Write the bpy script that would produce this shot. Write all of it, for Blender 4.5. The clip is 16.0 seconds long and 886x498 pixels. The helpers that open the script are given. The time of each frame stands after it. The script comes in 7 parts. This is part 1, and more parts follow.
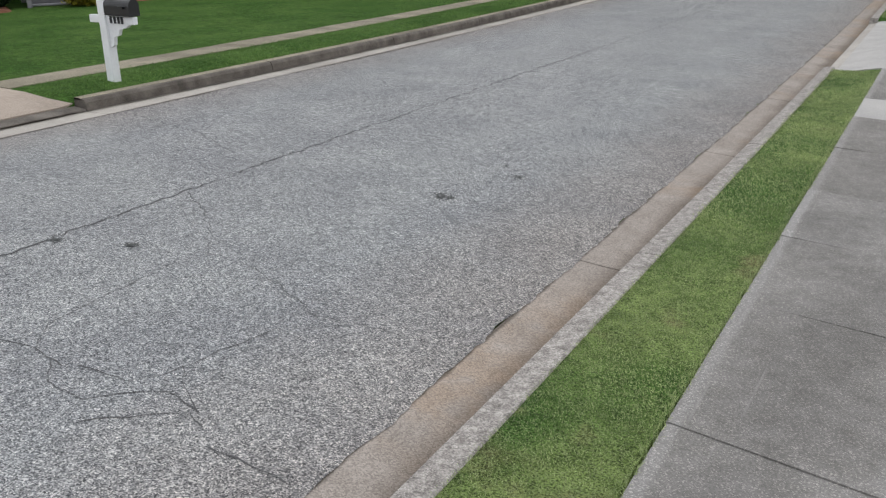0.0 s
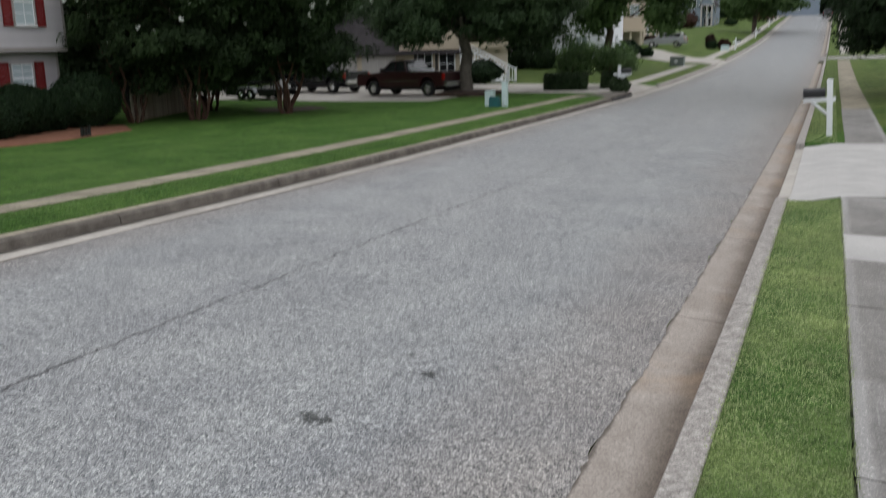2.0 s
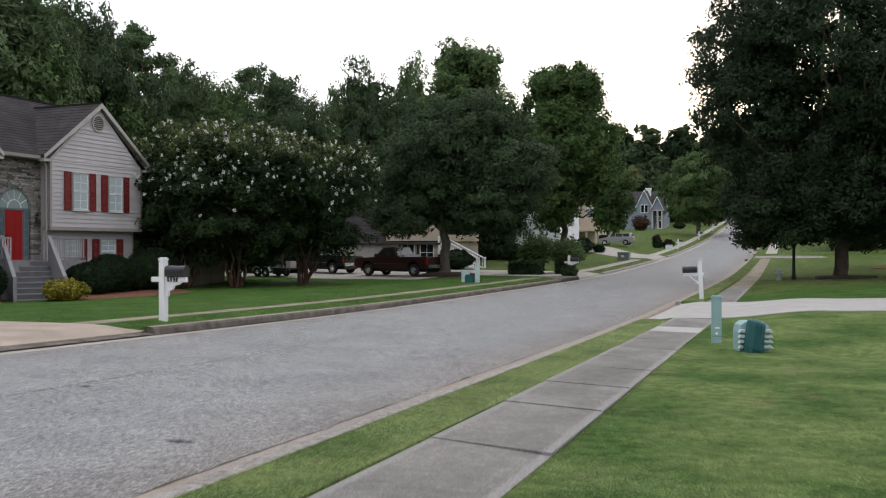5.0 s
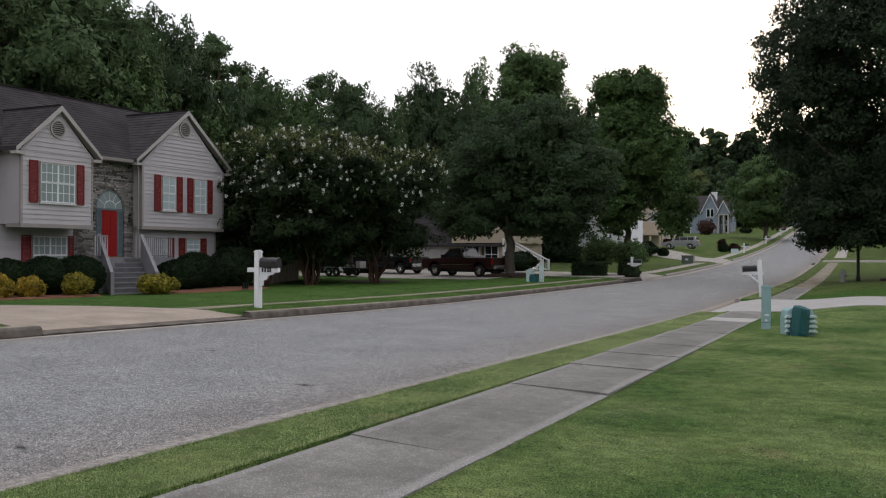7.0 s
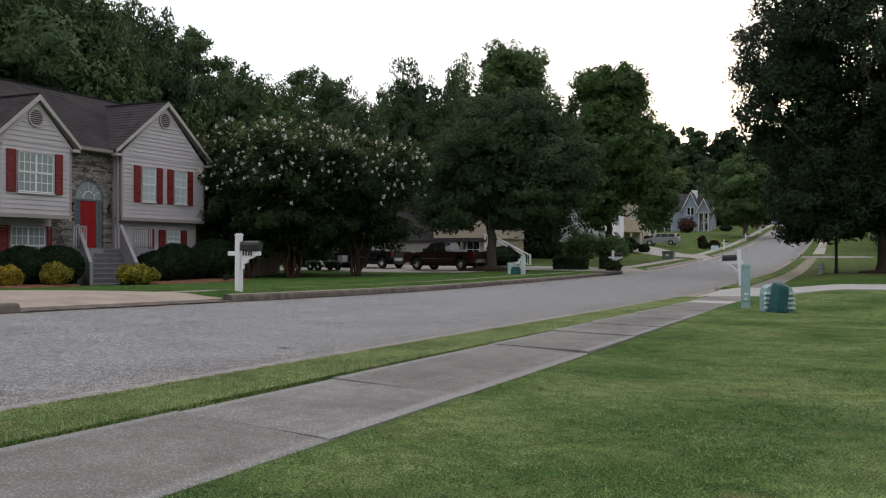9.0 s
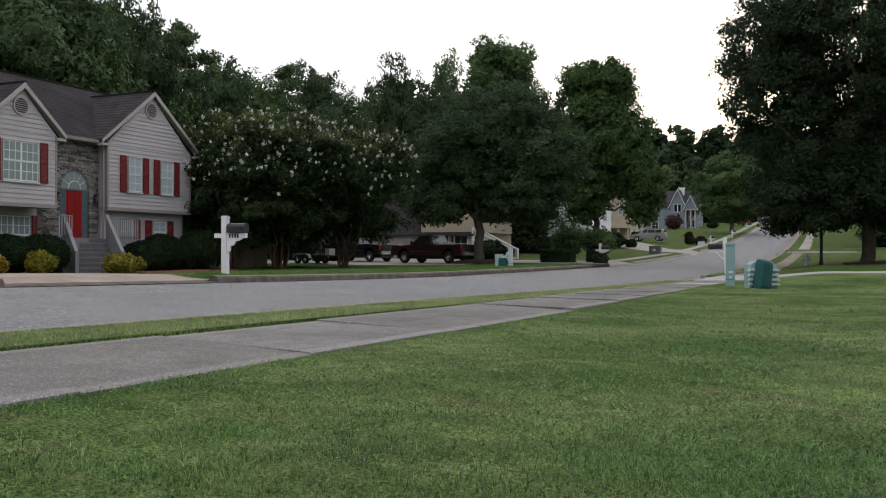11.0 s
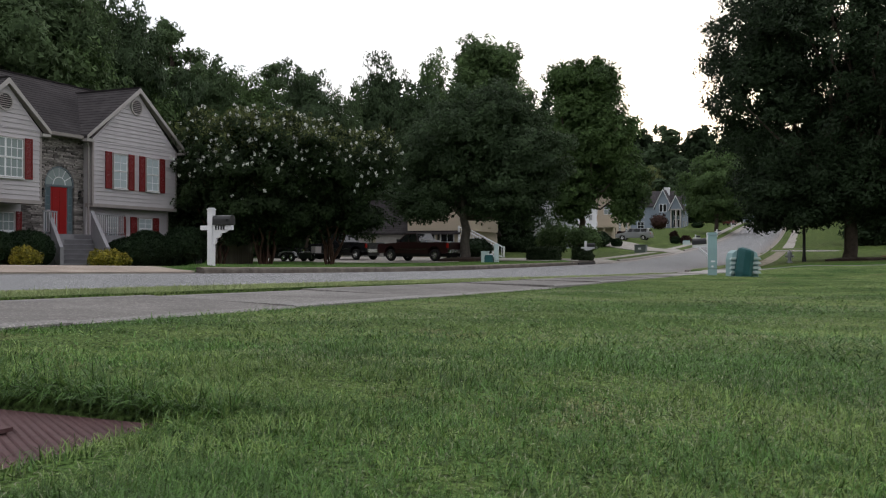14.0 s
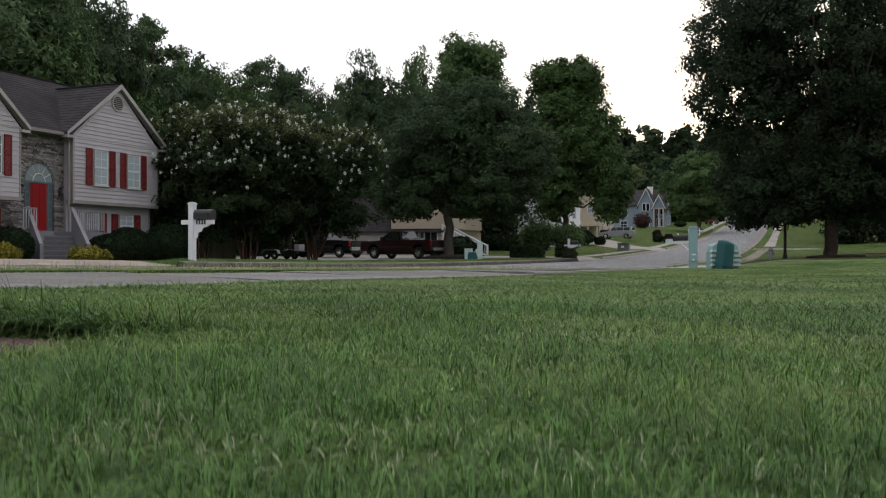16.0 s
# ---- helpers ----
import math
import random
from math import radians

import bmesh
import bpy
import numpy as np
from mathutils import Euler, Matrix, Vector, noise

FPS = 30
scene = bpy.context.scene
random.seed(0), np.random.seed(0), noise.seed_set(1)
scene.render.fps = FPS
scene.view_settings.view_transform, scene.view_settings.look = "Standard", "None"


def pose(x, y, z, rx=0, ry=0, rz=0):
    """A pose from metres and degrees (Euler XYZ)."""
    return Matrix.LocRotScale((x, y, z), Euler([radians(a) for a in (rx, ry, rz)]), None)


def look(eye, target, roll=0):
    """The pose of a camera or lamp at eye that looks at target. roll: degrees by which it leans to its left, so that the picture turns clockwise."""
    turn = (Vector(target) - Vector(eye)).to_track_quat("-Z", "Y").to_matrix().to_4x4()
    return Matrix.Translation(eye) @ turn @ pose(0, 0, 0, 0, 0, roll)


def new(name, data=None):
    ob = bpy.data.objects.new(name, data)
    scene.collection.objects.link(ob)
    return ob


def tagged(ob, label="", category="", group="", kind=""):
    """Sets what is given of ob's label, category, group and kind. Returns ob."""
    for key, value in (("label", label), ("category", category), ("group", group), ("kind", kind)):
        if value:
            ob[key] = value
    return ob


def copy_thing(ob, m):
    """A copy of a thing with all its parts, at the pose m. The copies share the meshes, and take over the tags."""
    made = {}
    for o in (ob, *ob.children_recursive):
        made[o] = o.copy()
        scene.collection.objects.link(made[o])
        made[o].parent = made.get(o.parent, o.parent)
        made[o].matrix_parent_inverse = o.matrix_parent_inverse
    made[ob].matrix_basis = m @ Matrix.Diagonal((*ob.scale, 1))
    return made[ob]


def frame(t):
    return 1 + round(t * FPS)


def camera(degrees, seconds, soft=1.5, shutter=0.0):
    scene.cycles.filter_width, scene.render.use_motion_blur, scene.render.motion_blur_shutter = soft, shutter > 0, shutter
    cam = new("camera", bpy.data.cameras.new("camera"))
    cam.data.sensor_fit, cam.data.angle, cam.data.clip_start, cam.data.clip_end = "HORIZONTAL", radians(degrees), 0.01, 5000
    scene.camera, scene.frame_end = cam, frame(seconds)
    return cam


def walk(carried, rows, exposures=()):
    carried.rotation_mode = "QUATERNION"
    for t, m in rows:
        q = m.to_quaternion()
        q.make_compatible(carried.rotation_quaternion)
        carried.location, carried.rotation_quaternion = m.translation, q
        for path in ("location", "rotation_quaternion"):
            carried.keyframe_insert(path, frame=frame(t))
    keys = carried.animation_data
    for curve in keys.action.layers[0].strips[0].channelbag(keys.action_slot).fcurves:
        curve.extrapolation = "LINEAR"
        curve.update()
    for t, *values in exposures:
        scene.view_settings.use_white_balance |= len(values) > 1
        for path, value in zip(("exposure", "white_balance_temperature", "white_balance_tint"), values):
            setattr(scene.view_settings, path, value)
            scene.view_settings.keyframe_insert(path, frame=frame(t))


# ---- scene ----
cam = camera(53.3, 16.0, soft=1.15, shutter=0.35)
ROWS = [
    (0, 1.645, 8.247, 2.238, 68.757, 0.553, 29.342),
    (0.5, 1.553, 8.465, 2.145, 68.448, 0.734, 27.806),
    (1, 1.147, 9.325, 2.068, 68.310, 0.732, 26.179),
    (1.5, 0.630, 10.508, 1.994, 68.528, 0.896, 24.537),
    (2, 0.476, 10.917, 1.842, 77.364, 1.464, 23.308),
    (2.5, 0.685, 10.417, 1.739, 82.519, 1.190, 22.094),
    (3, 1.131, 9.238, 1.721, 85.612, 0.945, 20.971),
    (3.2, 1.344, 8.654, 1.738, 86.532, 0.870, 20.542),
    (5.3, 3.715, 0.901, 1.351, 90.015, -0.024, 21.856),
    (5.5, 3.803, 0.584, 1.308, 90.010, -0.065, 22.788),
    (6, 3.922, 0.185, 1.260, 90.153, -0.106, 23.162),
    (6.5, 3.962, 0.053, 1.249, 90.176, -0.140, 25.176),
    (7, 3.992, 0.000, 1.179, 90.184, -0.158, 25.421),
    (7.5, 3.990, -0.017, 1.088, 90.199, -0.182, 25.344),
    (8, 3.986, 0.007, 0.982, 90.208, -0.226, 24.935),
    (8.5, 3.991, -0.011, 0.889, 90.185, -0.220, 24.535),
    (9, 3.994, 0.008, 0.781, 90.173, -0.154, 24.243),
    (9.5, 4.014, -0.010, 0.679, 90.172, -0.216, 23.918),
    (10, 4.047, -0.015, 0.573, 90.140, -0.196, 23.563),
    (12.5, 4.010, 0.071, 0.203, 90.074, -0.134, 23.381),
    (13, 4.022, 0.097, 0.172, 90.238, -0.111, 23.162),
    (13.5, 4.058, -0.035, 0.152, 90.060, -0.167, 22.894),
    (14, 4.103, -0.106, 0.164, 90.159, -0.119, 22.597),
    (14.5, 4.132, -0.075, 0.197, 90.149, -0.098, 22.374),
    (15, 4.143, -0.098, 0.185, 90.159, -0.061, 22.106),
    (15.5, 4.141, -0.086, 0.137, 90.184, -0.075, 21.824),
    (16, 4.139, -0.074, 0.040, 90.133, -0.092, 21.571),
]
walk(cam, [(t, pose(x, y, z, rx, ry, rz)) for t, x, y, z, rx, ry, rz in ROWS],
     exposures=[(0.0, 0.42, 6500, 10), (1.5, 0.48, 6500, 10), (2.0, 0.4, 6500, 10), (2.5, 0.6, 6500, 10), (3.0, 0.8, 6500, 10.5), (5.5, 0.27, 6540, 13.5), (7.0, 0.02, 6560, 14.5), (12.5, 0.04, 6540, 14), (16.0, -0.03, 6540, 14)])

# ---- light: pale evening sky, low sun hidden behind the trees ahead ----
SUN_AZ, SUN_EL = radians(2.0), radians(8.0)
world = bpy.data.worlds.new("evening_sky")
scene.world = world
world.use_nodes = True
wn = world.node_tree
wn.nodes.clear()
sky = wn.nodes.new("ShaderNodeTexSky")
sky.sky_type = 'NISHITA'
sky.sun_disc = False
sky.sun_elevation, sky.sun_rotation = SUN_EL, SUN_AZ
sky.dust_density, sky.air_density, sky.ozone_density = 2.5, 1.0, 2.0
white = wn.nodes.new("ShaderNodeMixRGB")
white.inputs[0].default_value = 0.72
white.inputs[2].default_value = (9.6, 9.75, 10.0, 1)
bg = wn.nodes.new("ShaderNodeBackground")
bg.inputs[1].default_value = 0.14
wo = wn.nodes.new("ShaderNodeOutputWorld")
wn.links.new(sky.outputs[0], white.inputs[1])
wn.links.new(white.outputs[0], bg.inputs[0])
wn.links.new(bg.outputs[0], wo.inputs[0])
sun = new("sun", bpy.data.lights.new("sun", 'SUN'))
sun.data.energy, sun.data.angle, sun.data.color = 0.5, radians(12), (1.0, 0.86, 0.7)
sun.matrix_world = look((0, 0, 60), (-60 * math.sin(SUN_AZ), -60 * math.cos(SUN_AZ), 60 - 60 * math.tan(SUN_EL)))


# ---- materials ----
def mat(name, base, rough=0.85, var=0.25, scale=6.0, fine=60.0, bump=0.3, metal=0.0, tint=None, depth=0.01, spec=0.3, per_object=0.0, translucent=0.0, per_island=0.0, speckle=None):
    """Procedural surface: base colour varied at two scales, with relief."""
    m = bpy.data.materials.new(name)
    m.use_nodes = True
    nt = m.node_tree
    n, l = nt.nodes, nt.links
    p = n["Principled BSDF"]
    p.inputs["Roughness"].default_value, p.inputs["Metallic"].default_value = rough, metal
    p.inputs["Specular IOR Level"].default_value = spec
    co = n.new("ShaderNodeTexCoord")
    a, b = n.new("ShaderNodeTexNoise"), n.new("ShaderNodeTexNoise")
    for t, s, d in ((a, scale, 5.0), (b, fine, 3.0)):
        t.inputs["Scale"].default_value, t.inputs["Detail"].default_value = s, d
        l.new(co.outputs["Object"], t.inputs["Vector"])
    mix = n.new("ShaderNodeMath"); mix.operation = 'MULTIPLY_ADD'
    l.new(a.outputs[0], mix.inputs[0]); mix.inputs[1].default_value = 0.6
    sc = n.new("ShaderNodeMath"); sc.operation = 'MULTIPLY'
    l.new(b.outputs[0], sc.inputs[0]); sc.inputs[1].default_value = 0.4
    l.new(sc.outputs[0], mix.inputs[2])
    ramp = n.new("ShaderNodeValToRGB")
    t2 = tint or base
    ramp.color_ramp.elements[0].position, ramp.color_ramp.elements[1].position = 0.32, 0.68
    ramp.color_ramp.elements[0].color = (*[c * (1 - var) for c in base], 1)
    ramp.color_ramp.elements[1].color = (*[min(c * (1 + var), 0.95) for c in t2], 1)
    l.new(mix.outputs[0], ramp.inputs[0])
    col = ramp.outputs[0]
    if speckle:
        vo, sp, mul = n.new("ShaderNodeTexVoronoi"), n.new("ShaderNodeSeparateColor"), n.new("ShaderNodeMixRGB")
        vo.inputs["Scale"].default_value = speckle[0]
        l.new(co.outputs["Object"], vo.inputs["Vector"]); l.new(vo.outputs["Color"], sp.inputs[0])
        mr2 = n.new("ShaderNodeMapRange"); mr2.inputs[3].default_value, mr2.inputs[4].default_value = 1 - speckle[1], 1 + speckle[1]
        l.new(sp.outputs[0], mr2.inputs[0])
        mul.blend_type = 'MULTIPLY'; mul.inputs[0].default_value = 1.0
        l.new(col, mul.inputs[1]); l.new(mr2.outputs[0], mul.inputs[2]); col = mul.outputs[0]
    if per_object or per_island:
        hsv = n.new("ShaderNodeHueSaturation")
        if per_object:
            src = n.new("ShaderNodeObjectInfo").outputs["Random"]
        else:
            src = n.new("ShaderNodeNewGeometry").outputs["Random Per Island"]
        mr = n.new("ShaderNodeMapRange")
        amount = per_object or per_island
        mr.inputs[3].default_value, mr.inputs[4].default_value = 1 - amount, 1 + amount
        l.new(src, mr.inputs[0]); l.new(mr.outputs[0], hsv.inputs["Value"]); l.new(col, hsv.inputs["Color"])
        col = hsv.outputs[0]
    l.new(col, p.inputs["Base Color"])
    if bump:
        bp = n.new("ShaderNodeBump")
        bp.inputs["Strength"].default_value, bp.inputs["Distance"].default_value = bump, depth
        l.new(mix.outputs[0], bp.inputs["Height"]); l.new(bp.outputs[0], p.inputs["Normal"])
    if translucent:
        tr, ms = n.new("ShaderNodeBsdfTranslucent"), n.new("ShaderNodeMixShader")
        l.new(col, tr.inputs[0]); ms.inputs[0].default_value = translucent
        l.new(p.outputs[0], ms.inputs[1]); l.new(tr.outputs[0], ms.inputs[2])
        l.new(ms.outputs[0], n["Material Output"].inputs[0])
    return m


def glass(name, tint, rough=0.05):
    m = bpy.data.materials.new(name)
    m.use_nodes = True
    p = m.node_tree.nodes["Principled BSDF"]
    p.inputs["Base Color"].default_value, p.inputs["Roughness"].default_value = (*tint, 1), rough
    p.inputs["Specular IOR Level"].default_value = 0.8
    return m


def lawn_material():
    """Two lawns: a rich green one across the street, a paler one on this side; patchy at two scales."""
    m = bpy.data.materials.new("lawn_turf")
    m.use_nodes = True
    n, l = m.node_tree.nodes, m.node_tree.links
    p = n["Principled BSDF"]
    p.inputs["Roughness"].default_value, p.inputs["Specular IOR Level"].default_value = 0.95, 0.1
    co = n.new("ShaderNodeTexCoord")
    sep = n.new("ShaderNodeSeparateXYZ")
    l.new(co.outputs["Object"], sep.inputs[0])
    side = n.new("ShaderNodeMath"); side.operation = 'LESS_THAN'; side.inputs[1].default_value = -4.0
    l.new(sep.outputs[0], side.inputs[0])
    far = n.new("ShaderNodeMath"); far.operation = 'LESS_THAN'; far.inputs[1].default_value = 66.0; l.new(sep.outputs[1], far.inputs[0])
    both = n.new("ShaderNodeMath"); both.operation = 'MULTIPLY'; l.new(side.outputs[0], both.inputs[0]); l.new(far.outputs[0], both.inputs[1]); side = both
    noises = []
    for s, d in ((0.7, 4.0), (7.0, 4.0), (90.0, 3.0)):
        t = n.new("ShaderNodeTexNoise")
        t.inputs["Scale"].default_value, t.inputs["Detail"].default_value = s, d
        l.new(co.outputs["Object"], t.inputs["Vector"])
        noises.append(t)
    def ramp(a, b, src, lo=.35, hi=.65):
        r = n.new("ShaderNodeValToRGB")
        r.color_ramp.elements[0].position, r.color_ramp.elements[1].position = lo, hi
        r.color_ramp.elements[0].color, r.color_ramp.elements[1].color = (*a, 1), (*b, 1)
        l.new(src, r.inputs[0])
        return r.outputs[0]
    east = ramp((0.070, 0.134, 0.035), (0.178, 0.240, 0.086), noises[0].outputs[0], .38, .60)
    patch = n.new("ShaderNodeTexNoise"); patch.inputs["Scale"].default_value, patch.inputs["Detail"].default_value = 1.9, 5.0
    l.new(co.outputs["Object"], patch.inputs["Vector"])
    thin = n.new("ShaderNodeMapRange"); thin.inputs[1].default_value, thin.inputs[2].default_value, thin.inputs[4].default_value = .60, .72, .75; l.new(patch.outputs[0], thin.inputs[0])
    straw = n.new("ShaderNodeMixRGB"); straw.inputs[2].default_value = (.215, .19, .105, 1)
    l.new(thin.outputs[0], straw.inputs[0]); l.new(east, straw.inputs[1]); east = straw.outputs[0]
    # hill turf, darkened in colour for the tree shade lying on it
    hill = ramp((0.062, 0.104, 0.026), (0.112, 0.150, 0.046), noises[0].outputs[0])
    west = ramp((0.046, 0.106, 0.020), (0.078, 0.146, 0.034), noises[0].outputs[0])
    # deeper green beyond the pale driveway, tree shade put into the colour, slanting edge
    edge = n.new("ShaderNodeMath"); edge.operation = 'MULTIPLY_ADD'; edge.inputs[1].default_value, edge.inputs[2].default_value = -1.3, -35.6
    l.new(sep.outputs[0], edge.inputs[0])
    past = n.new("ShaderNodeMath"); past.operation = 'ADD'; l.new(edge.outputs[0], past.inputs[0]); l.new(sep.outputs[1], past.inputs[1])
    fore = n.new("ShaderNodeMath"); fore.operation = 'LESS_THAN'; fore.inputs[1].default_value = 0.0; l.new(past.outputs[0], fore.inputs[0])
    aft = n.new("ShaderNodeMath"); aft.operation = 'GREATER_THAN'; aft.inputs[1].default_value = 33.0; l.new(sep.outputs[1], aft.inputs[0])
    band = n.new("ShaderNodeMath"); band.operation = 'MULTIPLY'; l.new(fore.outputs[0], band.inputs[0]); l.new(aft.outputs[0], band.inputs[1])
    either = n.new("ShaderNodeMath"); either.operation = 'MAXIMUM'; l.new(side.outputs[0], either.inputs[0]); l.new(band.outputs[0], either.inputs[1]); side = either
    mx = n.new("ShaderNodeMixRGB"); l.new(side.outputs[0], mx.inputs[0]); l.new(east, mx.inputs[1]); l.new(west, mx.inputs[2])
    upper = n.new("ShaderNodeMath"); upper.operation = 'GREATER_THAN'; upper.inputs[1].default_value = 66.0; l.new(sep.outputs[1], upper.inputs[0])
    east_of = n.new("ShaderNodeMath"); east_of.operation = 'GREATER_THAN'; east_of.inputs[1].default_value = 0.0; l.new(sep.outputs[0], east_of.inputs[0])
    beyond = n.new("ShaderNodeMath"); beyond.operation = 'GREATER_THAN'; beyond.inputs[1].default_value = 0.0; l.new(past.outputs[0], beyond.inputs[0])
    both2 = n.new("ShaderNodeMath"); both2.operation = 'MULTIPLY'; l.new(east_of.outputs[0], both2.inputs[0]); l.new(beyond.outputs[0], both2.inputs[1])
    any_far = n.new("ShaderNodeMath"); any_far.operation = 'MAXIMUM'; l.new(upper.outputs[0], any_far.inputs[0]); l.new(both2.outputs[0], any_far.inputs[1]); upper = any_far
    mh = n.new("ShaderNodeMixRGB"); l.new(upper.outputs[0], mh.inputs[0]); l.new(mx.outputs[0], mh.inputs[1]); l.new(hill, mh.inputs[2]); mx = mh
    grain = ramp((0.30, 0.31, 0.28), (1.6, 1.6, 1.5), noises[2].outputs[0])
    clod = ramp((0.72, 0.75, 0.7), (1.22, 1.2, 1.2), noises[1].outputs[0])
    for src in (grain, clod):
        k = n.new("ShaderNodeMixRGB"); k.blend_type = 'MULTIPLY'; k.inputs[0].default_value = 1.0
        l.new(mx.outputs[0], k.inputs[1]); l.new(src, k.inputs[2])
        mx = k
    l.new(mx.outputs[0], p.inputs["Base Color"])
    bp = n.new("ShaderNodeBump"); bp.inputs["Strength"].default_value, bp.inputs["Distance"].default_value = 1.0, 0.03
    l.new(noises[2].outputs[0], bp.inputs["Height"]); l.new(bp.outputs[0], p.inputs["Normal"])
    return m


def asphalt_material():
    """Bleached asphalt: pale and dark aggregate stones, worn patches, brown dirt along both edges."""
    m = bpy.data.materials.new("old_asphalt")
    m.use_nodes = True
    n, l = m.node_tree.nodes, m.node_tree.links
    p = n["Principled BSDF"]
    p.inputs["Roughness"].default_value, p.inputs["Specular IOR Level"].default_value = 0.85, 0.25
    co = n.new("ShaderNodeTexCoord")
    v = n.new("ShaderNodeTexVoronoi"); v.inputs["Scale"].default_value = 150.0
    l.new(co.outputs["Object"], v.inputs["Vector"])
    sep = n.new("ShaderNodeSeparateColor"); l.new(v.outputs["Color"], sep.inputs[0])
    def ramp(stops, src):
        r = n.new("ShaderNodeValToRGB")
        e = r.color_ramp.elements
        e[0].position, e[0].color = stops[0][0], (*stops[0][1], 1)
        e[1].position, e[1].color = stops[-1][0], (*stops[-1][1], 1)
        for pos, c in stops[1:-1]:
            k = e.new(pos); k.color = (*c, 1)
        l.new(src, r.inputs[0])
        return r.outputs[0]
    stones = ramp([(0.0, (.045, .047, .05)), (.33, (.165, .17, .176)), (.72, (.315, .32, .322)), (1.0, (.60, .60, .59))], sep.outputs[0])
    def noise_tex(s, d=4.0):
        t = n.new("ShaderNodeTexNoise"); t.inputs["Scale"].default_value, t.inputs["Detail"].default_value = s, d
        l.new(co.outputs["Object"], t.inputs["Vector"])
        return t.outputs[0]
    v2 = n.new("ShaderNodeTexVoronoi"); v2.inputs["Scale"].default_value = 74.0
    l.new(co.outputs["Object"], v2.inputs["Vector"])
    sep2 = n.new("ShaderNodeSeparateColor"); l.new(v2.outputs["Color"], sep2.inputs[0])
    k = n.new("ShaderNodeMixRGB"); k.blend_type = 'MULTIPLY'; k.inputs[0].default_value = 1.0
    l.new(stones, k.inputs[1]); l.new(ramp([(0.0, (.66, .67, .69)), (.5, (.97, .97, .98)), (1.0, (1.27, 1.26, 1.24))], sep2.outputs[1]), k.inputs[2])
    cur = k.outputs[0]
    for tex, a, b in ((noise_tex(1.1, 6), (.90, .90, .91), (1.08, 1.08, 1.07)), (noise_tex(14.0), (.86, .86, .86), (1.13, 1.13, 1.13))):
        k = n.new("ShaderNodeMixRGB"); k.blend_type = 'MULTIPLY'; k.inputs[0].default_value = 1.0
        l.new(cur, k.inputs[1]); l.new(ramp([(.35, a), (.65, b)], tex), k.inputs[2]); cur = k.outputs[0]
    sx = n.new("ShaderNodeSeparateXYZ"); l.new(co.outputs["Object"], sx.inputs[0])
    ad = n.new("ShaderNodeMath"); ad.operation = 'ADD'; ad.inputs[1].default_value = 4.41; l.new(sx.outputs[0], ad.inputs[0])
    ab = n.new("ShaderNodeMath"); ab.operation = 'ABSOLUTE'; l.new(ad.outputs[0], ab.inputs[0])
    jit = n.new("ShaderNodeMath"); jit.operation = 'MULTIPLY_ADD'; jit.inputs[1].default_value = 1.2; l.new(noise_tex(.9), jit.inputs[0]); l.new(ab.outputs[0], jit.inputs[2])
    edge = n.new("ShaderNodeMapRange"); edge.inputs[1].default_value, edge.inputs[2].default_value, edge.inputs[3].default_value, edge.inputs[4].default_value = 3.0, 4.3, 0.0, 0.9
    l.new(jit.outputs[0], edge.inputs[0])
    k = n.new("ShaderNodeMixRGB"); k.blend_type = 'MULTIPLY'; k.inputs[2].default_value = (.92, .84, .79, 1)
    l.new(edge.outputs[0], k.inputs[0]); l.new(cur, k.inputs[1])
    l.new(k.outputs[0], p.inputs["Base Color"])
    bp = n.new("ShaderNodeBump"); bp.inputs["Strength"].default_value, bp.inputs["Distance"].default_value = 0.7, 0.006
    l.new(sep.outputs[0], bp.inputs["Height"]); l.new(bp.outputs[0], p.inputs["Normal"])
    return m


def stone_noise(n, l, co):
    """Makers of noise, voronoi cells and colour ramps for one node tree."""
    def tex(scale, detail=4.0):
        t = n.new("ShaderNodeTexNoise"); t.inputs["Scale"].default_value, t.inputs["Detail"].default_value = scale, detail
        l.new(co.outputs["Object"], t.inputs["Vector"])
        return t.outputs[0]
    def cells(scale):
        v, q = n.new("ShaderNodeTexVoronoi"), n.new("ShaderNodeSeparateColor")
        v.inputs["Scale"].default_value = scale
        l.new(co.outputs["Object"], v.inputs["Vector"]); l.new(v.outputs["Color"], q.inputs[0])
        return q.outputs[0]
    def ramp(src, *stops):
        r = n.new("ShaderNodeValToRGB"); e = r.color_ramp.elements
        e[0].position, e[0].color = stops[0][0], (*stops[0][1], 1)
        e[1].position, e[1].color = stops[-1][0], (*stops[-1][1], 1)
        for pos, c in stops[1:-1]:
            e.new(pos).color = (*c, 1)
        l.new(src, r.inputs[0])
        return r.outputs[0]
    def blend(kind, a, b, fac=1.0):
        k = n.new("ShaderNodeMixRGB"); k.blend_type = kind
        if isinstance(fac, float):
            k.inputs[0].default_value = fac
        else:
            l.new(fac, k.inputs[0])
        for slot, v in ((1, a), (2, b)):
            if isinstance(v, tuple):
                k.inputs[slot].default_value = (*v, 1)
            else:
                l.new(v, k.inputs[slot])
        return k.outputs[0]
    def math_node(kind, a, b):
        k = n.new("ShaderNodeMath"); k.operation = kind
        for slot, v in ((0, a), (1, b)):
            if isinstance(v, float):
                k.inputs[slot].default_value = v
            else:
                l.new(v, k.inputs[slot])
        return k.outputs[0]
    def band(src, lo, hi):
        k = n.new("ShaderNodeMapRange"); k.interpolation_type = 'SMOOTHSTEP'
        k.inputs[1].default_value, k.inputs[2].default_value = lo, hi
        l.new(src, k.inputs[0])
        return k.outputs[0]
    return tex, cells, ramp, blend, math_node, band


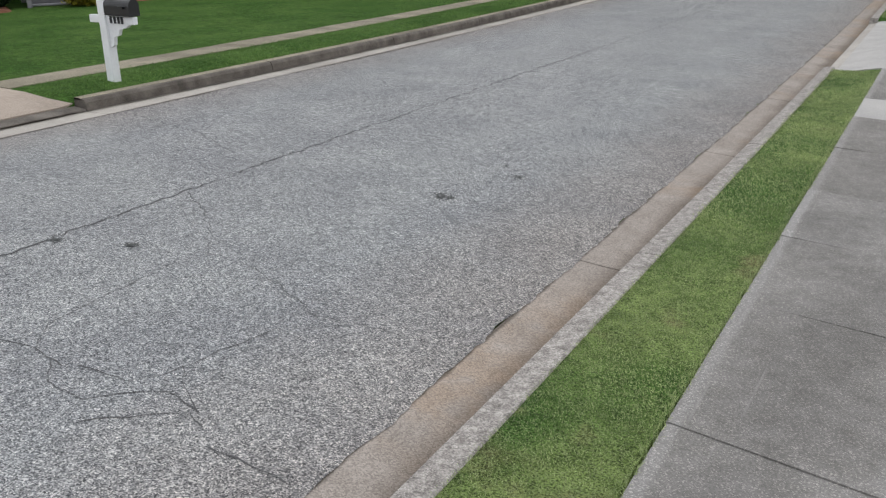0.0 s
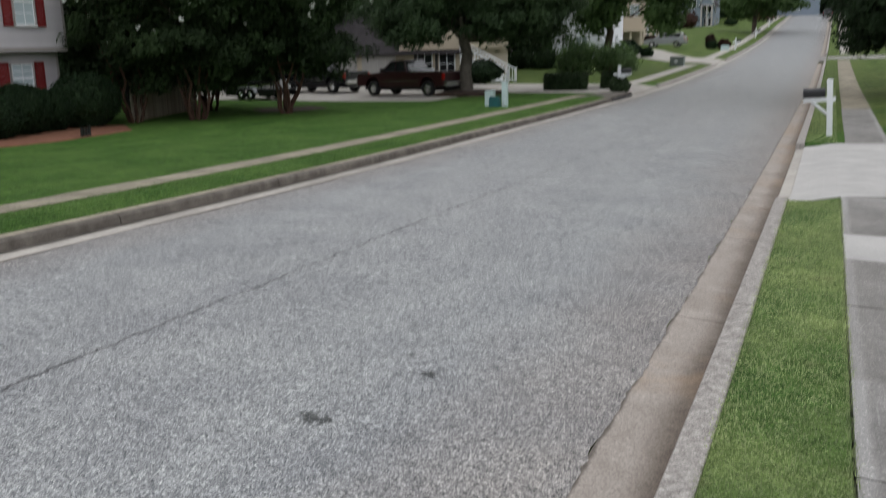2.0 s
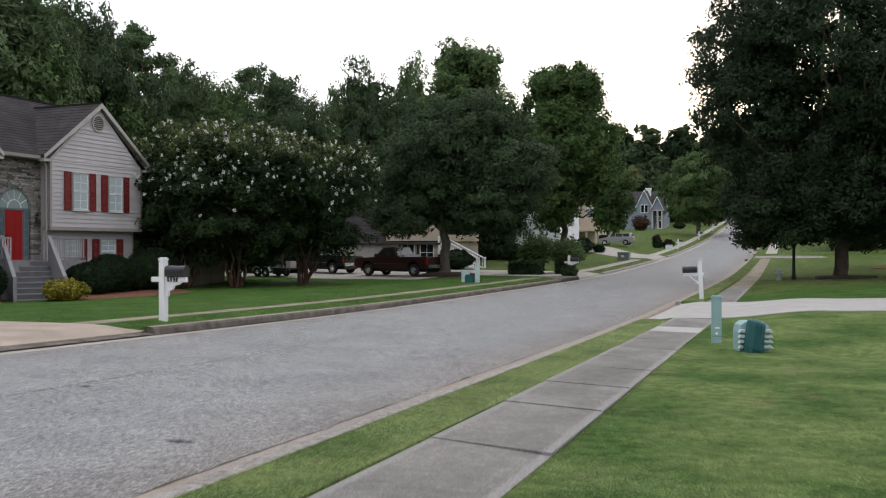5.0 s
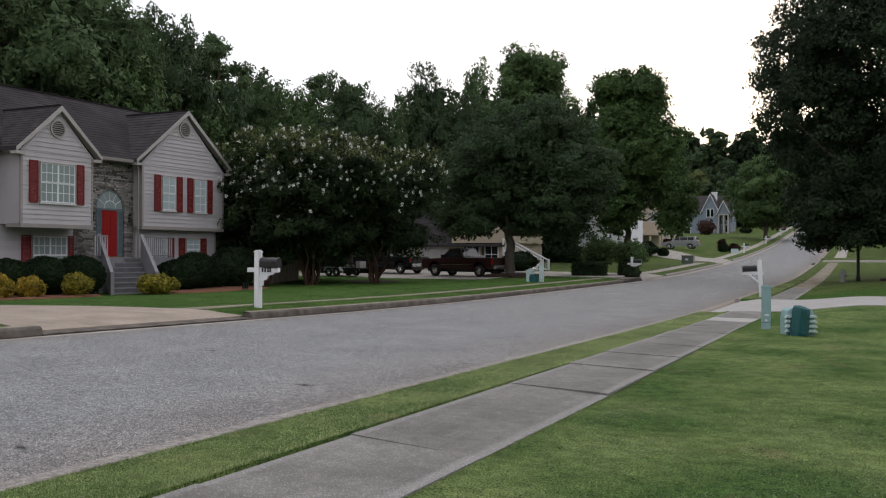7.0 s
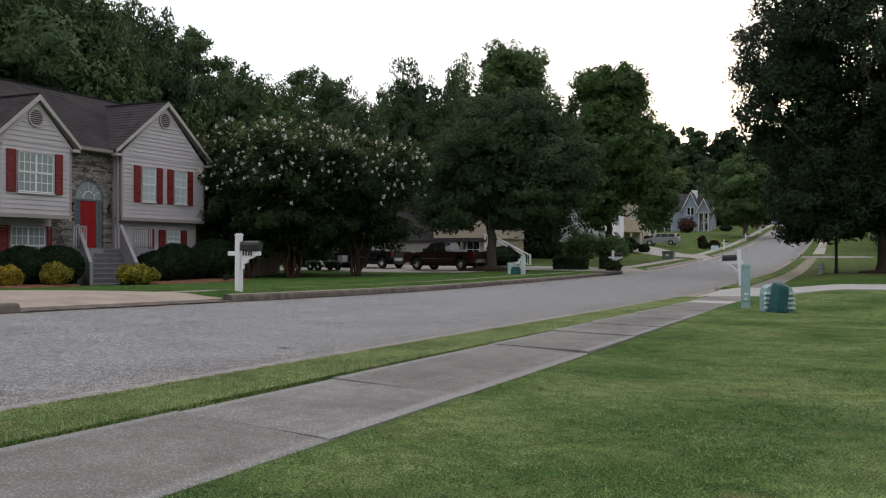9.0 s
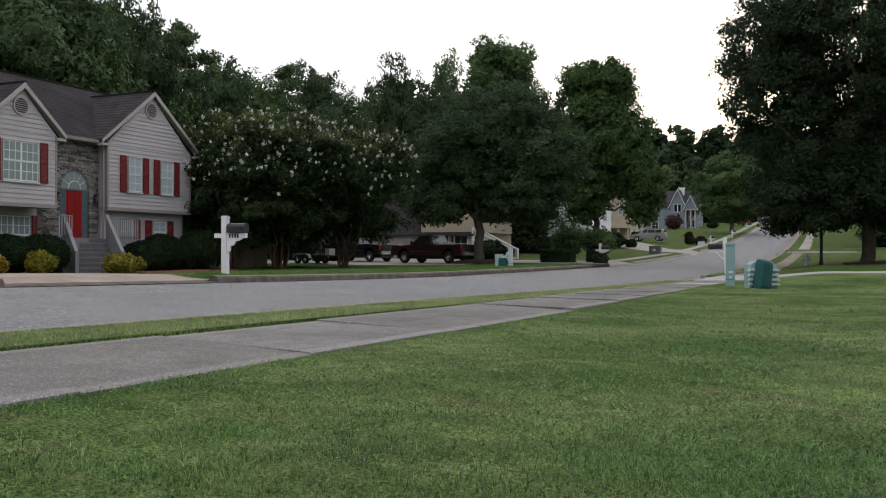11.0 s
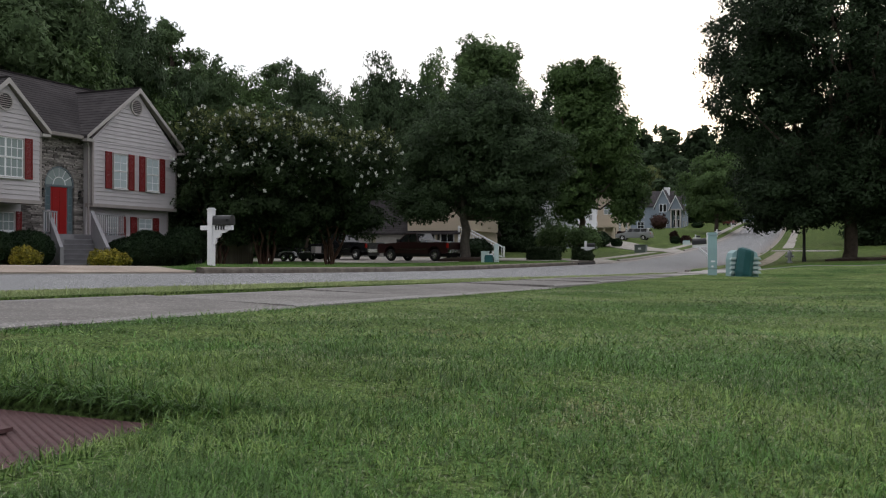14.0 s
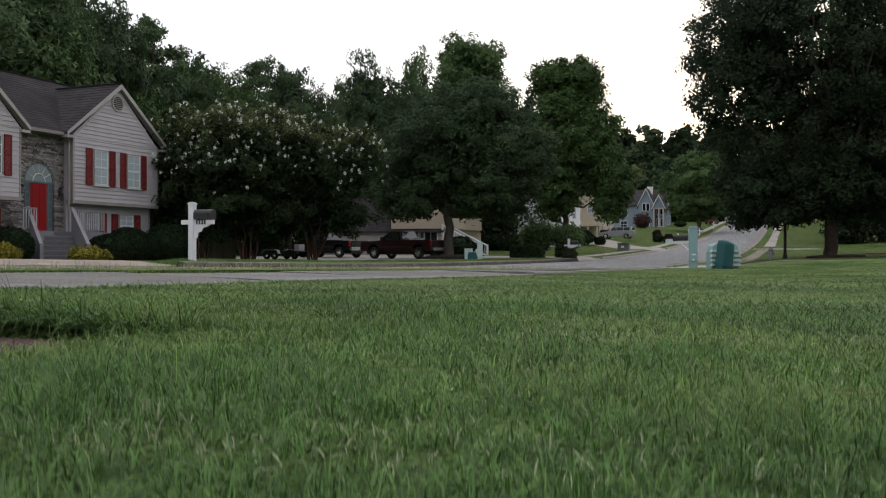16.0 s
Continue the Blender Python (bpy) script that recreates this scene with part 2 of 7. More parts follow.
def concrete_tree(name, rough=.93):
    m = bpy.data.materials.new(name)
    m.use_nodes = True
    n, l = m.node_tree.nodes, m.node_tree.links
    p = n["Principled BSDF"]
    p.inputs["Roughness"].default_value, p.inputs["Specular IOR Level"].default_value = rough, .25
    co, sep = n.new("ShaderNodeTexCoord"), n.new("ShaderNodeSeparateXYZ")
    l.new(co.outputs["Object"], sep.inputs[0])
    return m, n, l, p, co, sep


def relief(n, l, p, height, strength, depth):
    bp = n.new("ShaderNodeBump"); bp.inputs["Strength"].default_value, bp.inputs["Distance"].default_value = strength, depth
    l.new(height, bp.inputs["Height"]); l.new(bp.outputs[0], p.inputs["Normal"])


def gutter_material():
    """Old gutter concrete: pale by the asphalt, brown with silt and painted shade towards the kerb's foot, rust-tan
    washes here and there.
    """
    m, n, l, p, co, sep = concrete_tree("stained_gutter_concrete")
    tex, cells, ramp, blend, calc, band = stone_noise(n, l, co)
    col = ramp(tex(3.0, 6.0), (.3, (.262, .228, .20)), (.7, (.335, .295, .262)))
    # silt and the kerb's ambient shade mixed into one brown gradient
    silt_and_shade = calc('ADD', sep.outputs[0], calc('MULTIPLY', tex(1.3, 5.0), .22))
    col = blend('MIX', col, ramp(tex(9.0), (.3, (.125, .099, .080)), (.7, (.178, .146, .121))), band(silt_and_shade, -.36, -.10))
    rust = calc('MULTIPLY', band(tex(.55, 3.0), .50, .66), band(tex(4.0, 5.0), .3, .6))
    col = blend('MIX', col, (.30, .205, .13), calc('MULTIPLY', rust, .4))
    lip = band(calc('ADD', calc('MULTIPLY', sep.outputs[0], -1.0), calc('MULTIPLY', tex(5.0, 5.0), .06)), .655, .685)
    col = blend('MIX', col, (.075, .064, .052), calc('MULTIPLY', lip, .8))
    col = blend('MULTIPLY', col, ramp(cells(120.0), (0.0, (.70, .70, .70)), (1.0, (1.28, 1.28, 1.28))))
    l.new(col, p.inputs["Base Color"])
    relief(n, l, p, cells(120.0), .35, .006)
    return m


def walk_material():
    """Weathered sidewalk concrete: sanded grey-brown face, paler trowelled margins, pale flecks and scuffs, damp stains."""
    m, n, l, p, co, sep = concrete_tree("weathered_sidewalk")
    tex, cells, ramp, blend, calc, band = stone_noise(n, l, co)
    col = ramp(tex(1.1, 7.0), (.32, (.167, .159, .151)), (.68, (.247, .236, .224)))
    col = blend('MULTIPLY', col, ramp(tex(7.0, 6.0), (.3, (.88, .88, .87)), (.7, (1.12, 1.12, 1.13))))
    wob = calc('MULTIPLY', tex(6.0), .05)
    inner = calc('MULTIPLY', band(calc('ADD', sep.outputs[0], wob), .80, .86), band(calc('MULTIPLY', calc('ADD', sep.outputs[0], wob), -1.0), -1.78, -1.71))
    col = blend('MIX', (.275, .266, .256), col, inner)
    col = blend('MULTIPLY', col, ramp(cells(150.0), (0.0, (.74, .74, .74)), (.8, (1.06, 1.06, 1.06)), (1.0, (1.75, 1.72, 1.68))))
    mp, sc = n.new("ShaderNodeMapping"), n.new("ShaderNodeTexNoise")
    mp.inputs["Scale"].default_value, mp.inputs["Rotation"].default_value = (26.0, 1.1, 1.0), (0, 0, .18)
    l.new(co.outputs["Object"], mp.inputs["Vector"]); l.new(mp.outputs[0], sc.inputs["Vector"])
    sc.inputs["Scale"].default_value, sc.inputs["Detail"].default_value = 1.0, 6.0
    col = blend('MIX', col, (.30, .29, .28), calc('MULTIPLY', band(sc.outputs[0], .63, .74), .4))
    info = n.new("ShaderNodeObjectInfo")
    col = blend('MULTIPLY', col, ramp(info.outputs["Random"], (0.0, (.90, .89, .88)), (1.0, (1.08, 1.08, 1.08))))
    l.new(col, p.inputs["Base Color"])
    relief(n, l, p, cells(150.0), .5, .005)
    return m


M = dict(
    lawn=lawn_material(),
    rich_blade=mat("rich_grass_blade", (0.090, 0.178, 0.040), 0.6, 0.3, 0.6, 3, 0, tint=(0.13, 0.222, 0.06), per_island=0.3, translucent=0.3),
    blade=mat("grass_blade", (0.058, 0.132, 0.030), 0.45, 0.45, 0.9, 16, 0, tint=(0.10, 0.195, 0.05), per_island=0.65, translucent=0.2, spec=0.3),
    pale_blade=mat("pale_grass_blade", (0.125, 0.215, 0.052), 0.5, 0.4, 0.9, 16, 0, tint=(0.225, 0.32, 0.10), per_island=0.45, translucent=0.22, spec=0.3),
    strip_blade=mat("dry_grass_blade", (0.215, 0.292, 0.13), 0.7, 0.3, 1.1, 14, 0, tint=(0.36, 0.41, 0.19), per_island=0.4, translucent=0.3, spec=0.2),
    asphalt=asphalt_material(),
    crack=mat("crack_tar", (0.085, 0.084, 0.086), 0.85, 0.3, 4, 50, 0.4),
    stain=mat("oil_stain", (0.075, 0.078, 0.076), 0.7, 0.4, 6, 60, 0.3),
    concrete=mat("pale_concrete", (0.35, 0.325, 0.293), 0.9, 0.2, 1.3, 70, 0.35, depth=0.006, per_object=0.1, speckle=(140, .25)),
    gutter=gutter_material(),
    kerb=mat("kerb_aggregate", (0.22, 0.20, 0.183), 0.95, 0.3, 14, 90, 1.0, tint=(0.335, 0.31, 0.288), depth=0.02, per_object=0.06, speckle=(110, .36)),
    dark_kerb=mat("dark_kerb_concrete", (0.085, 0.073, 0.062), 0.95, 0.5, 3, 70, 0.6, tint=(0.13, 0.115, 0.10), per_object=0.1),
    silt=mat("gutter_silt", (0.135, 0.107, 0.088), 0.95, 0.4, 4, 60, 0.5, tint=(0.19, 0.155, 0.125), speckle=(110, .3)),
    walk=walk_material(),
    white_slab=mat("new_concrete", (0.39, 0.375, 0.36), 0.9, 0.15, 1.5, 80, 0.3, speckle=(140, .18)),
    mulch=mat("pine_straw", (0.17, 0.075, 0.045), 0.95, 0.45, 4, 60, 1.0, depth=0.03),
    siding=mat("taupe_siding", (0.46, 0.432, 0.45), 0.75, 0.09, 1.2, 30, 0.1, per_object=0.06),
    slate=mat("slate_blue_trim", (0.13, 0.16, 0.18), 0.7, 0.1, 2, 40, 0.1),
    pale_box=mat("bleached_plastic", (0.50, 0.60, 0.60), 0.6, 0.1, 3, 30, 0.1),
    trim=mat("taupe_trim", (0.30, 0.27, 0.26), 0.7, 0.1, 2, 40, 0.1),
    rake=mat("pale_trim", (0.40, 0.375, 0.365), 0.7, 0.1, 2, 40, 0.1),
    shingle=mat("grey_brown_shingle", (0.034, 0.030, 0.032), 0.95, 0.3, 1.6, 30, 0.6, tint=(0.050, 0.044, 0.046)),
    stained_shaded_shingle=mat("algae_and_shade_shingle", (0.022, 0.019, 0.020), 0.95, 0.4, .7, 26, 0.6, tint=(0.040, 0.035, 0.037)),
    shutter=mat("red_shutter", (0.165, 0.018, 0.018), 0.6, 0.15, 3, 40, 0.1),
    red_door=mat("red_door", (0.27, 0.012, 0.012), 0.4, 0.1, 3, 40, 0.05),
    white=mat("white_paint", (0.74, 0.75, 0.77), 0.55, 0.07, 2, 30, 0.1),
    rail_grey=mat("pale_grey_rail", (0.43, 0.43, 0.45), 0.75, 0.12, 3, 40, 0.15),
    stone=mat("ledge_stone", (0.20, 0.183, 0.172), 0.9, 0.4, 9, 50, 0.7, per_object=0.6),
    mortar=mat("dark_mortar", (0.045, 0.042, 0.04), 0.95, 0.2, 6, 60, 0.4),
    deck=mat("grey_deck_paint", (0.24, 0.235, 0.25), 0.75, 0.15, 3, 40, 0.2),
    ridge=mat("ridge_shingle", (0.020, 0.017, 0.018), 0.95, 0.3, 3, 30, 0.4),
    riser=mat("dark_riser_grey", (0.15, 0.147, 0.155), 0.8, 0.2, 3, 40, 0.2),
    pane=glass("window_pane", (0.27, 0.32, 0.32)),
    blind_pane=glass("pane_before_blinds", (0.44, 0.51, 0.54)),
    side_pane=glass("sidelight_pane", (0.10, 0.14, 0.16)),
    dark_pane=glass("dark_pane", (0.02, 0.022, 0.025)),
    bark=mat("bark", (0.075, 0.058, 0.045), 0.95, 0.4, 5, 40, 1.0, depth=0.03),
    myrtle_bark=mat("myrtle_bark", (0.075, 0.04, 0.028), 0.9, 0.4, 3, 30, 0.6, depth=0.02),
    leaf_dark=mat("oak_leaf", (0.0171, 0.0306, 0.0138), 0.6, 0.3, 0.35, 2, 0, tint=(0.0256, 0.0451, 0.0194), per_island=0.2, spec=0.15, translucent=0.22),
    leaf_mid=mat("maple_leaf", (0.0380, 0.0653, 0.0313), 0.6, 0.3, 0.4, 2, 0, tint=(0.0570, 0.0918, 0.0410), per_island=0.2, spec=0.15, translucent=0.25),
    leaf_gum=mat("sweetgum_leaf", (0.0427, 0.0796, 0.0281), 0.6, 0.35, 0.25, 2, 0, tint=(0.0808, 0.1377, 0.0410), per_island=0.22, spec=0.15, translucent=0.32),
    leaf_light=mat("tulip_leaf", (0.0589, 0.1040, 0.0389), 0.6, 0.35, 0.4, 2, 0, tint=(0.0950, 0.1530, 0.0540), per_island=0.22, spec=0.15, translucent=0.3),
    leaf_wood=mat("woodland_leaf", (0.0475, 0.0816, 0.0367), 0.7, 0.4, 0.15, 1, 0, tint=(0.0902, 0.1367, 0.0616), per_island=0.2, spec=0.1, translucent=0.2),
    leaf_young=mat("young_leaf", (0.0862, 0.1127, 0.0385), 0.65, 0.35, 0.5, 2, 0, tint=(0.1495, 0.1725, 0.0660), per_island=0.25, spec=0.15, translucent=0.3),
    leaf_myrtle=mat("myrtle_leaf", (0.0152, 0.0286, 0.0119), 0.65, 0.35, 0.5, 2, 0, tint=(0.0314, 0.0530, 0.0194), per_island=0.22, spec=0.15, translucent=0.22),
    # undergrowth leaves darkened: shade under the trees put into the colour
    leaf_under=mat("shaded_undergrowth_leaf", (0.0190, 0.0337, 0.0162), 0.7, 0.4, 0.3, 2, 0, tint=(0.0285, 0.0479, 0.0216), per_island=0.25, spec=0.1, translucent=0.15),
    leaf_red=mat("purple_plum_leaf", (0.030, 0.017, 0.015), 0.7, 0.4, 0.6, 3, 0, tint=(0.055, 0.030, 0.024), per_island=0.3, spec=0.1, translucent=0.15),
    oak_bark=mat("grey_bark", (0.115, 0.10, 0.085), 0.95, 0.4, 5, 40, 1.0, depth=0.03),
    dark_mulch=mat("dark_mulch", (0.05, 0.034, 0.026), 0.95, 0.45, 5, 60, 1.0, depth=0.03),
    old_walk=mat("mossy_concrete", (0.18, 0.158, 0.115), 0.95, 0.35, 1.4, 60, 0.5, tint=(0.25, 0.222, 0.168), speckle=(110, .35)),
    blossom=mat("white_blossom", (0.74, 0.75, 0.70), 0.8, 0.15, 2, 8, 0, per_island=0.15, translucent=0.2),
    shrub=mat("shrub_leaf", (0.012, 0.025, 0.012), 0.55, 0.35, 1, 6, 0, tint=(0.02, 0.038, 0.016), per_island=0.3, spec=0.1, translucent=0.15),
    yellow=mat("golden_shrub_leaf", (0.11, 0.11, 0.022), 0.6, 0.4, 3.5, 10, 0, tint=(0.46, 0.33, 0.04), per_island=0.4, translucent=0.25),
    olive=mat("olive_gold_leaf", (0.075, 0.09, 0.018), 0.6, 0.4, 3.5, 10, 0, tint=(0.31, 0.26, 0.03), per_island=0.45, translucent=0.25),
    palmetto=mat("ornamental_leaf", (0.032, 0.056, 0.021), 0.6, 0.3, 1, 6, 0, per_island=0.3, translucent=0.2),
    black=mat("black_enamel", (0.012, 0.012, 0.014), 0.35, 0.2, 3, 30, 0.05, spec=0.5),
    fence=mat("grey_fence_wood", (0.32, 0.28, 0.23), 0.9, 0.3, 2, 30, 0.5, per_object=0.25),
    pole=mat("dark_pole", (0.022, 0.02, 0.02), 0.7, 0.2, 3, 30, 0.2),
    pale_green=mat("faded_green_plastic", (0.27, 0.41, 0.42), 0.6, 0.1, 3, 30, 0.1),
    teal=mat("dark_teal_plastic", (0.018, 0.095, 0.10), 0.5, 0.15, 3, 30, 0.1),
    maroon=mat("maroon_cover", (0.105, 0.055, 0.055), 0.7, 0.25, 5, 60, 0.2),
    maroon_paint=mat("maroon_car_paint", (0.030, 0.008, 0.009), 0.3, 0.1, 2, 20, 0, spec=0.6),
    bright_red=mat("dark_red_car_paint", (0.12, 0.018, 0.014), 0.35, 0.1, 2, 20, 0, spec=0.5),
    black_paint=mat("black_car_paint", (0.010, 0.010, 0.012), 0.25, 0.1, 2, 20, 0, spec=0.6),
    silver=mat("silver_paint", (0.27, 0.28, 0.28), 0.35, 0.05, 2, 20, 0, metal=0.3),
    chrome=mat("chrome", (0.6, 0.6, 0.6), 0.25, 0.05, 3, 20, 0, metal=1.0),
    tyre=mat("tyre_rubber", (0.018, 0.018, 0.018), 0.9, 0.2, 5, 40, 0.2),
    tail=mat("red_lens", (0.35, 0.015, 0.01), 0.3, 0.05, 3, 20, 0),
    beige=mat("cream_siding", (0.47, 0.40, 0.31), 0.8, 0.06, 1, 20, 0.1),
    white_siding=mat("white_siding", (0.68, 0.70, 0.73), 0.8, 0.05, 1, 20, 0.1),
    blue_grey=mat("blue_grey_siding", (0.21, 0.25, 0.30), 0.8, 0.06, 1, 20, 0.1),
    grey_box=mat("grey_green_metal", (0.16, 0.19, 0.18), 0.6, 0.1, 3, 20, 0.1),
    hydrant=mat("silver_hydrant", (0.34, 0.35, 0.36), 0.55, 0.2, 4, 30, 0.2, metal=0.4),
    ink=mat("dark_ink", (0.03, 0.03, 0.035), 0.7, 0.1, 3, 30, 0),
    drive=mat("tan_driveway", (0.31, 0.255, 0.21), 0.9, 0.2, 1.2, 60, 0.3, tint=(0.36, 0.30, 0.25), per_object=0.06, speckle=(130, .25)),
)


# ---- mesh helpers ----
def mesh_np(name, verts, faces, material):
    """A mesh from arrays: verts (n, 3), faces (m, k)."""
    verts, faces = np.asarray(verts, np.float32), np.asarray(faces, np.int32)
    me = bpy.data.meshes.new(name)
    k = faces.shape[1]
    me.vertices.add(len(verts)); me.vertices.foreach_set("co", verts.ravel())
    me.loops.add(faces.size); me.loops.foreach_set("vertex_index", faces.ravel())
    me.polygons.add(len(faces)); me.polygons.foreach_set("loop_start", np.arange(0, faces.size, k, dtype=np.int32))
    me.update(calc_edges=True)
    me.materials.append(material)
    return me


def finish(bm, name, material, smooth=False):
    bmesh.ops.recalc_face_normals(bm, faces=bm.faces)
    me = bpy.data.meshes.new(name)
    bm.to_mesh(me); bm.free()
    me.materials.append(material)
    if smooth:
        me.polygons.foreach_set("use_smooth", [True] * len(me.polygons))
    return me


def part(name, bm, material, parent=None, label="", smooth=False):
    """Link a bmesh (or mesh) as one mesh object under a thing or under a part."""
    me = finish(bm, name, material, smooth) if isinstance(bm, bmesh.types.BMesh) else bm
    ob = new(name, me)
    ob.parent = parent
    if label:
        ob["label"] = label
    return ob


def thing(name, x, y, z, label, category, group="", turn=0.0):
    e = new(name)
    e.matrix_world = pose(x, y, z, 0, 0, turn)
    return tagged(e, label, category, group)


def box(bm, x0, y0, z0, x1, y1, z1, bevel=0.0):
    g = bmesh.ops.create_cube(bm, size=1.0, matrix=Matrix.Translation(((x0 + x1) / 2, (y0 + y1) / 2, (z0 + z1) / 2)) @ Matrix.Diagonal((abs(x1 - x0), abs(y1 - y0), abs(z1 - z0), 1)))
    if bevel:
        es = {e for v in g["verts"] for e in v.link_edges}
        bmesh.ops.bevel(bm, geom=list(es), offset=bevel, segments=2, affect='EDGES')
    return bm


def boxed(*a, bevel=0.0):
    return box(bmesh.new(), *a, bevel=bevel)


def rod(bm, p, q, r0, r1=None, seg=8, cap=True):
    """A tapered round bar from p to q."""
    p, q = Vector(p), Vector(q)
    d = q - p
    m = Matrix.Translation((p + q) / 2) @ d.to_track_quat('Z', 'Y').to_matrix().to_4x4()
    bmesh.ops.create_cone(bm, cap_ends=cap, segments=seg, radius1=r0, radius2=r0 if r1 is None else r1, depth=d.length, matrix=m)
    return bm


def prism(bm, pts, axis, a, b):
    """Extrude the polygon pts (two coordinates) along an axis from a to b."""
    def at(u, v, w):
        return {'x': (w, u, v), 'y': (u, w, v), 'z': (u, v, w)}[axis]
    lo, hi = [bm.verts.new(at(u, v, a)) for u, v in pts], [bm.verts.new(at(u, v, b)) for u, v in pts]
    bm.faces.new(lo); bm.faces.new(hi[::-1])
    n = len(pts)
    for i in range(n):
        bm.faces.new((lo[i], lo[(i + 1) % n], hi[(i + 1) % n], hi[i]))
    return bm


# ---- lie of the land ----
PY = [-400, -60, -20, 0, 5, 10, 15, 20, 25, 30, 45, 58, 70, 84, 92, 105, 119, 132, 148, 180, 224, 245, 300, 600]
PZ = [2, 1.0, .35, 0, -.09, -.18, -.28, -.37, -.44, -.49, -.53, -.54, -.41, -.11, .06, .48, 1.02, 1.6, 2.45, 4.6, 7.4, 8.0, 7.4, 4]


def smooth_step(a):
    a = np.clip(a, 0, 1)
    return a * a * (3 - 2 * a)


def grade(y):
    """Height of the street's pavements along its length, rounded off between the knots."""
    return sum(np.interp(np.asarray(y, float) + d, PY, PZ) for d in (-3, -1, 1, 3)) / 4


LEFT_UP = 0.09
DIPS = [(1, 25.0, 33.4, .75), (-1, 10.7, 16.4, 1.3), (-1, 55.4, 64.0, 1.3), (-1, 92.0, 100.0, 1.3)]


def kerb_dip(x, y):
    """How far the ground falls to the gutter where a driveway crosses the kerb."""
    d = 0
    for side, y0, y1, reach in DIPS:
        off = (x - 0.0) if side > 0 else (-8.9 - x)
        near = np.where((x > -.01) if side > 0 else (x < -8.89), 1 - smooth_step(off / reach), 0)
        d = d + near * smooth_step((y - y0 + .35) / .5) * smooth_step((y1 + .35 - y) / .5)
    return -.118 * d



def land(x, y):
    x, y = np.asarray(x, float), np.asarray(y, float)
    z = grade(y)
    z = z + LEFT_UP * smooth_step((-4 - x) / 4) - .24 * smooth_step((-11.2 - x) / 14) * (1 - smooth_step((y - 45) / 20))
    r = np.interp(y, [0, 2, 5, 10, 17, 25, 33, 60, 74, 83, 97, 130], [-.015, -.015, -.03, -.02, .05, .23, .18, .21, .10, -.02, -.02, .15])
    z = z + np.where(x > 1.73, np.interp(y, [0, 8, 14, 18, 24, 33], [-.048, -.045, .0, .035, .02, .0]) + r * smooth_step((x - 1.73) / np.interp(y, [0, 4, 12], [.9, .9, 2.6])) + .03 * np.clip(x - 5, 0, 12), 0)
    z = z + .07 * np.exp(-((x + 9.55) / .36) ** 2) * smooth_step((y - 16.6) / .8) * smooth_step((54 - y) / 2)
    z = z + .7 * smooth_step((-11.4 - x) / 6) * smooth_step((y - 92) / 16) * smooth_step((175 - y) / 20)
    return z + kerb_dip(x, y)


KERB_L, KERB_R = -8.9, 0.0
ASPH_L, ASPH_R = -8.15, -0.667


def road_z(x, y):
    c = (np.asarray(x, float) + 4.41) / 3.74
    return grade(y) - .148 + .10 * (1 - c * c) + LEFT_UP * smooth_step((-4 - np.asarray(x, float)) / 4)

# ---- the ground: one sheet, sunk under the street ----
def stations(lo, hi, fine_lo, fine_hi, step, grow=1.35):
    mid = list(np.arange(fine_lo, fine_hi + 1e-6, step))
    up, d = [], step
    v = fine_hi
    while v < hi:
        d *= grow; v += d; up.append(min(v, hi))
    dn, d, v = [], step, fine_lo
    while v > lo:
        d *= grow; v -= d; dn.append(max(v, lo))
    return np.array(dn[::-1] + mid + up)


LX0, LX1, LY0, LY1, LZ = 2.73, 3.23, .58, .960, -.096   # the meter lid in the near lawn


def lawn_height(x, y):
    z = land(x, y) + .035 * np.sin(x * .9 + y * .35) * smooth_step((x - 2.6) / 3) * smooth_step((24 - y) / 3)
    z = z - .16 * np.exp(-(((x - 4.4) / 1.0) ** 2 + ((y - 17.6) / 1.5) ** 2))
    z = z + .011 * np.sin(x * 3.3 + 1.2 * np.sin(y * 1.9)) * np.sin(y * 2.7 + .8 * np.sin(x * 2.1)) * smooth_step((x - 1.95) / .6) * smooth_step((y - 1.0) / 1.2) * smooth_step((20 - y) / 3)
    hole = (x > LX0 - .01) & (x < LX1 + .01) & (y > LY0 - .01) & (y < LY1 + .01)
    lip = np.exp(-((x - 3.32) / .2) ** 2 - ((y - .72) / .32) ** 2)
    z = z * (1 - lip) + (LZ + .007) * lip + .022 * np.exp(-((x - 2.95) / .4) ** 2 - ((y - LY1 - .10) / .08) ** 2)
    return np.where(hole, np.minimum(z, LZ - .03), z)


gx = stations(-1600, 1600, -36, 14, 0.5)
gx = np.unique(np.concatenate([gx[(gx < KERB_L - .05) | ((gx > KERB_R + .05))], [KERB_L - .004, KERB_L + .02, -6, -4.4, -2, KERB_R - .02, KERB_R + .004, 1.73]]))
gy = np.unique(np.concatenate([stations(-400, 1800, -4, 110, 1.0), np.arange(8, 19, .25), np.arange(24, 36, .25), np.arange(54, 66, .5)]))
gx = np.unique(np.concatenate([gx, np.arange(-10.4, -8.95, .2), np.arange(.1, .9, .2)]))
gx = np.unique(np.concatenate([gx, [.705, .718, 1.793, 1.806, LX0 - .03, LX0, LX1, LX1 + .03], np.arange(1.95, 5.3, .15), np.arange(2.6, 3.6, .05)]))
gy = np.unique(np.concatenate([gy, np.arange(-1, 8, .2), [LY0 - .03, LY0, LY1, LY1 + .03, 24.4, 24.45], np.arange(LY1 + .05, LY1 + .34, .025), np.arange(LY0 - .3, LY0 - .03, .04)]))
GX, GY = np.meshgrid(gx, gy, indexing='ij')
GZ = lawn_height(GX, GY)
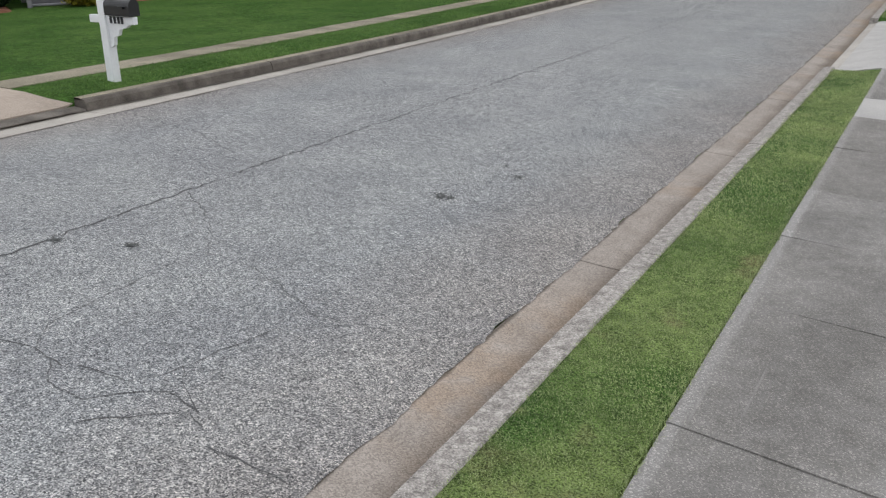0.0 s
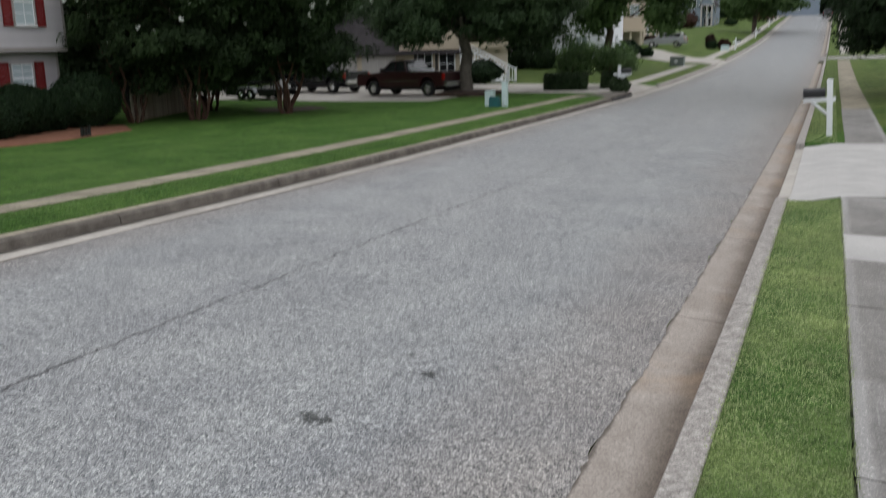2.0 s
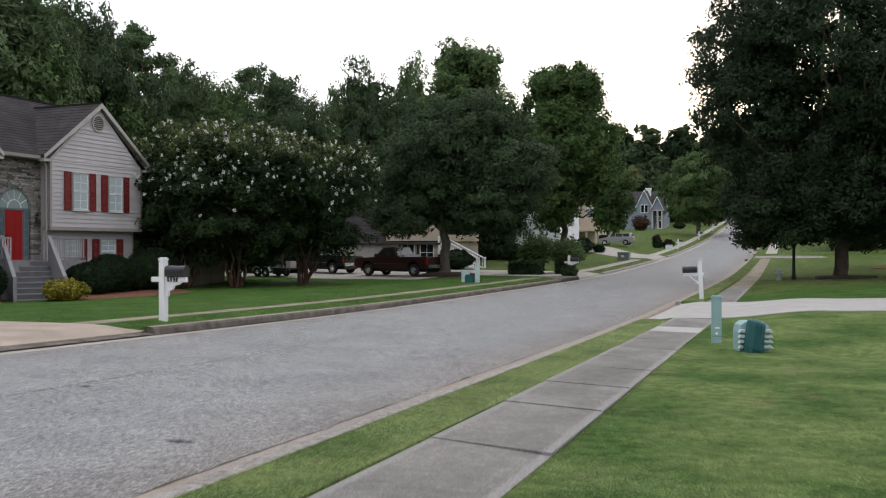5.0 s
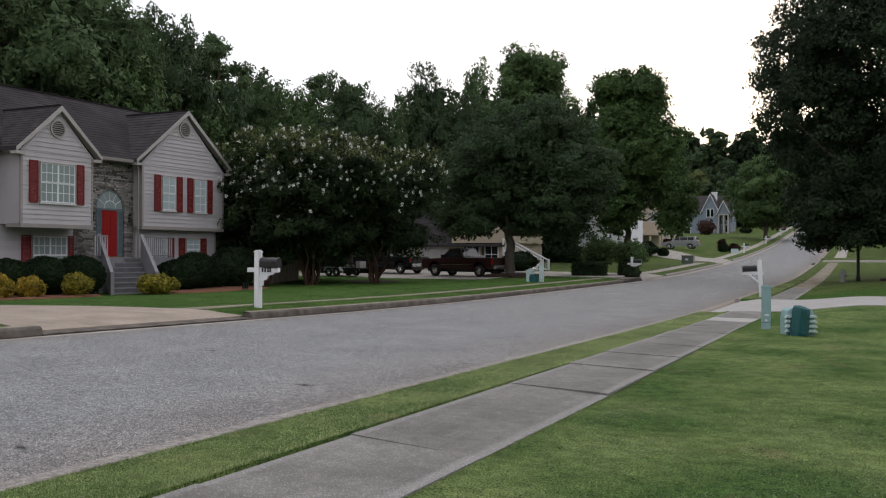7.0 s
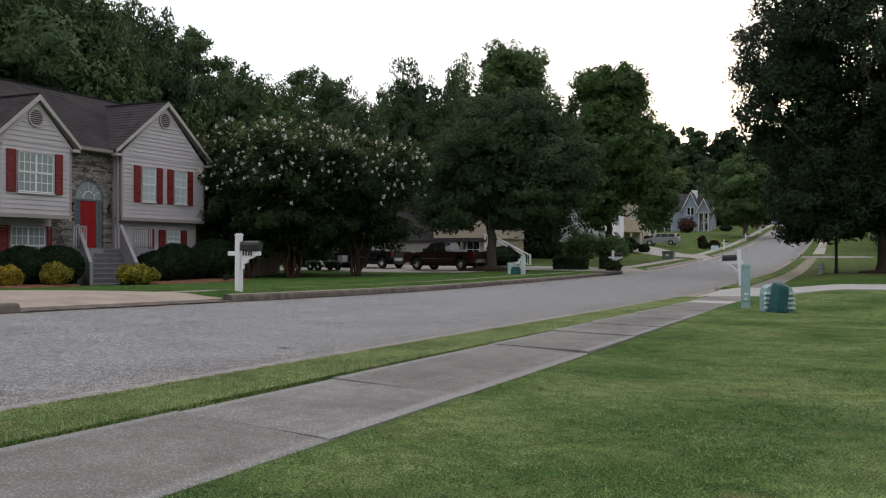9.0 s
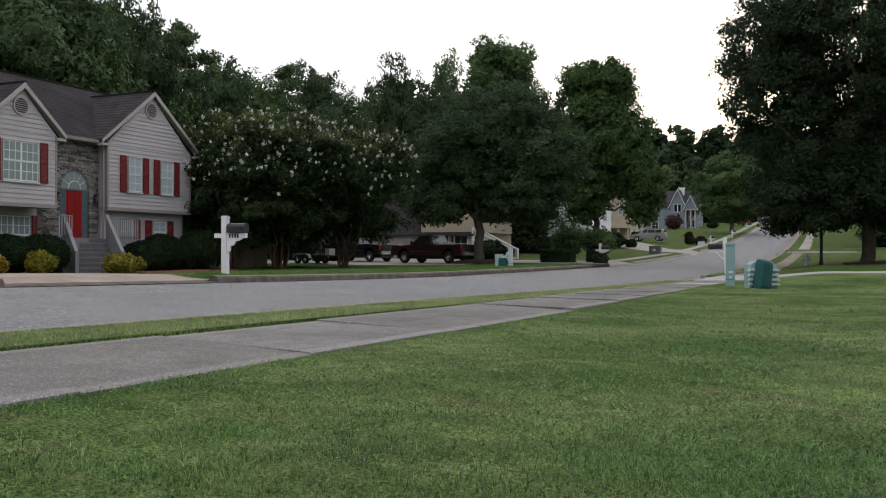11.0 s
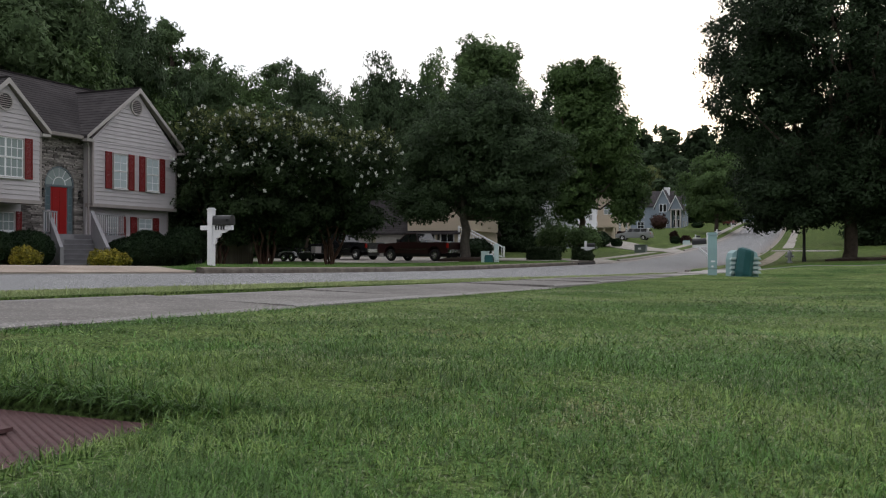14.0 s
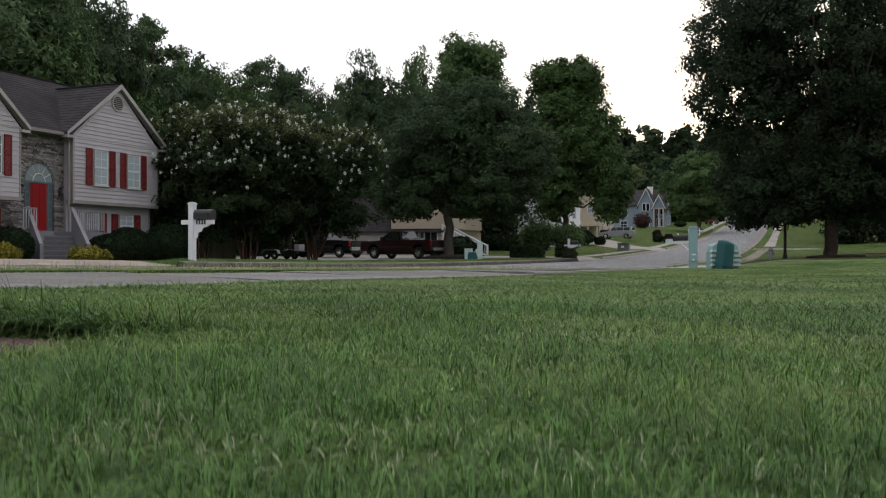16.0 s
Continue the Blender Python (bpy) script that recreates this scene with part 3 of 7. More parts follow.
GZ = GZ + .05 * np.sin(GX * .21 + 1) * np.sin(GY * .17) * smooth_step((-13 - GX) / 8)
GZ[(GX > .71) & (GX < 1.80) & (GY < 24.42)] -= .12
inside = (GX > KERB_L) & (GX < KERB_R)
GZ[inside] -= .45
SIDE0, SIDE1 = 98.0, 107.0
side = (GX > .05) & (GY > SIDE0) & (GY < SIDE1)
GZ[side] -= .2
nx, ny = GX.shape
idx = np.arange(nx * ny).reshape(nx, ny)
quads = np.stack([idx[:-1, :-1], idx[1:, :-1], idx[1:, 1:], idx[:-1, 1:]], -1).reshape(-1, 4)
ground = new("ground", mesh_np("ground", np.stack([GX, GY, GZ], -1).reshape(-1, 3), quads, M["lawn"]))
ground.data.polygons.foreach_set("use_smooth", [True] * len(ground.data.polygons))
tagged(ground, "mown green lawns sloping gently to the street", "ground", kind="structure")

# ---- road: crowned asphalt ----
ry = np.concatenate([np.arange(-60, -4, 1.0), np.arange(-4, 34, .08), np.arange(34, 110, 1.0), np.arange(110, 330, 4.0)])
rx = np.linspace(ASPH_L, ASPH_R, 13)
RX, RY = np.meshgrid(rx, ry, indexing='ij')
RX = RX.copy()
RX[-1] += .016 + .010 * np.sin(ry * 7.1) + .010 * np.sin(ry * 2.3) + np.random.default_rng(4).normal(0, .008, len(ry))
RX[0] -= .02
RZ = road_z(RX, RY)
idx = np.arange(RX.size).reshape(RX.shape)
quads = np.stack([idx[:-1, :-1], idx[1:, :-1], idx[1:, 1:], idx[:-1, 1:]], -1).reshape(-1, 4)
road = tagged(new("road", mesh_np("road", np.stack([RX, RY, RZ], -1).reshape(-1, 3), quads, M["asphalt"])), "bleached grey asphalt street with cracks and oil spots", "road", kind="structure")
road.data.polygons.foreach_set("use_smooth", [True] * len(road.data.polygons))


def ribbon(pts, width, z_of, wobble=.03, step=.12, seed=1):
    """A thin uneven crack along the ground through pts."""
    rng = random.Random(seed)
    out = []
    for (xa, ya), (xb, yb) in zip(pts[:-1], pts[1:]):
        n = max(2, int(math.hypot(xb - xa, yb - ya) / step))
        for i in range(n):
            f = i / n
            out.append((xa + (xb - xa) * f + rng.uniform(-wobble, wobble), ya + (yb - ya) * f + rng.uniform(-wobble, wobble)))
    out.append(pts[-1])
    vs, fs = [], []
    for i, (x, y) in enumerate(out):
        a, b = out[max(i - 1, 0)], out[min(i + 1, len(out) - 1)]
        d = Vector((b[0] - a[0], b[1] - a[1])).normalized()
        w = width * rng.uniform(.35, 1.2) / 2
        for s in (-1, 1):
            X, Y = x - d.y * s * w, y + d.x * s * w
            vs.append((X, Y, float(z_of(X, Y)) + .004))
        if i:
            k = 2 * i
            fs.append((k - 2, k - 1, k + 1, k))
    return vs, fs



def add_crack(pts, width=.012, seed=1, wobble=.03):
    v, f = ribbon(pts, width * 1.45, road_z, wobble=wobble, step=.07, seed=seed)
    part("crack", mesh_np("crack", v, f, M["crack"]), None, road)


add_crack([(-4.55, -20), (-4.5, 12), (-4.58, 17), (-4.6, 22), (-4.45, 33), (-4.4, 60), (-4.4, 100)], .019, 1, .035)
add_crack([(-7.6, 16.4), (-7.3, 16.27), (-6.16, 15.97), (-5.2, 15.5)], .009, 2)
add_crack([(-4.47, 14.1), (-3.86, 13.68), (-3.16, 12.98)], .006, 3)
add_crack([(-3.22, 11.19), (-2.91, 11.22), (-2.6, 11.15)], .006, 4, .012)
add_crack([(-2.53, 11.2), (-2.15, 11.23), (-2.01, 11.39), (-1.96, 11.72), (-1.85, 12.2)], .006, 5, .012)
add_crack([(-2.5, 10.98), (-2.18, 10.95), (-2.06, 11.12), (-1.86, 11.27), (-1.55, 11.19)], .006, 6, .012)
add_crack([(-2.02, 10.8), (-1.78, 11.03), (-1.6, 11.17), (-1.44, 11.1)], .006, 9, .012)
add_crack([(-1.29, 10.98), (-1.02, 10.98), (-.78, 10.96)], .008, 10, .012)
add_crack([(-3.27, 12.45), (-3.15, 12.97), (-2.77, 12.96), (-2.06, 12.67), (-1.79, 12.5), (-1.27, 12.58)], .005, 11, .02)
add_crack([(-2.88, 11.18), (-3.14, 11.47), (-3.16, 11.77), (-3.2, 12.04), (-3.21, 12.45)], .005, 12, .012)
add_crack([(-2.0, 11.52), (-1.83, 11.37), (-1.56, 11.19)], .005, 13, .012)
add_crack([(-2.7, 11.15), (-2.53, 11.0), (-2.5, 10.98)], .006, 14, .01)
add_crack([(-1.27, 12.58), (-.93, 12.58)], .004, 15, .012)
add_crack([(-6.2, 9.5), (-5.4, 10.6), (-4.6, 11.3)], .008, 7)
add_crack([(-3.4, 3.5), (-3.0, 4.6), (-2.2, 5.2)], .007, 8)


def stain(x, y, r, seed):
    """Oil spot: a soft scatter of dark specks, thickest in the middle."""
    rng = random.Random(seed)
    vs, fs = [], []
    for k in range(120):
        d = abs(rng.gauss(0, .5)) * r
        a = rng.uniform(0, 2 * math.pi)
        cx, cy = x + d * 1.5 * math.cos(a), y + d * math.sin(a)
        q = r * rng.uniform(.05, .17)
        b = len(vs)
        n = 6
        for i in range(n):
            t = 2 * math.pi * i / n
            X, Y = cx + q * rng.uniform(.6, 1.2) * math.cos(t), cy + q * rng.uniform(.6, 1.2) * math.sin(t)
            vs.append((X, Y, float(road_z(X, Y)) + .004 + .00004 * k))
        fs += [(b, b + i, b + i + 1) for i in range(1, n - 1)]
    part("oil_spot", mesh_np("oil_spot", vs, fs, M["stain"]), None, road)


for i, (x, y, r) in enumerate([(-2.35, 15.28, .10), (-2.0, 16.28, .06), (-3.82, 12.79, .07), (-4.44, 12.56, .07), (-4.25, 9.85, .09), (-1.41, 7.92, .09), (-2.3, 16.6, .03), (-1.3, 4.3, .05), (-2.6, 17.3, .035), (-1.7, 15.3, .025)]):
    stain(x, y, r, i)


# ---- kerbs, gutters and sidewalks, section by section ----
def loft(name, section, ys, material, z_of):
    """Sweep a closed section (x, dz) along y."""
    vs, fs = [], []
    k = len(section)
    for y in ys:
        z = float(z_of(y))
        vs += [(x, y, z + d) for x, d in section]
    for i in range(len(ys) - 1):
        for j in range(k):
            a, b = i * k + j, i * k + (j + 1) % k
            fs.append((a, b, b + k, a + k))
    me = bpy.data.meshes.new(name)
    me.from_pydata(vs, [], fs + [tuple(range(k))[::-1], tuple(range((len(ys) - 1) * k, len(ys) * k))])
    me.materials.append(material)
    return me


def left_grade(y):
    return grade(y) + LEFT_UP


street_edge_r = tagged(new("kerb_east"), "worn concrete kerb with a broad stained gutter", "kerb", kind="structure")
street_edge_l = tagged(new("kerb_west"), "dark concrete kerb with a paler top edge and a pale gutter", "kerb", kind="structure")
GAP = .009
gut_joints = [-9.9, -5.8, -1.7, 2.3, 6.4, 10.45, 14.5, 18.6, 22.4]
GUT_R = [(-.667, -.152), (-.45, -.170), (-.215, -.184), (-.195, -.175), (-.195, -.35), (-.667, -.35)]
GUT_W = [(-.667, -.152), (-.45, -.166), (-.25, -.176), (-.222, -.165), (-.222, -.35), (-.667, -.35)]
KERB_EAST = [(-.180, -.30), (-.193, -.165), (-.188, -.035), (-.174, -.006), (-.13, .002), (-.07, .004), (-.012, .006), (.0, -.004), (.0, -.30)]
KERB_FULL = [(-.215, -.30), (-.22, -.165), (-.205, -.05), (-.175, -.012), (-.09, .002), (-.012, .006), (.0, -.004), (.0, -.30)]
DIP_EAST = [(-.180, -.30), (-.190, -.160), (-.170, -.140), (-.13, -.132), (-.012, -.115), (.0, -.115), (.0, -.30)]
KERB_DIP = [(-.215, -.30), (-.22, -.160), (-.205, -.140), (-.175, -.132), (-.012, -.115), (.0, -.115), (.0, -.30)]


def mirror(sec):
    """The same section on the far side of the street."""
    return [(KERB_L - x * (.75 / .667), d) for x, d in sec][::-1]


def kerb_run(parent, joints, gut, top, zf, mats):
    for a, b in zip(joints[:-1], joints[1:]):
        ys = np.linspace(a + GAP, b - GAP, max(2, int((b - a) / 1.2)))
        part("gutter", loft("gutter", gut, ys, mats[0], zf), None, parent)
        part("kerbstone", loft("kerbstone", top, ys, mats[1], zf), None, parent)


kerb_run(street_edge_r, gut_joints + [25.0], GUT_R, KERB_EAST, grade, (M["gutter"], M["kerb"]))
kerb_run(street_edge_r, [25.0, 29.2, 33.4], GUT_R, DIP_EAST, grade, (M["gutter"], M["concrete"]))
kerb_run(street_edge_r, [33.4] + list(np.arange(37.5, 98, 4.1)), GUT_R, KERB_EAST, grade, (M["gutter"], M["kerb"]))
kerb_run(street_edge_r, [107.5] + list(np.arange(112, 260, 12)), GUT_R, KERB_EAST, grade, (M["gutter"], M["kerb"]))
GUT_L, TOP_L, DIP_L = mirror(GUT_W), mirror(KERB_FULL), mirror(KERB_DIP)
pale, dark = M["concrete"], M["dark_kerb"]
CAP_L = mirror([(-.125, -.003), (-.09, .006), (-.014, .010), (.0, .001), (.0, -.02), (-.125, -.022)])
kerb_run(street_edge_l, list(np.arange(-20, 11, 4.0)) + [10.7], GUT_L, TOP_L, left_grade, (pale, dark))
# dark kerbstone here stands for the shadow line under the driveway lip
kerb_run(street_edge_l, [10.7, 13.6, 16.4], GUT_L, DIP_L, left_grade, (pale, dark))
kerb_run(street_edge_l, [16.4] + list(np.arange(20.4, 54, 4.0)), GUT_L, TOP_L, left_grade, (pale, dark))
kerb_run(street_edge_l, [52.4, 57.5, 64.0], GUT_L, DIP_L, left_grade, (pale, pale))
kerb_run(street_edge_l, [64.0] + list(np.arange(68, 94, 4.0)), GUT_L, TOP_L, left_grade, (pale, M["kerb"]))
kerb_run(street_edge_l, [92.0, 100.0], GUT_L, DIP_L, left_grade, (pale, pale))
kerb_run(street_edge_l, list(np.arange(100, 260, 10)), GUT_L, TOP_L, left_grade, (pale, M["kerb"]))

def silt(parent, x_in, x_out, dz, zf, ys, seed, material=None, least=.25):
    """A ragged band in the gutter: dirt along the kerb's foot, painted shade at the driveway lip."""
    rng = random.Random(seed)
    vs, fs, w = [], [], .5
    for i, y in enumerate(ys):
        w = min(1, max(least, w + rng.uniform(-.12, .12) * (1.1 - least) / .85))
        z = float(zf(y))
        vs += [(x_in, y, z + dz + .004), (x_in + (x_out - x_in) * w, y, z + dz + .006 + .01 * w)]
        if i:
            k = 2 * i
            fs.append((k - 2, k - 1, k + 1, k))
    part("silt", mesh_np("silt", vs, fs, material or M["silt"]), None, parent)


silt(street_edge_l, -8.9 + .222 * 1.124, -8.9 + .27 * 1.124, -.171, left_grade, np.arange(-4, 60, .15), 4)

# dark strip painted in as the driveway lip's shadow
silt(street_edge_l, -8.9 + .20 * 1.124, -8.9 + .245 * 1.124, -.158, left_grade, np.arange(10.8, 16.3, .12), 6, M["dark_kerb"])
silt(street_edge_l, -8.155, -8.05, -.148, left_grade, np.arange(-4, 60, .15), 9)

# paler strip along the top of the dark kerbstones
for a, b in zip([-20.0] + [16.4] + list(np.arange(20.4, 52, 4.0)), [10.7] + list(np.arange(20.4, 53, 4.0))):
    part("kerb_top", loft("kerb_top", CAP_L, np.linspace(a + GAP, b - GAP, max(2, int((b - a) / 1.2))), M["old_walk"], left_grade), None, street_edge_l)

walk_r = tagged(new("pavement_east"), "grey weathered concrete sidewalk in jointed slabs", "sidewalk", kind="structure")
walk_l = tagged(new("pavement_west"), "pale narrow concrete sidewalk beside a grass verge", "sidewalk", kind="structure")


def slabs(parent, joints, x0, x1, zf, material, light=(), fall=None, skew=0.0):
    for i, (a, b) in enumerate(zip(joints[:-1], joints[1:])):
        tilt = .004 * math.sin(i * 2.7)
        g, e = [.004 if 5 < q < 9 else .0012 for q in (a, b)]
        ys = np.linspace(a + g, b - e, 3)
        d0, d1 = fall((a + b) / 2) if fall else (0, 0)
        sec = [(x0, -.16), (x0, .012 + tilt - d0), (x0 + .02, .018 + tilt - d0), (x1 - .02, .018 - tilt - d1), (x1, .012 - tilt - d1), (x1, -.16)]
        me = loft("slab", sec, ys, light[1] if light and light[0](a) else material, zf)
        for v in me.vertices:
            v.co.y -= skew * (v.co.x - x0)
        part("slab", me, None, parent)


def walk_fall(y):
    """How far the sidewalk lies below the kerb's top, at its two edges."""
    f = 1 - float(smooth_step((y - 5.5) / 9))
    return .032 * f, .052 * f


near_joints = list(np.arange(-14.6, .8, 1.7)) + [2.35, 3.75, 5.35, 8.45, 10.5, 12.15, 13.9, 15.4, 16.9, 18.8, 20.7, 22.15, 23.8, 25.2]
slabs(walk_r, near_joints, .722, 1.80, grade, M["walk"], (lambda a: abs(a - 20.7) < .1, M["white_slab"]), walk_fall, .16)
slabs(walk_r, [33.3] + list(np.arange(35, 46.5, 1.75)), .88, 1.82, grade, M["walk"])
slabs(walk_r, list(np.arange(45.5, 97, 1.75)), .90, 1.84, grade, M["old_walk"])
slabs(walk_r, list(np.arange(108, 230, 6.0)), 1.1, 2.3, grade, M["concrete"])
WL0, WL1 = -11.2, -10.15
slabs(walk_l, list(np.arange(-20, 11, 1.7)), WL0, WL1, left_grade, M["old_walk"])
slabs(walk_l, [16.4] + list(np.arange(18.0, 54, 1.7)), -10.98, -10.30, left_grade, M["old_walk"])
slabs(walk_l, list(np.arange(64, 93, 3.0)), WL0, WL1, left_grade, M["concrete"])
slabs(walk_l, list(np.arange(100, 240, 6.0)), WL0, WL1, left_grade, M["concrete"])


def paved(name, outline, material, label, lift=.02, nu=14, nv=10, low=None):
    """A concrete drive draped over the ground: outline is four corners, in order."""
    a, b, c, d = [Vector(p) for p in outline]
    vs = []
    for i in range(nu + 1):
        u = i / nu
        for j in range(nv + 1):
            v = j / nv
            p = (a * (1 - u) + b * u) * (1 - v) + (d * (1 - u) + c * u) * v
            z = float(land(p.x, p.y)) + lift
            if low:
                z += low(p.x, p.y)
            vs.append((p.x, p.y, z))
    fs = [(i * (nv + 1) + j, (i + 1) * (nv + 1) + j, (i + 1) * (nv + 1) + j + 1, i * (nv + 1) + j + 1) for i in range(nu) for j in range(nv)]
    n = len(vs)
    ring = [i * (nv + 1) for i in range(nu + 1)] + [nu * (nv + 1) + j for j in range(1, nv + 1)] + [i * (nv + 1) + nv for i in range(nu - 1, -1, -1)] + [j for j in range(nv - 1, 0, -1)]
    vs += [(vs[k][0], vs[k][1], vs[k][2] - .15) for k in ring]
    m = len(ring)
    me = bpy.data.meshes.new(name)
    me.from_pydata(vs, [], fs + [(ring[i], ring[(i + 1) % m], n + (i + 1) % m, n + i) for i in range(m)])
    me.materials.append(material)
    ob = new(name, me)
    return tagged(ob, label, "driveway", kind="structure")


paved("driveway_1", [(.004, 25.02), (9, 26.6), (9, 33.6), (.004, 33.38)], M["white_slab"], "pale broom-finished concrete driveway", .022, 40, 30)
paved("driveway_2", [(KERB_L - .004, 16.38), (-38, 15.6), (-38, 11.6), (KERB_L - .004, 10.72)], M["drive"], "tan concrete driveway flaring at the kerb", .022, 60, 24)
paved("driveway_3", [(KERB_L - .004, 63.9), (-17, 66), (-17, 57.2), (KERB_L - .004, 55.5)], M["concrete"], "pale concrete driveway crossing the verge", .022, 24, 24)
paved("driveway_4", [(-17.0, 66), (-40, 68.5), (-40, 54.6), (-17.4, 50.8)], M["concrete"], "wide concrete parking pad before a garage", .024, 16, 8)
paved("driveway_5", [(KERB_L - .004, 99.9), (-24, 116), (-24, 106), (KERB_L - .004, 92.1)], M["concrete"], "pale concrete driveway rising to a house", .05, 24, 12)

# side street
sy = np.linspace(SIDE0, SIDE1, 9)
sx = np.linspace(-.66, 60, 40)
SX, SY = np.meshgrid(sx, sy, indexing='ij')
SZ = land(np.minimum(SX, 1.7), SY) - .12 + np.where(SX > 1, .0, -.03)
idx = np.arange(SX.size).reshape(SX.shape)
quads = np.stack([idx[:-1, :-1], idx[1:, :-1], idx[1:, 1:], idx[:-1, 1:]], -1).reshape(-1, 4)
tagged(new("road_side", mesh_np("road_side", np.stack([SX, SY, SZ], -1).reshape(-1, 3), quads, M["asphalt"])), "grey asphalt side street joining the road", "road", kind="structure")


for k in range(14):
    x = 2.4 + 2.5 * k
    z = float(grade(107.1)) + .03 * max(x - 5, 0) - .10
    part("kerbstone", boxed(x, 106.95, z - .3, x + 2.49, 107.22, z + .13, bevel=.03), M["concrete"], street_edge_r)


# ---- trees ----
def leaf_cloud(rng, clusters, per, spread, size, squash=.75, droop=.2, sides=4, out=None):
    """Small bent leaves or leaf sprays round cluster centres; out: the way each cluster faces, so that leaves lie on the bough like tiles."""
    c = np.repeat(clusters, per, axis=0)
    n = len(c)
    d = rng.normal(size=(n, 3))
    d *= np.minimum(1, 1.5 / np.linalg.norm(d, axis=1, keepdims=True)) * spread
    d[:, 2] *= squash
    p = c + d
    if out is None:
        a = rng.normal(size=(n, 3)); a[:, 2] -= droop
    else:
        face = np.repeat(out, per, axis=0) + rng.normal(size=(n, 3)) * .48 + [0, 0, .22]
        a = np.cross(face, rng.normal(size=(n, 3)))
    a /= np.linalg.norm(a, axis=1, keepdims=True) + 1e-9
    b = np.cross(a, rng.normal(size=(n, 3)) if out is None else face)
    b /= np.linalg.norm(b, axis=1, keepdims=True) + 1e-9
    s = size * rng.uniform(.55, 1.25, (n, 1))
    up = np.cross(a, b) * s * .22
    if sides == 3:
        v = np.stack([p - a * s, p + b * s * .6 + up, p + a * s - b * s * .35], 1)
        return v.reshape(-1, 3), np.arange(3 * n).reshape(-1, 3)
    v = np.stack([p - a * s, p + b * s * .5 + up, p + a * s, p - b * s * .5 + up], 1)
    return v.reshape(-1, 3), np.arange(4 * n).reshape(-1, 4)


def crown_points(rng, blobs, n, shell=.62, lobes=0, ways=False, gap=0.0):
    """Cluster centres spread over ellipsoids (x, y, z, rx, ry, rz), thicker towards their skin, with an uneven outline; ways: also the way they face."""
    out, face = [], []
    vol = np.array([b[3] * b[4] * b[5] for b in blobs]); vol = vol ** .75
    for b, k in zip(blobs, np.maximum(1, (n * vol / vol.sum())).astype(int)):
        u = rng.normal(size=(k, 3)); u /= np.linalg.norm(u, axis=1, keepdims=True)
        r = (shell + (1 - shell) * rng.random((k, 1))) * np.where(rng.random((k, 1)) < .18, rng.random((k, 1)), 1)
        r = r * (.94 + .11 * np.sin(u[:, :1] * 6 + u[:, 1:2] * 5 + b[0]) + .07 * np.sin(u[:, 2:] * 11 + u[:, :1] * 9) + .03 * rng.normal(size=(k, 1)))
        w = u
        if lobes:
            # leaf masses: clusters gather on the domes of bough ends, with dark clefts between
            m = max(6, k // lobes)
            c = u[:m] * r[:m] * (.88 + .14 * rng.random((m, 1)))
            e = rng.normal(size=(k, 3)); e[:, 2] = np.abs(e[:, 2]) * 1.1 - .5
            e = e / np.linalg.norm(e, axis=1, keepdims=True)
            pick = rng.integers(0, m, k)
            w = e + u[:m][pick] * .6
            e = e * (.75 + .35 * rng.random((k, 1)))
            size = (.85 / math.sqrt(m) + .10) * (.7 + .6 * rng.random((m, 1)))
            q = (c[pick] + e * size[pick]) * np.array(b[3:6])
        else:
            q = u * r * np.array(b[3:6])
        q = q + np.array(b[:3])
        if gap:
            # boughs part and let the sky through
            f = np.sin(q[:, 0] * 1.5 + 1.2 * np.sin(q[:, 2] * 1.1)) + np.sin(q[:, 2] * 1.9 + 1.3 * np.sin(q[:, 0] * .9 + 1)) + .6 * np.sin(q[:, 0] * 3.7 + q[:, 2] * 2.9)
            ok = f > gap * 2.6 - 2.6
            q, w = q[ok], w[ok]
        out.append(q); face.append(w / np.linalg.norm(w, axis=1, keepdims=True))
    return (np.concatenate(out), np.concatenate(face)) if ways else np.concatenate(out)


def tube(bm, pts, radii, seg):
    """A round bar swept through pts."""
    rings = []
    u = Vector((1, .013, .007))
    for i, p in enumerate(pts):
        d = (pts[min(i + 1, len(pts) - 1)] - pts[max(i - 1, 0)]).normalized()
        u = u - d * u.dot(d)
        u = u.normalized() if u.length > .05 else d.orthogonal().normalized()
        w = d.cross(u)
        rings.append([bm.verts.new(p + u * radii[i] * math.cos(2 * math.pi * k / seg) + w * radii[i] * math.sin(2 * math.pi * k / seg)) for k in range(seg)])
    for a, b in zip(rings[:-1], rings[1:]):
        for k in range(seg):
            bm.faces.new((a[k], a[(k + 1) % seg], b[(k + 1) % seg], b[k]))


def limb(bm, p, q, r0, r1, rng, bends=3, seg=7, foot=0.0):
    p, q = Vector(p), Vector(q)
    pts = [p.lerp(q, i / bends) for i in range(bends + 1)]
    for i in range(1, bends):
        pts[i] += Vector(rng.normal(size=3)) * (q - p).length * .04
    rad = [r0 + (r1 - r0) * i / bends for i in range(bends + 1)]
    if foot:
        pts.insert(1, p.lerp(pts[1], .35)); rad.insert(1, r0); rad[0] = r0 * foot
    tube(bm, pts, rad, seg)


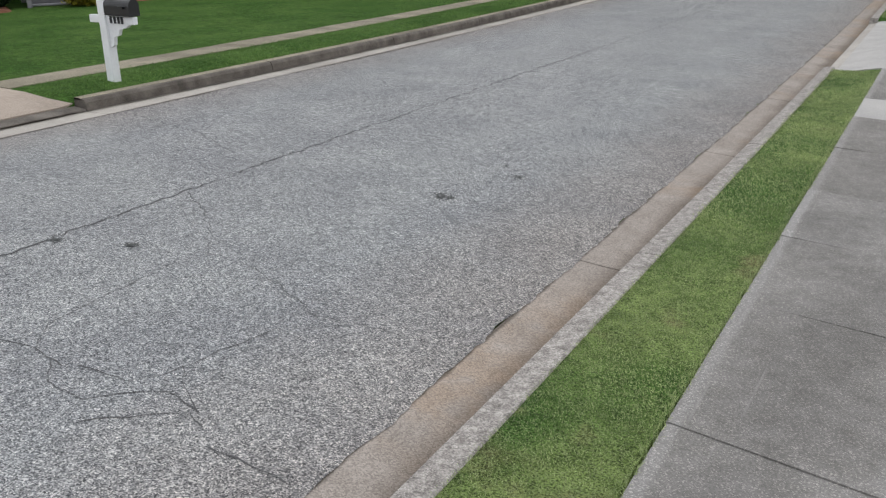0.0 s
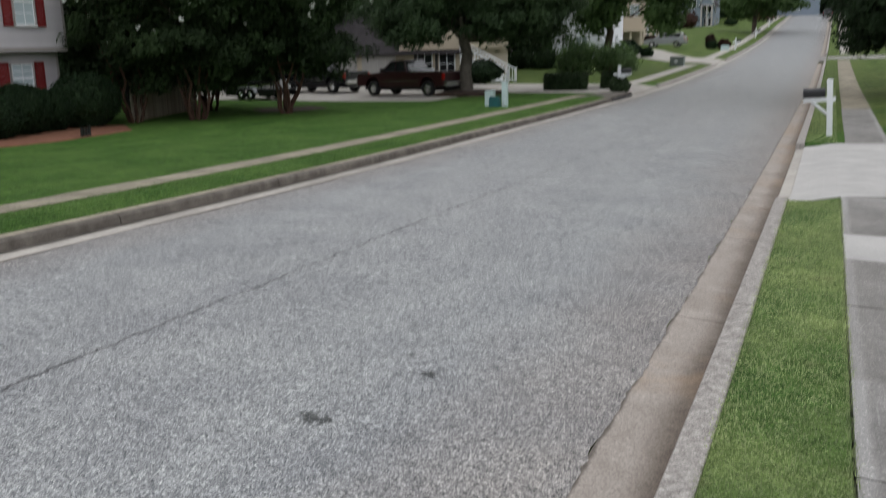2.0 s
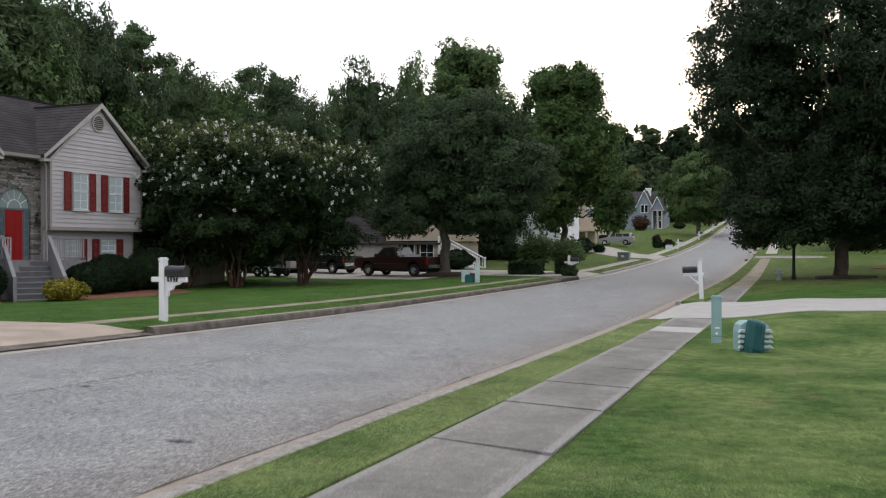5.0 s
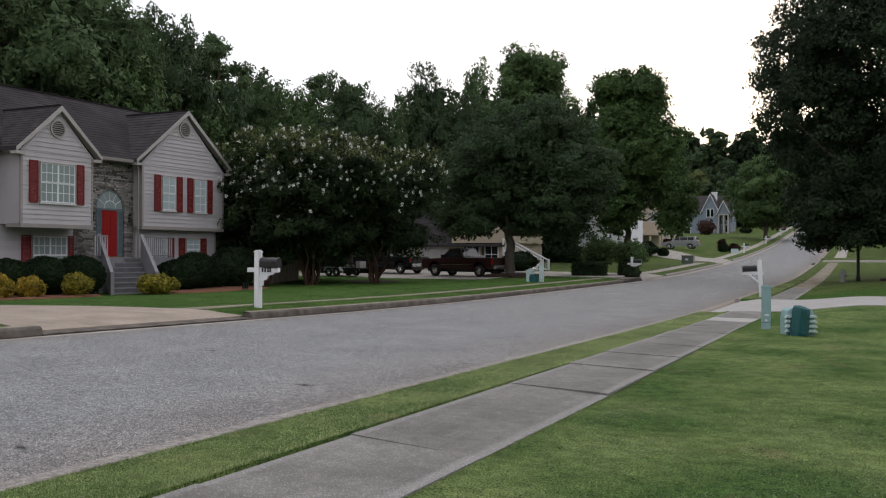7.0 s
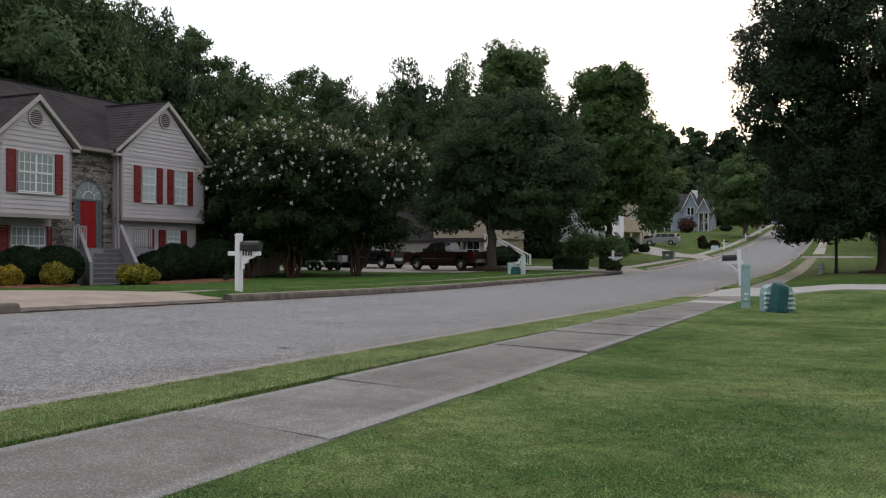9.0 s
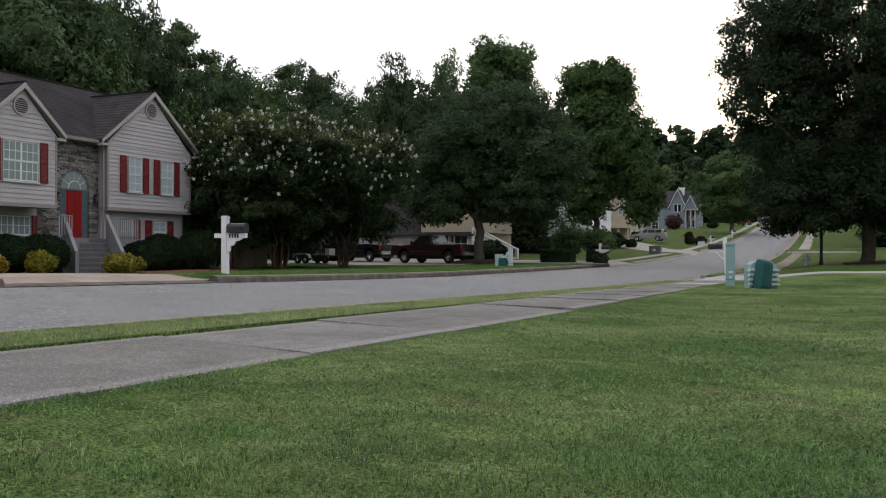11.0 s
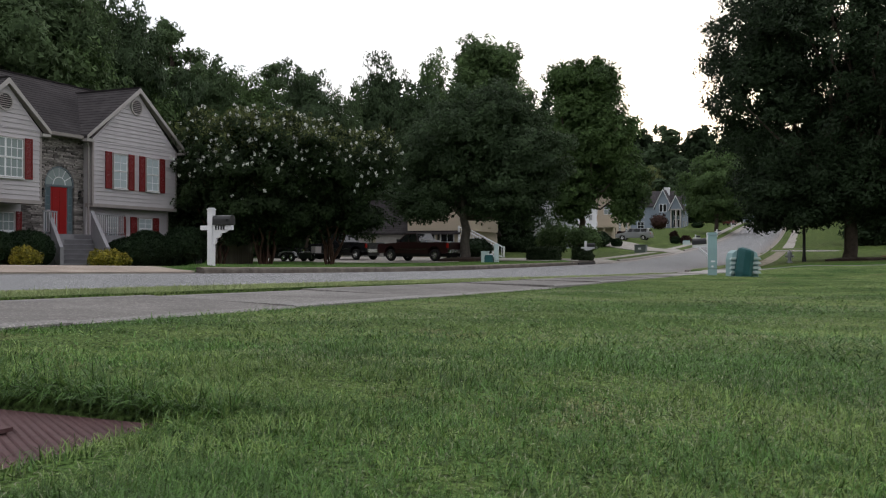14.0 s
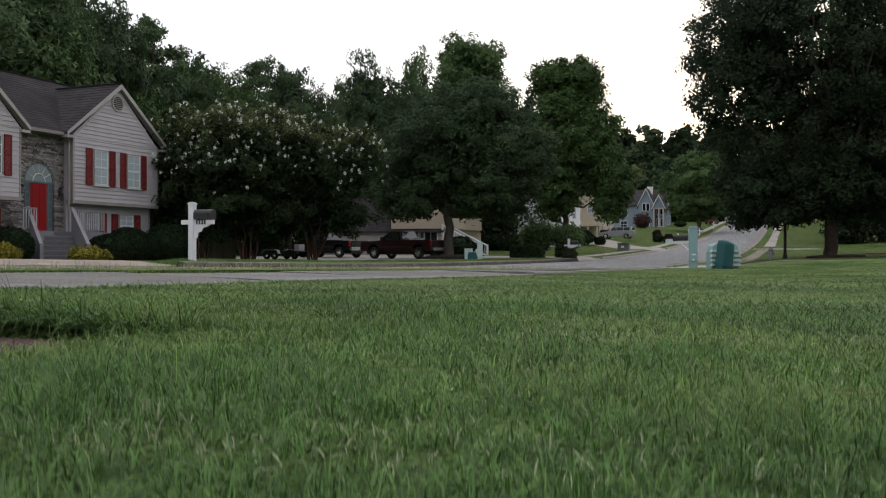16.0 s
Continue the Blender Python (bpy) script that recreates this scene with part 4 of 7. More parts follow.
def tree_parts(root, seed, trunk_r, fork, blobs, clusters, per, spread, leaf, leaf_mat, bark, stems=1, limbs=10, flare=1.5, flowers=None, fill=2, sides=3, lobes=12, gap=0.0, base=.17, head=.6):
    rng = np.random.default_rng(seed)
    wood = [bmesh.new() for s in range(stems)]
    heads = []
    for s in range(stems):
        bm = wood[s]
        a = 2 * math.pi * s / stems + .4
        foot_at = Vector((base * math.cos(a), base * math.sin(a), -.25)) if stems > 1 else Vector((0, 0, -.25))
        top = Vector((head * math.cos(a), head * math.sin(a), fork)) if stems > 1 else Vector((rng.normal() * .15, rng.normal() * .15, fork))
        limb(bm, foot_at, top, trunk_r * 1.05, trunk_r * .8, rng, 4, 12, flare)
        heads.append(top)
    pts = crown_points(rng, blobs, limbs * 3, .5)
    for i in range(limbs):
        limb(wood[i % stems], heads[i % stems], pts[i * len(pts) // limbs], trunk_r * .5, trunk_r * .08, rng, 4, 6)
    if stems == 1:
        b = max(blobs, key=lambda q: q[2] + q[5])
        limb(wood[0], heads[0], (b[0], b[1], b[2] + b[5] * .6), trunk_r * .75, trunk_r * .1, rng, 5, 8)
    for bm in wood:
        part("trunk", bm, bark, root, smooth=True)
    cl, ways = crown_points(rng, blobs, clusters, lobes=lobes, ways=True, gap=gap)
    v, f = leaf_cloud(rng, cl, per, spread, leaf, sides=sides, out=ways)
    inner = crown_points(rng, [(*b[:3], b[3] * .76, b[4] * .76, b[5] * .76) for b in blobs], max(120, clusters // fill), .35, gap=gap)
    v2, f2 = leaf_cloud(rng, inner, 10, .45, leaf * 1.6, sides=sides)
    part("crown", mesh_np("crown", np.concatenate([v, v2]), np.concatenate([f, f2 + len(v)]), leaf_mat), None, root)
    if flowers:
        cut, count, size = flowers
        zs = np.array([b[2] for b in blobs]).mean()
        tip = cl[cl[:, 2] > zs - cut + rng.normal(size=len(cl)) * .8]
        high = cl[cl[:, 2] > zs + 1.5 + rng.normal(size=len(cl)) * .4]
        v, f = leaf_cloud(rng, high[rng.permutation(len(high))[:count]] + [0, 0, .2], 22, .22, .10, sides=3)
        part("young_growth", mesh_np("young_growth", v, f, M["leaf_young"]), None, root, "yellow-green young shoots on the crown")
        tip = tip[rng.permutation(len(tip))[:count]] + rng.normal(size=(min(count, len(tip)), 3)) * .12
        c = np.array([np.mean([b[0] for b in blobs]), np.mean([b[1] for b in blobs]), zs - 1])
        out = tip - c
        tip = tip + out / np.linalg.norm(out, axis=1, keepdims=True) * .40
        v, f = leaf_cloud(rng, tip, 15, .05, size, 1.3)
        part("blossom", mesh_np("blossom", v, f, M["blossom"]), None, root, "white flower panicles")
    return root


def ground_z(x, y):
    return float(land(x, y))


def tree(name, x, y, label, z=None, turn=0, group="", **kw):
    t = thing(name, x, y, ground_z(x, y) if z is None else z, label, "tree", group, turn)
    return tree_parts(t, **kw)


tree("maple_tree", 6.05, 54.0, "large dark-leaved shade tree standing on the lawn", seed=3, trunk_r=.36, fork=3.4, flare=1.9,
     blobs=[(.2, 0, 10.5, 7.6, 7.0, 7.2), (-.2, 0, 4.4, 6.2, 6.4, 3.3), (-4.4, 0, 9.4, 4.0, 4.4, 4.4), (-4.4, 0, 13.0, 4.0, 4.4, 4.2), (-2.3, 0, 17.0, 4.0, 4.4, 4.2), (-4.0, 0, 3.7, 2.6, 3.4, 2.5),
            (3.5, 1, 7, 7.0, 6.3, 4.8), (4.5, 0, 13, 5.0, 5.0, 6.0), (1.0, 0, 17.4, 5.8, 5.4, 4.8), (1.0, -.5, 3.4, 5.2, 5.2, 1.6), (-1.6, -1.0, 3.1, 3.2, 3.6, 1.3), (-3.7, .2, 3.6, 2.5, 3.3, 2.1)],
     clusters=9800, per=31, spread=.30, leaf=.13, leaf_mat=M["leaf_dark"], bark=M["bark"], limbs=30, fill=12, gap=.03, lobes=13)
tree("oak_tree", -17.35, 55.5, "broad shade tree with dark leaves beside the driveway", seed=5, trunk_r=.34, fork=2.9,
     blobs=[(1.1, 0, 7.3, 5.3, 5.3, 4.1), (1.0, 0, 10.0, 3.7, 3.9, 2.1), (3.7, .2, 6.2, 3.4, 3.6, 3.0), (-2.2, -.5, 6.6, 3.1, 3.5, 3.3), (2.7, .3, 4.0, 3.7, 3.8, 1.9), (-2.5, -.5, 3.9, 3.2, 3.2, 1.8)],
     clusters=3300, per=42, spread=.28, leaf=.125, leaf_mat=M["leaf_mid"], bark=M["oak_bark"], limbs=20, flare=1.9, lobes=11)
tree("sweetgum_tree", -15.25, 80.0, "tall dark green tree with paler lower boughs beyond the driveway", seed=8, trunk_r=.32, fork=4.0,
     blobs=[(0, 0, 11.0, 4.0, 4.0, 4.8), (-1.3, 0, 15.7, 2.6, 2.6, 2.8), (1.3, 0, 15.0, 2.6, 2.6, 2.7), (2.4, 0, 10.8, 2.9, 3.0, 3.2), (3.8, -.3, 6.9, 2.2, 2.4, 2.7), (-.6, 0, 7.2, 3.8, 3.8, 3.0), (4.0, -.3, 4.1, 1.9, 1.9, 1.9), (-.6, -.9, 4.6, 2.0, 1.8, 1.9)],
     clusters=2500, per=30, spread=.34, leaf=.19, leaf_mat=M["leaf_gum"], bark=M["bark"], limbs=14, gap=.12, lobes=13)
tree("tulip_tree", -27.2, 87.0, "tall green tree rising behind the shade tree", seed=9, trunk_r=.35, fork=6.0,
     blobs=[(0, 0, 15.3, 4.3, 4.4, 5.2), (-.8, 0, 20.2, 2.8, 2.8, 2.7), (1.6, 0, 19.5, 2.5, 2.5, 2.7), (.5, 0, 9, 4.6, 4.4, 4.8), (-3.0, 0, 17.0, 2.0, 2.0, 2.4)],
     clusters=1800, per=28, spread=.38, leaf=.2, leaf_mat=M["leaf_light"], bark=M["bark"], limbs=12, gap=.10, lobes=12)
tree("street_tree", -10.9, 160.0, "round green tree beside the road on the hill", seed=10, trunk_r=.35, fork=3.0,
     blobs=[(0, 0, 8.4, 6.2, 6.2, 5.0), (.3, 0, 12.0, 4.2, 4.2, 2.8), (1.5, 0, 5.6, 6.0, 5.5, 3.6), (-2.5, 1.0, 4.4, 3.6, 4.0, 2.6)],
     clusters=2000, per=24, spread=.45, leaf=.28, leaf_mat=M["leaf_light"], bark=M["bark"], limbs=10)
tree("lawn_tree", -29.2, 206.0, "light green tree behind a house on the hill", seed=12, trunk_r=.2, fork=2.4,
     blobs=[(0, 0, 7.6, 4.4, 4.4, 4.4), (.5, 0, 11.0, 3.4, 3.4, 2.6)], clusters=620, per=26, spread=.4, leaf=.24, leaf_mat=M["leaf_young"], bark=M["bark"], limbs=8)
for i, (x, y, h, w) in enumerate([(-25.2, 39.0, 8.5, 3.1), (-23.2, 40.3, 8.6, 3.4), (-20.9, 43.5, 8.4, 3.5), (-26.6, 45.6, 8.8, 4.2)]):
    tree("crape_myrtle", x, y, "multi-stemmed crape myrtle in white bloom", group="crape myrtles", seed=20 + i, trunk_r=.062, fork=2.2, stems=7,
         blobs=[(0, 0, h * .66, w, w, h * .30), (w * .5, -.4, h * .62, w * .8, w * .8, h * .27), (-w * .5, .3, h * .62, w * .8, w * .8, h * .27), (0, .4, h * .31, w * 1.05, w * .95, h * .17), (0, 0, h * .52, w * .8, w * .8, h * .3)],
         clusters=1750, per=42, spread=.25, leaf=.105, leaf_mat=M["leaf_myrtle"], bark=M["myrtle_bark"], limbs=18, flowers=(.0, 560, .055), base=.15, head=.75)

# woods behind houses and in unseen rows: a few trees built once and copied
def wood_tree(seed, h, w, lm, clusters=860, leaf=.25, per=22, name="woodland_tree", label="tall dense woodland tree behind the houses and in unseen added rows"):
    t = thing(name, 0, 0, -100, label, "tree", "woods behind the houses")
    rng = np.random.default_rng(seed)
    blobs = [(0, 0, h * .60, w, w, h * .28), (rng.normal() * w * .25, rng.normal() * w * .3, h * .83, w * .66, w * .66, h * .16), (rng.normal() * w * .35, rng.normal() * w * .35, h * .30, w * 1.05, w * 1.05, h * .26),
             (rng.normal() * w * .6, rng.normal() * w * .6, h * .55, w * .6, w * .6, h * .14), (rng.normal() * w * .6, rng.normal() * w * .6, h * .72, w * .5, w * .5, h * .12)]
    return tree_parts(t, seed=seed, trunk_r=.3, fork=h * .35, blobs=blobs, clusters=clusters, per=per, spread=.42, leaf=leaf, leaf_mat=lm, bark=M["bark"], limbs=8, fill=3)


def pine_tree(seed, h, w):
    """A tall pine: bare stem, tufted boughs in loose tiers round the top."""
    t = thing("pine_tree", 0, 0, -100, "tall pine with loose tufted boughs above the woods", "tree", "woods behind the houses")
    rng = np.random.default_rng(seed)
    blobs = []
    for k in range(13):
        f = k / 12
        a, r = k * 2.4 + rng.normal() * .3, w * (1.0 - .75 * f) * rng.uniform(.55, 1.0)
        blobs.append((r * math.cos(a), r * math.sin(a), h * (.58 + .39 * f), w * (.46 - .14 * f), w * (.46 - .14 * f), h * .024))
    return tree_parts(t, seed=seed, trunk_r=.28, fork=h * .62, blobs=blobs, clusters=230, per=26, spread=.40, leaf=.22, leaf_mat=M["leaf_wood"], bark=M["bark"], limbs=13, fill=6, lobes=0)


WOODS = [wood_tree(40, 24, 5.5, M["leaf_wood"]), wood_tree(41, 21, 6.0, M["leaf_wood"]), wood_tree(42, 18, 5.5, M["leaf_mid"]), wood_tree(46, 20, 5.0, M["leaf_light"])]
FAR_WOODS = [wood_tree(43, 24, 5.5, M["leaf_mid"], 330, .68, 12), wood_tree(44, 21, 6.0, M["leaf_mid"], 330, .68, 12), wood_tree(45, 18, 5.5, M["leaf_under"], 330, .68, 12)]
PINE = pine_tree(50, 22, 4.2)
SIZE = {0: (24, 6.2), 1: (21, 6.6), 2: (18, 6.0), 3: (20, 5.6)}
wrng = random.Random(7)
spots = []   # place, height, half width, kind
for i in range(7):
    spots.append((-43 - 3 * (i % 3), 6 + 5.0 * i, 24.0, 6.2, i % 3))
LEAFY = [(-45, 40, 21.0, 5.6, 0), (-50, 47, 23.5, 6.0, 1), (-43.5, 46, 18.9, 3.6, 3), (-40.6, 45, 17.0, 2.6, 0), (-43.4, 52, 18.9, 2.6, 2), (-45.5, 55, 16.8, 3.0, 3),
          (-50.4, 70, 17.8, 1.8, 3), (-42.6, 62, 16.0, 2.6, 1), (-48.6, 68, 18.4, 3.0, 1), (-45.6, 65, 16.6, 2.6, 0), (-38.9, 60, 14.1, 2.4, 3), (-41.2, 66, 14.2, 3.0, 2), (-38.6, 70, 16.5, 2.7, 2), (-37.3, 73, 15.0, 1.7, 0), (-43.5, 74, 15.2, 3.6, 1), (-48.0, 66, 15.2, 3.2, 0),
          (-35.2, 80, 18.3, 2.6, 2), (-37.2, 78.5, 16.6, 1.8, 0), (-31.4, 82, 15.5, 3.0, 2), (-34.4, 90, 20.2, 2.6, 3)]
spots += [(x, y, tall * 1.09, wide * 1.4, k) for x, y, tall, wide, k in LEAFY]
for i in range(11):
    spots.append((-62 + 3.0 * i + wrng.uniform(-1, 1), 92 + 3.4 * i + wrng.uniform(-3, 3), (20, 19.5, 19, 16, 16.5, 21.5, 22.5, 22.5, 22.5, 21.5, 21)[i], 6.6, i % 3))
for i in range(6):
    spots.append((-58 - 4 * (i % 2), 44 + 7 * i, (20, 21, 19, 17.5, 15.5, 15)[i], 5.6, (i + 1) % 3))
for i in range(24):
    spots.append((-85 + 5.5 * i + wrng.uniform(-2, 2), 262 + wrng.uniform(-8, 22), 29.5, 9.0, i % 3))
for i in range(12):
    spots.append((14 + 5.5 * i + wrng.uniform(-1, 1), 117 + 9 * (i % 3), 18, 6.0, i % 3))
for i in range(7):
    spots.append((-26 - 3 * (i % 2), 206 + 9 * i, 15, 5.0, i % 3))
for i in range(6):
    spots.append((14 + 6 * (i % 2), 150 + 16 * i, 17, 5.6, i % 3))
# unseen rows behind and east of the camera, added to block low sky light
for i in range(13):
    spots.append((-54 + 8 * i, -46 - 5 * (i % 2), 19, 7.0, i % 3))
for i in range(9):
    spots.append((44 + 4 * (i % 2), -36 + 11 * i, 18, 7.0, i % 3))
for i, (x, y, tall) in enumerate([(-49.6, 64, 21.6), (-51.6, 66, 20.0), (-48.9, 80, 20.4), (-46.2, 81, 19.4), (-52.6, 58, 22.0)]):
    m = pose(x, y, ground_z(x, y), 0, 0, 80 * i) @ Matrix.Scale(tall / 22, 4)
    if i == 0:
        PINE.matrix_world = m
    else:
        copy_thing(PINE, Matrix.Identity(4)).matrix_basis = m
placed = set()
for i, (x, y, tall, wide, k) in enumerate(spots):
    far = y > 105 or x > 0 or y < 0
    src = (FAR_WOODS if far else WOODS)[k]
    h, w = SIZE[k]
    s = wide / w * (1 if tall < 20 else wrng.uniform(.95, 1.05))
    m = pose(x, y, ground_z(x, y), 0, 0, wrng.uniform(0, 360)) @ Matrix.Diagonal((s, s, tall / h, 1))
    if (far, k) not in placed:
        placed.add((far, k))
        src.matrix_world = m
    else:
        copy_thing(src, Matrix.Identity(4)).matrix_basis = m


def undergrowth(x, y, r, h, seed):
    t = thing("woodland_shrub", x, y, ground_z(x, y), "dense dark undergrowth at the edge of the woods", "shrub", "undergrowth")
    rng = np.random.default_rng(seed)
    pts = crown_points(rng, [(0, 0, h * .45, r, r, h * .55), (r * .5, r * .3, h * .4, r * .7, r * .7, h * .4)], 260, .5)
    pts[:, 2] = np.maximum(pts[:, 2], .1)
    v, f = leaf_cloud(rng, pts, 14, .4, .34, sides=3)
    part("foliage", mesh_np("foliage", v, f, M["leaf_under"]), None, t)
    bm = bmesh.new(); tube(bm, [Vector((0, 0, -.2)), Vector((.1, 0, h * .3)), Vector((0, .1, h * .6))], [.12, .08, .03], 6); part("stem", bm, M["bark"], t)
    return t


UNDER = [undergrowth(-39.5, 39.5, 2.4, 3.4, 300), undergrowth(-39.0, 43.5, 2.6, 3.8, 301)]
under_spots = [(-40, 47.5, 1.0), (-41, 51.5, 1.1), (-41.5, 55.5, 1.1), (-42, 59.5, 1.1), (-42, 63.5, 1.2), (-42, 68, 1.2), (-44, 73, 1.3), (-38, 36.5, .8)]
under_spots += [(-34 + 4.2 * i, 250 + 2 * (i % 2), 1.25) for i in range(12)]
under_spots += [(10 + 5 * i, 112 + 2 * (i % 2), 1.0) for i in range(10)]
under_spots += [(-32 - 5 * i, 206 - 2 * i, 1.8) for i in range(4)]
under_spots += [(-25.0, 88.0, .5), (-22.4, 87.0, .5), (-20.2, 88.6, .45)]
under_spots += [(-46 + 3.4 * i, 88 + 2.2 * i, 1.3) for i in range(7)]
for i, (x, y, s) in enumerate(under_spots):
    copy_thing(UNDER[i % 2], Matrix.Identity(4)).matrix_basis = pose(x, y, ground_z(x, y), 0, 0, 67 * i) @ Matrix.Scale(s, 4)

# ---- houses ----
def lap_siding(parent, x, y0, y1, z0, z1, material, gable=None, step=.19, name="siding_board"):
    """Overlapping boards on a wall that faces +x; gable = (middle y, half width at z0, peak z) narrows them."""
    z = z0
    cache = {}
    while z < z1 - .02:
        h = min(step, z1 - z)
        if gable:
            ym, half, zp = gable
            wa, wb = half * (zp - z) / (zp - z0), half * (zp - z - h) / (zp - z0)
            if wa < .12:
                break
            ya, yb, yc, yd = ym - wa, ym + wa, ym + max(wb, .01), ym - max(wb, .01)
        else:
            ya, yb, yc, yd = y0, y1, y1, y0
        key = (round(h, 3), round(ya - y0, 3) if gable else 0)
        bm = bmesh.new()
        f = [bm.verts.new(p) for p in ((x + .038, ya, 0), (x + .038, yb, 0), (x + .008, yc, h), (x + .008, yd, h), (x, ya, 0), (x, yb, 0), (x, yc, h), (x, yd, h))]
        for q in ((0, 1, 2, 3), (4, 7, 6, 5), (0, 4, 5, 1), (3, 2, 6, 7), (0, 3, 7, 4), (1, 5, 6, 2)):
            bm.faces.new([f[i] for i in q])
        if key not in cache:
            cache[key] = finish(bm, name, material)
        else:
            bm.free()
        ob = part(name, cache[key], None, parent)
        ob.location = (0, 0, z)
        z += step
    return z


def window(parent, x, y0, y1, z0, z1, sashes=1, cols=2, rows=2, glass_mat=None, trim=None, sill=True):
    """A double-hung window on a wall that faces +x: frame, panes, glazing bars and sill."""
    trim = trim or M["white"]
    bm = bmesh.new()
    t = .032
    box(bm, x - .04, y0 - t, z0 - t, x + .07, y0, z1 + t); box(bm, x - .04, y1, z0 - t, x + .07, y1 + t, z1 + t)
    box(bm, x - .04, y0, z1, x + .07, y1, z1 + t); box(bm, x - .04, y0, z0 - t, x + .07, y1, z0)
    w = part("window", bm, M["rake"], parent)
    if sill:
        part("sill", boxed(x - .02, y0 - .06, z0 - .075, x + .09, y1 + .06, z0 - t - .004, bevel=.006), trim, w)
    dy = (y1 - y0) / sashes
    zm = (z0 + z1) / 2
    for s in range(sashes):
        a, b = y0 + dy * s, y0 + dy * (s + 1)
        for za, zb, xx in ((z0, zm, x + .015), (zm, z1, x + .03)):
            part("pane", boxed(xx - .012, a + .02, za + .02, xx, b - .02, zb - .02), glass_mat or M["pane"], w)
            g = .028
            for k in range(1, cols):
                yy = a + (b - a) * k / cols
                part("glazing_bar", boxed(xx - .004, yy - g / 2, za, xx + .012, yy + g / 2, zb), trim, w)
            for k in range(1, rows):
                zz = za + (zb - za) * k / rows
                part("glazing_bar", boxed(xx - .004, a, zz - g / 2, xx + .010, b, zz + g / 2), trim, w)
            bm = bmesh.new()
            box(bm, xx - .006, a, za, xx + .016, b, za + .04); box(bm, xx - .006, a, zb - .04, xx + .014, b, zb)
            box(bm, xx - .006, a, za, xx + .015, a + .04, zb); box(bm, xx - .006, b - .04, za, xx + .013, b, zb)
            part("sash", bm, trim, w)
    return w


def shutter(parent, x, y0, y1, z0, z1, material=None):
    bm = bmesh.new()
    f = .055
    box(bm, x + .01, y0, z0, x + .045, y0 + f, z1); box(bm, x + .01, y1 - f, z0, x + .045, y1, z1)
    zm = (z0 + z1) / 2
    for z in (z0, zm - f / 2, z1 - f):
        box(bm, x + .01, y0 + f, z, x + .044, y1 - f, z + f)
    z = z0 + f
    while z < z1 - f - .03:
        prism(bm, [(x + .012, z), (x + .04, z), (x + .026, z + .05), (x + .012, z + .05)], 'y', y0 + f, y1 - f)
        z += .055
    return part("shutter", bm, material or M["shutter"], parent)


def round_vent(parent, x, y, z, r):
    bm = bmesh.new()
    n = 28
    for a, b, xo, xi in ((r, r * .84, .06, .0),):
        ring = []
        for i in range(n):
            t = 2 * math.pi * i / n
            c, s = math.cos(t), math.sin(t)
            ring.append([bm.verts.new((x + xx, y + rr * c, z + rr * s)) for xx, rr in ((xi, a), (xo, a), (xo, b), (xi, b))])
        for i in range(n):
            p, q = ring[i], ring[(i + 1) % n]
            for k in range(3):
                bm.faces.new((p[k], q[k], q[k + 1], p[k + 1]))
    v = part("vent", bm, M["rake"], parent, smooth=False)
    bm = bmesh.new()
    bmesh.ops.create_circle(bm, cap_ends=True, segments=n, radius=r * .86, matrix=Matrix.Translation((x + .033, y, z)) @ Matrix.Rotation(math.pi / 2, 4, 'Y'))
    part("vent_back", bm, M["ink"], v)
    k = -r * .75
    while k < r * .8:
        w = math.sqrt(max((r * .84) ** 2 - k * k, .001))
        bm = bmesh.new()
        prism(bm, [(x + .034, z + k), (x + .062, z + k - .025), (x + .062, z + k - .012), (x + .034, z + k + .014)], 'y', y - w, y + w)
        part("slat", bm, M["trim"], v)
        k += r * .23


def gable_trim(parent, x, ym, half, z_eave, z_peak, material):
    """Rake boards along a gable's two slopes, with a boxed end at the eaves."""
    for s in (-1, 1):
        bm = bmesh.new()
        ye = ym + s * half
        prism(bm, [(ye, z_eave - .17), (ye, z_eave - .01), (ym, z_peak - .012), (ym, z_peak - .24)], 'x', x - .03, x + .025)
        part("rake_board", bm, material, parent)
        bm = bmesh.new(); prism(bm, [(ye, z_eave - .172), (ye, z_eave - .144), (ym, z_peak - .144), (ym, z_peak - .172)], 'x', x - .30, x - .032); part("soffit", bm, M["trim"], parent)
        bm = bmesh.new()
        box(bm, x - .36, ye - s * .42, z_eave - .27, x - .01, ye, z_eave - .15)
        part("eave_return", bm, material, parent)


house = thing("split_level_house", 0, 0, 0, "taupe split-level house with twin gables, red door and shutters", "house")
XR, XL, XC, XM = -26.5, -25.75, -27.1, -26.95
S = M["siding"]
part("wall", boxed(-36, 18.5, -1.0, XM, 27.7, 5.36), S, house)
part("wall", boxed(-36, 27.7, -1.0, XC - .05, 31.35, 5.36), M["mortar"], house)
part("wall", boxed(-36, 31.35, -1.0, XM, 36.95, 5.36), S, house)
part("wall", boxed(-30, 31.3, 2.34, XR, 37.05, 5.36), S, house)
part("wall", boxed(-30, 24.1, 2.24, XL, 27.6, 5.2), S, house)
bm = bmesh.new(); prism(bm, [(31.3, 5.36), (37.05, 5.36), (34.18, 7.95)], 'x', -30, XR); part("wall", bm, S, house)
bm = bmesh.new(); prism(bm, [(24.1, 5.2), (27.6, 5.2), (25.85, 6.9)], 'x', -30, XL); part("wall", bm, S, house)
lap_siding(house, XR, 31.35, 37.0, 2.36, 5.3, S)
lap_siding(house, XR, 31.35, 37.0, 5.3, 7.9, S, gable=(34.18, 2.83, 7.95))
lap_siding(house, XL, 24.15, 27.55, 2.26, 5.16, S)
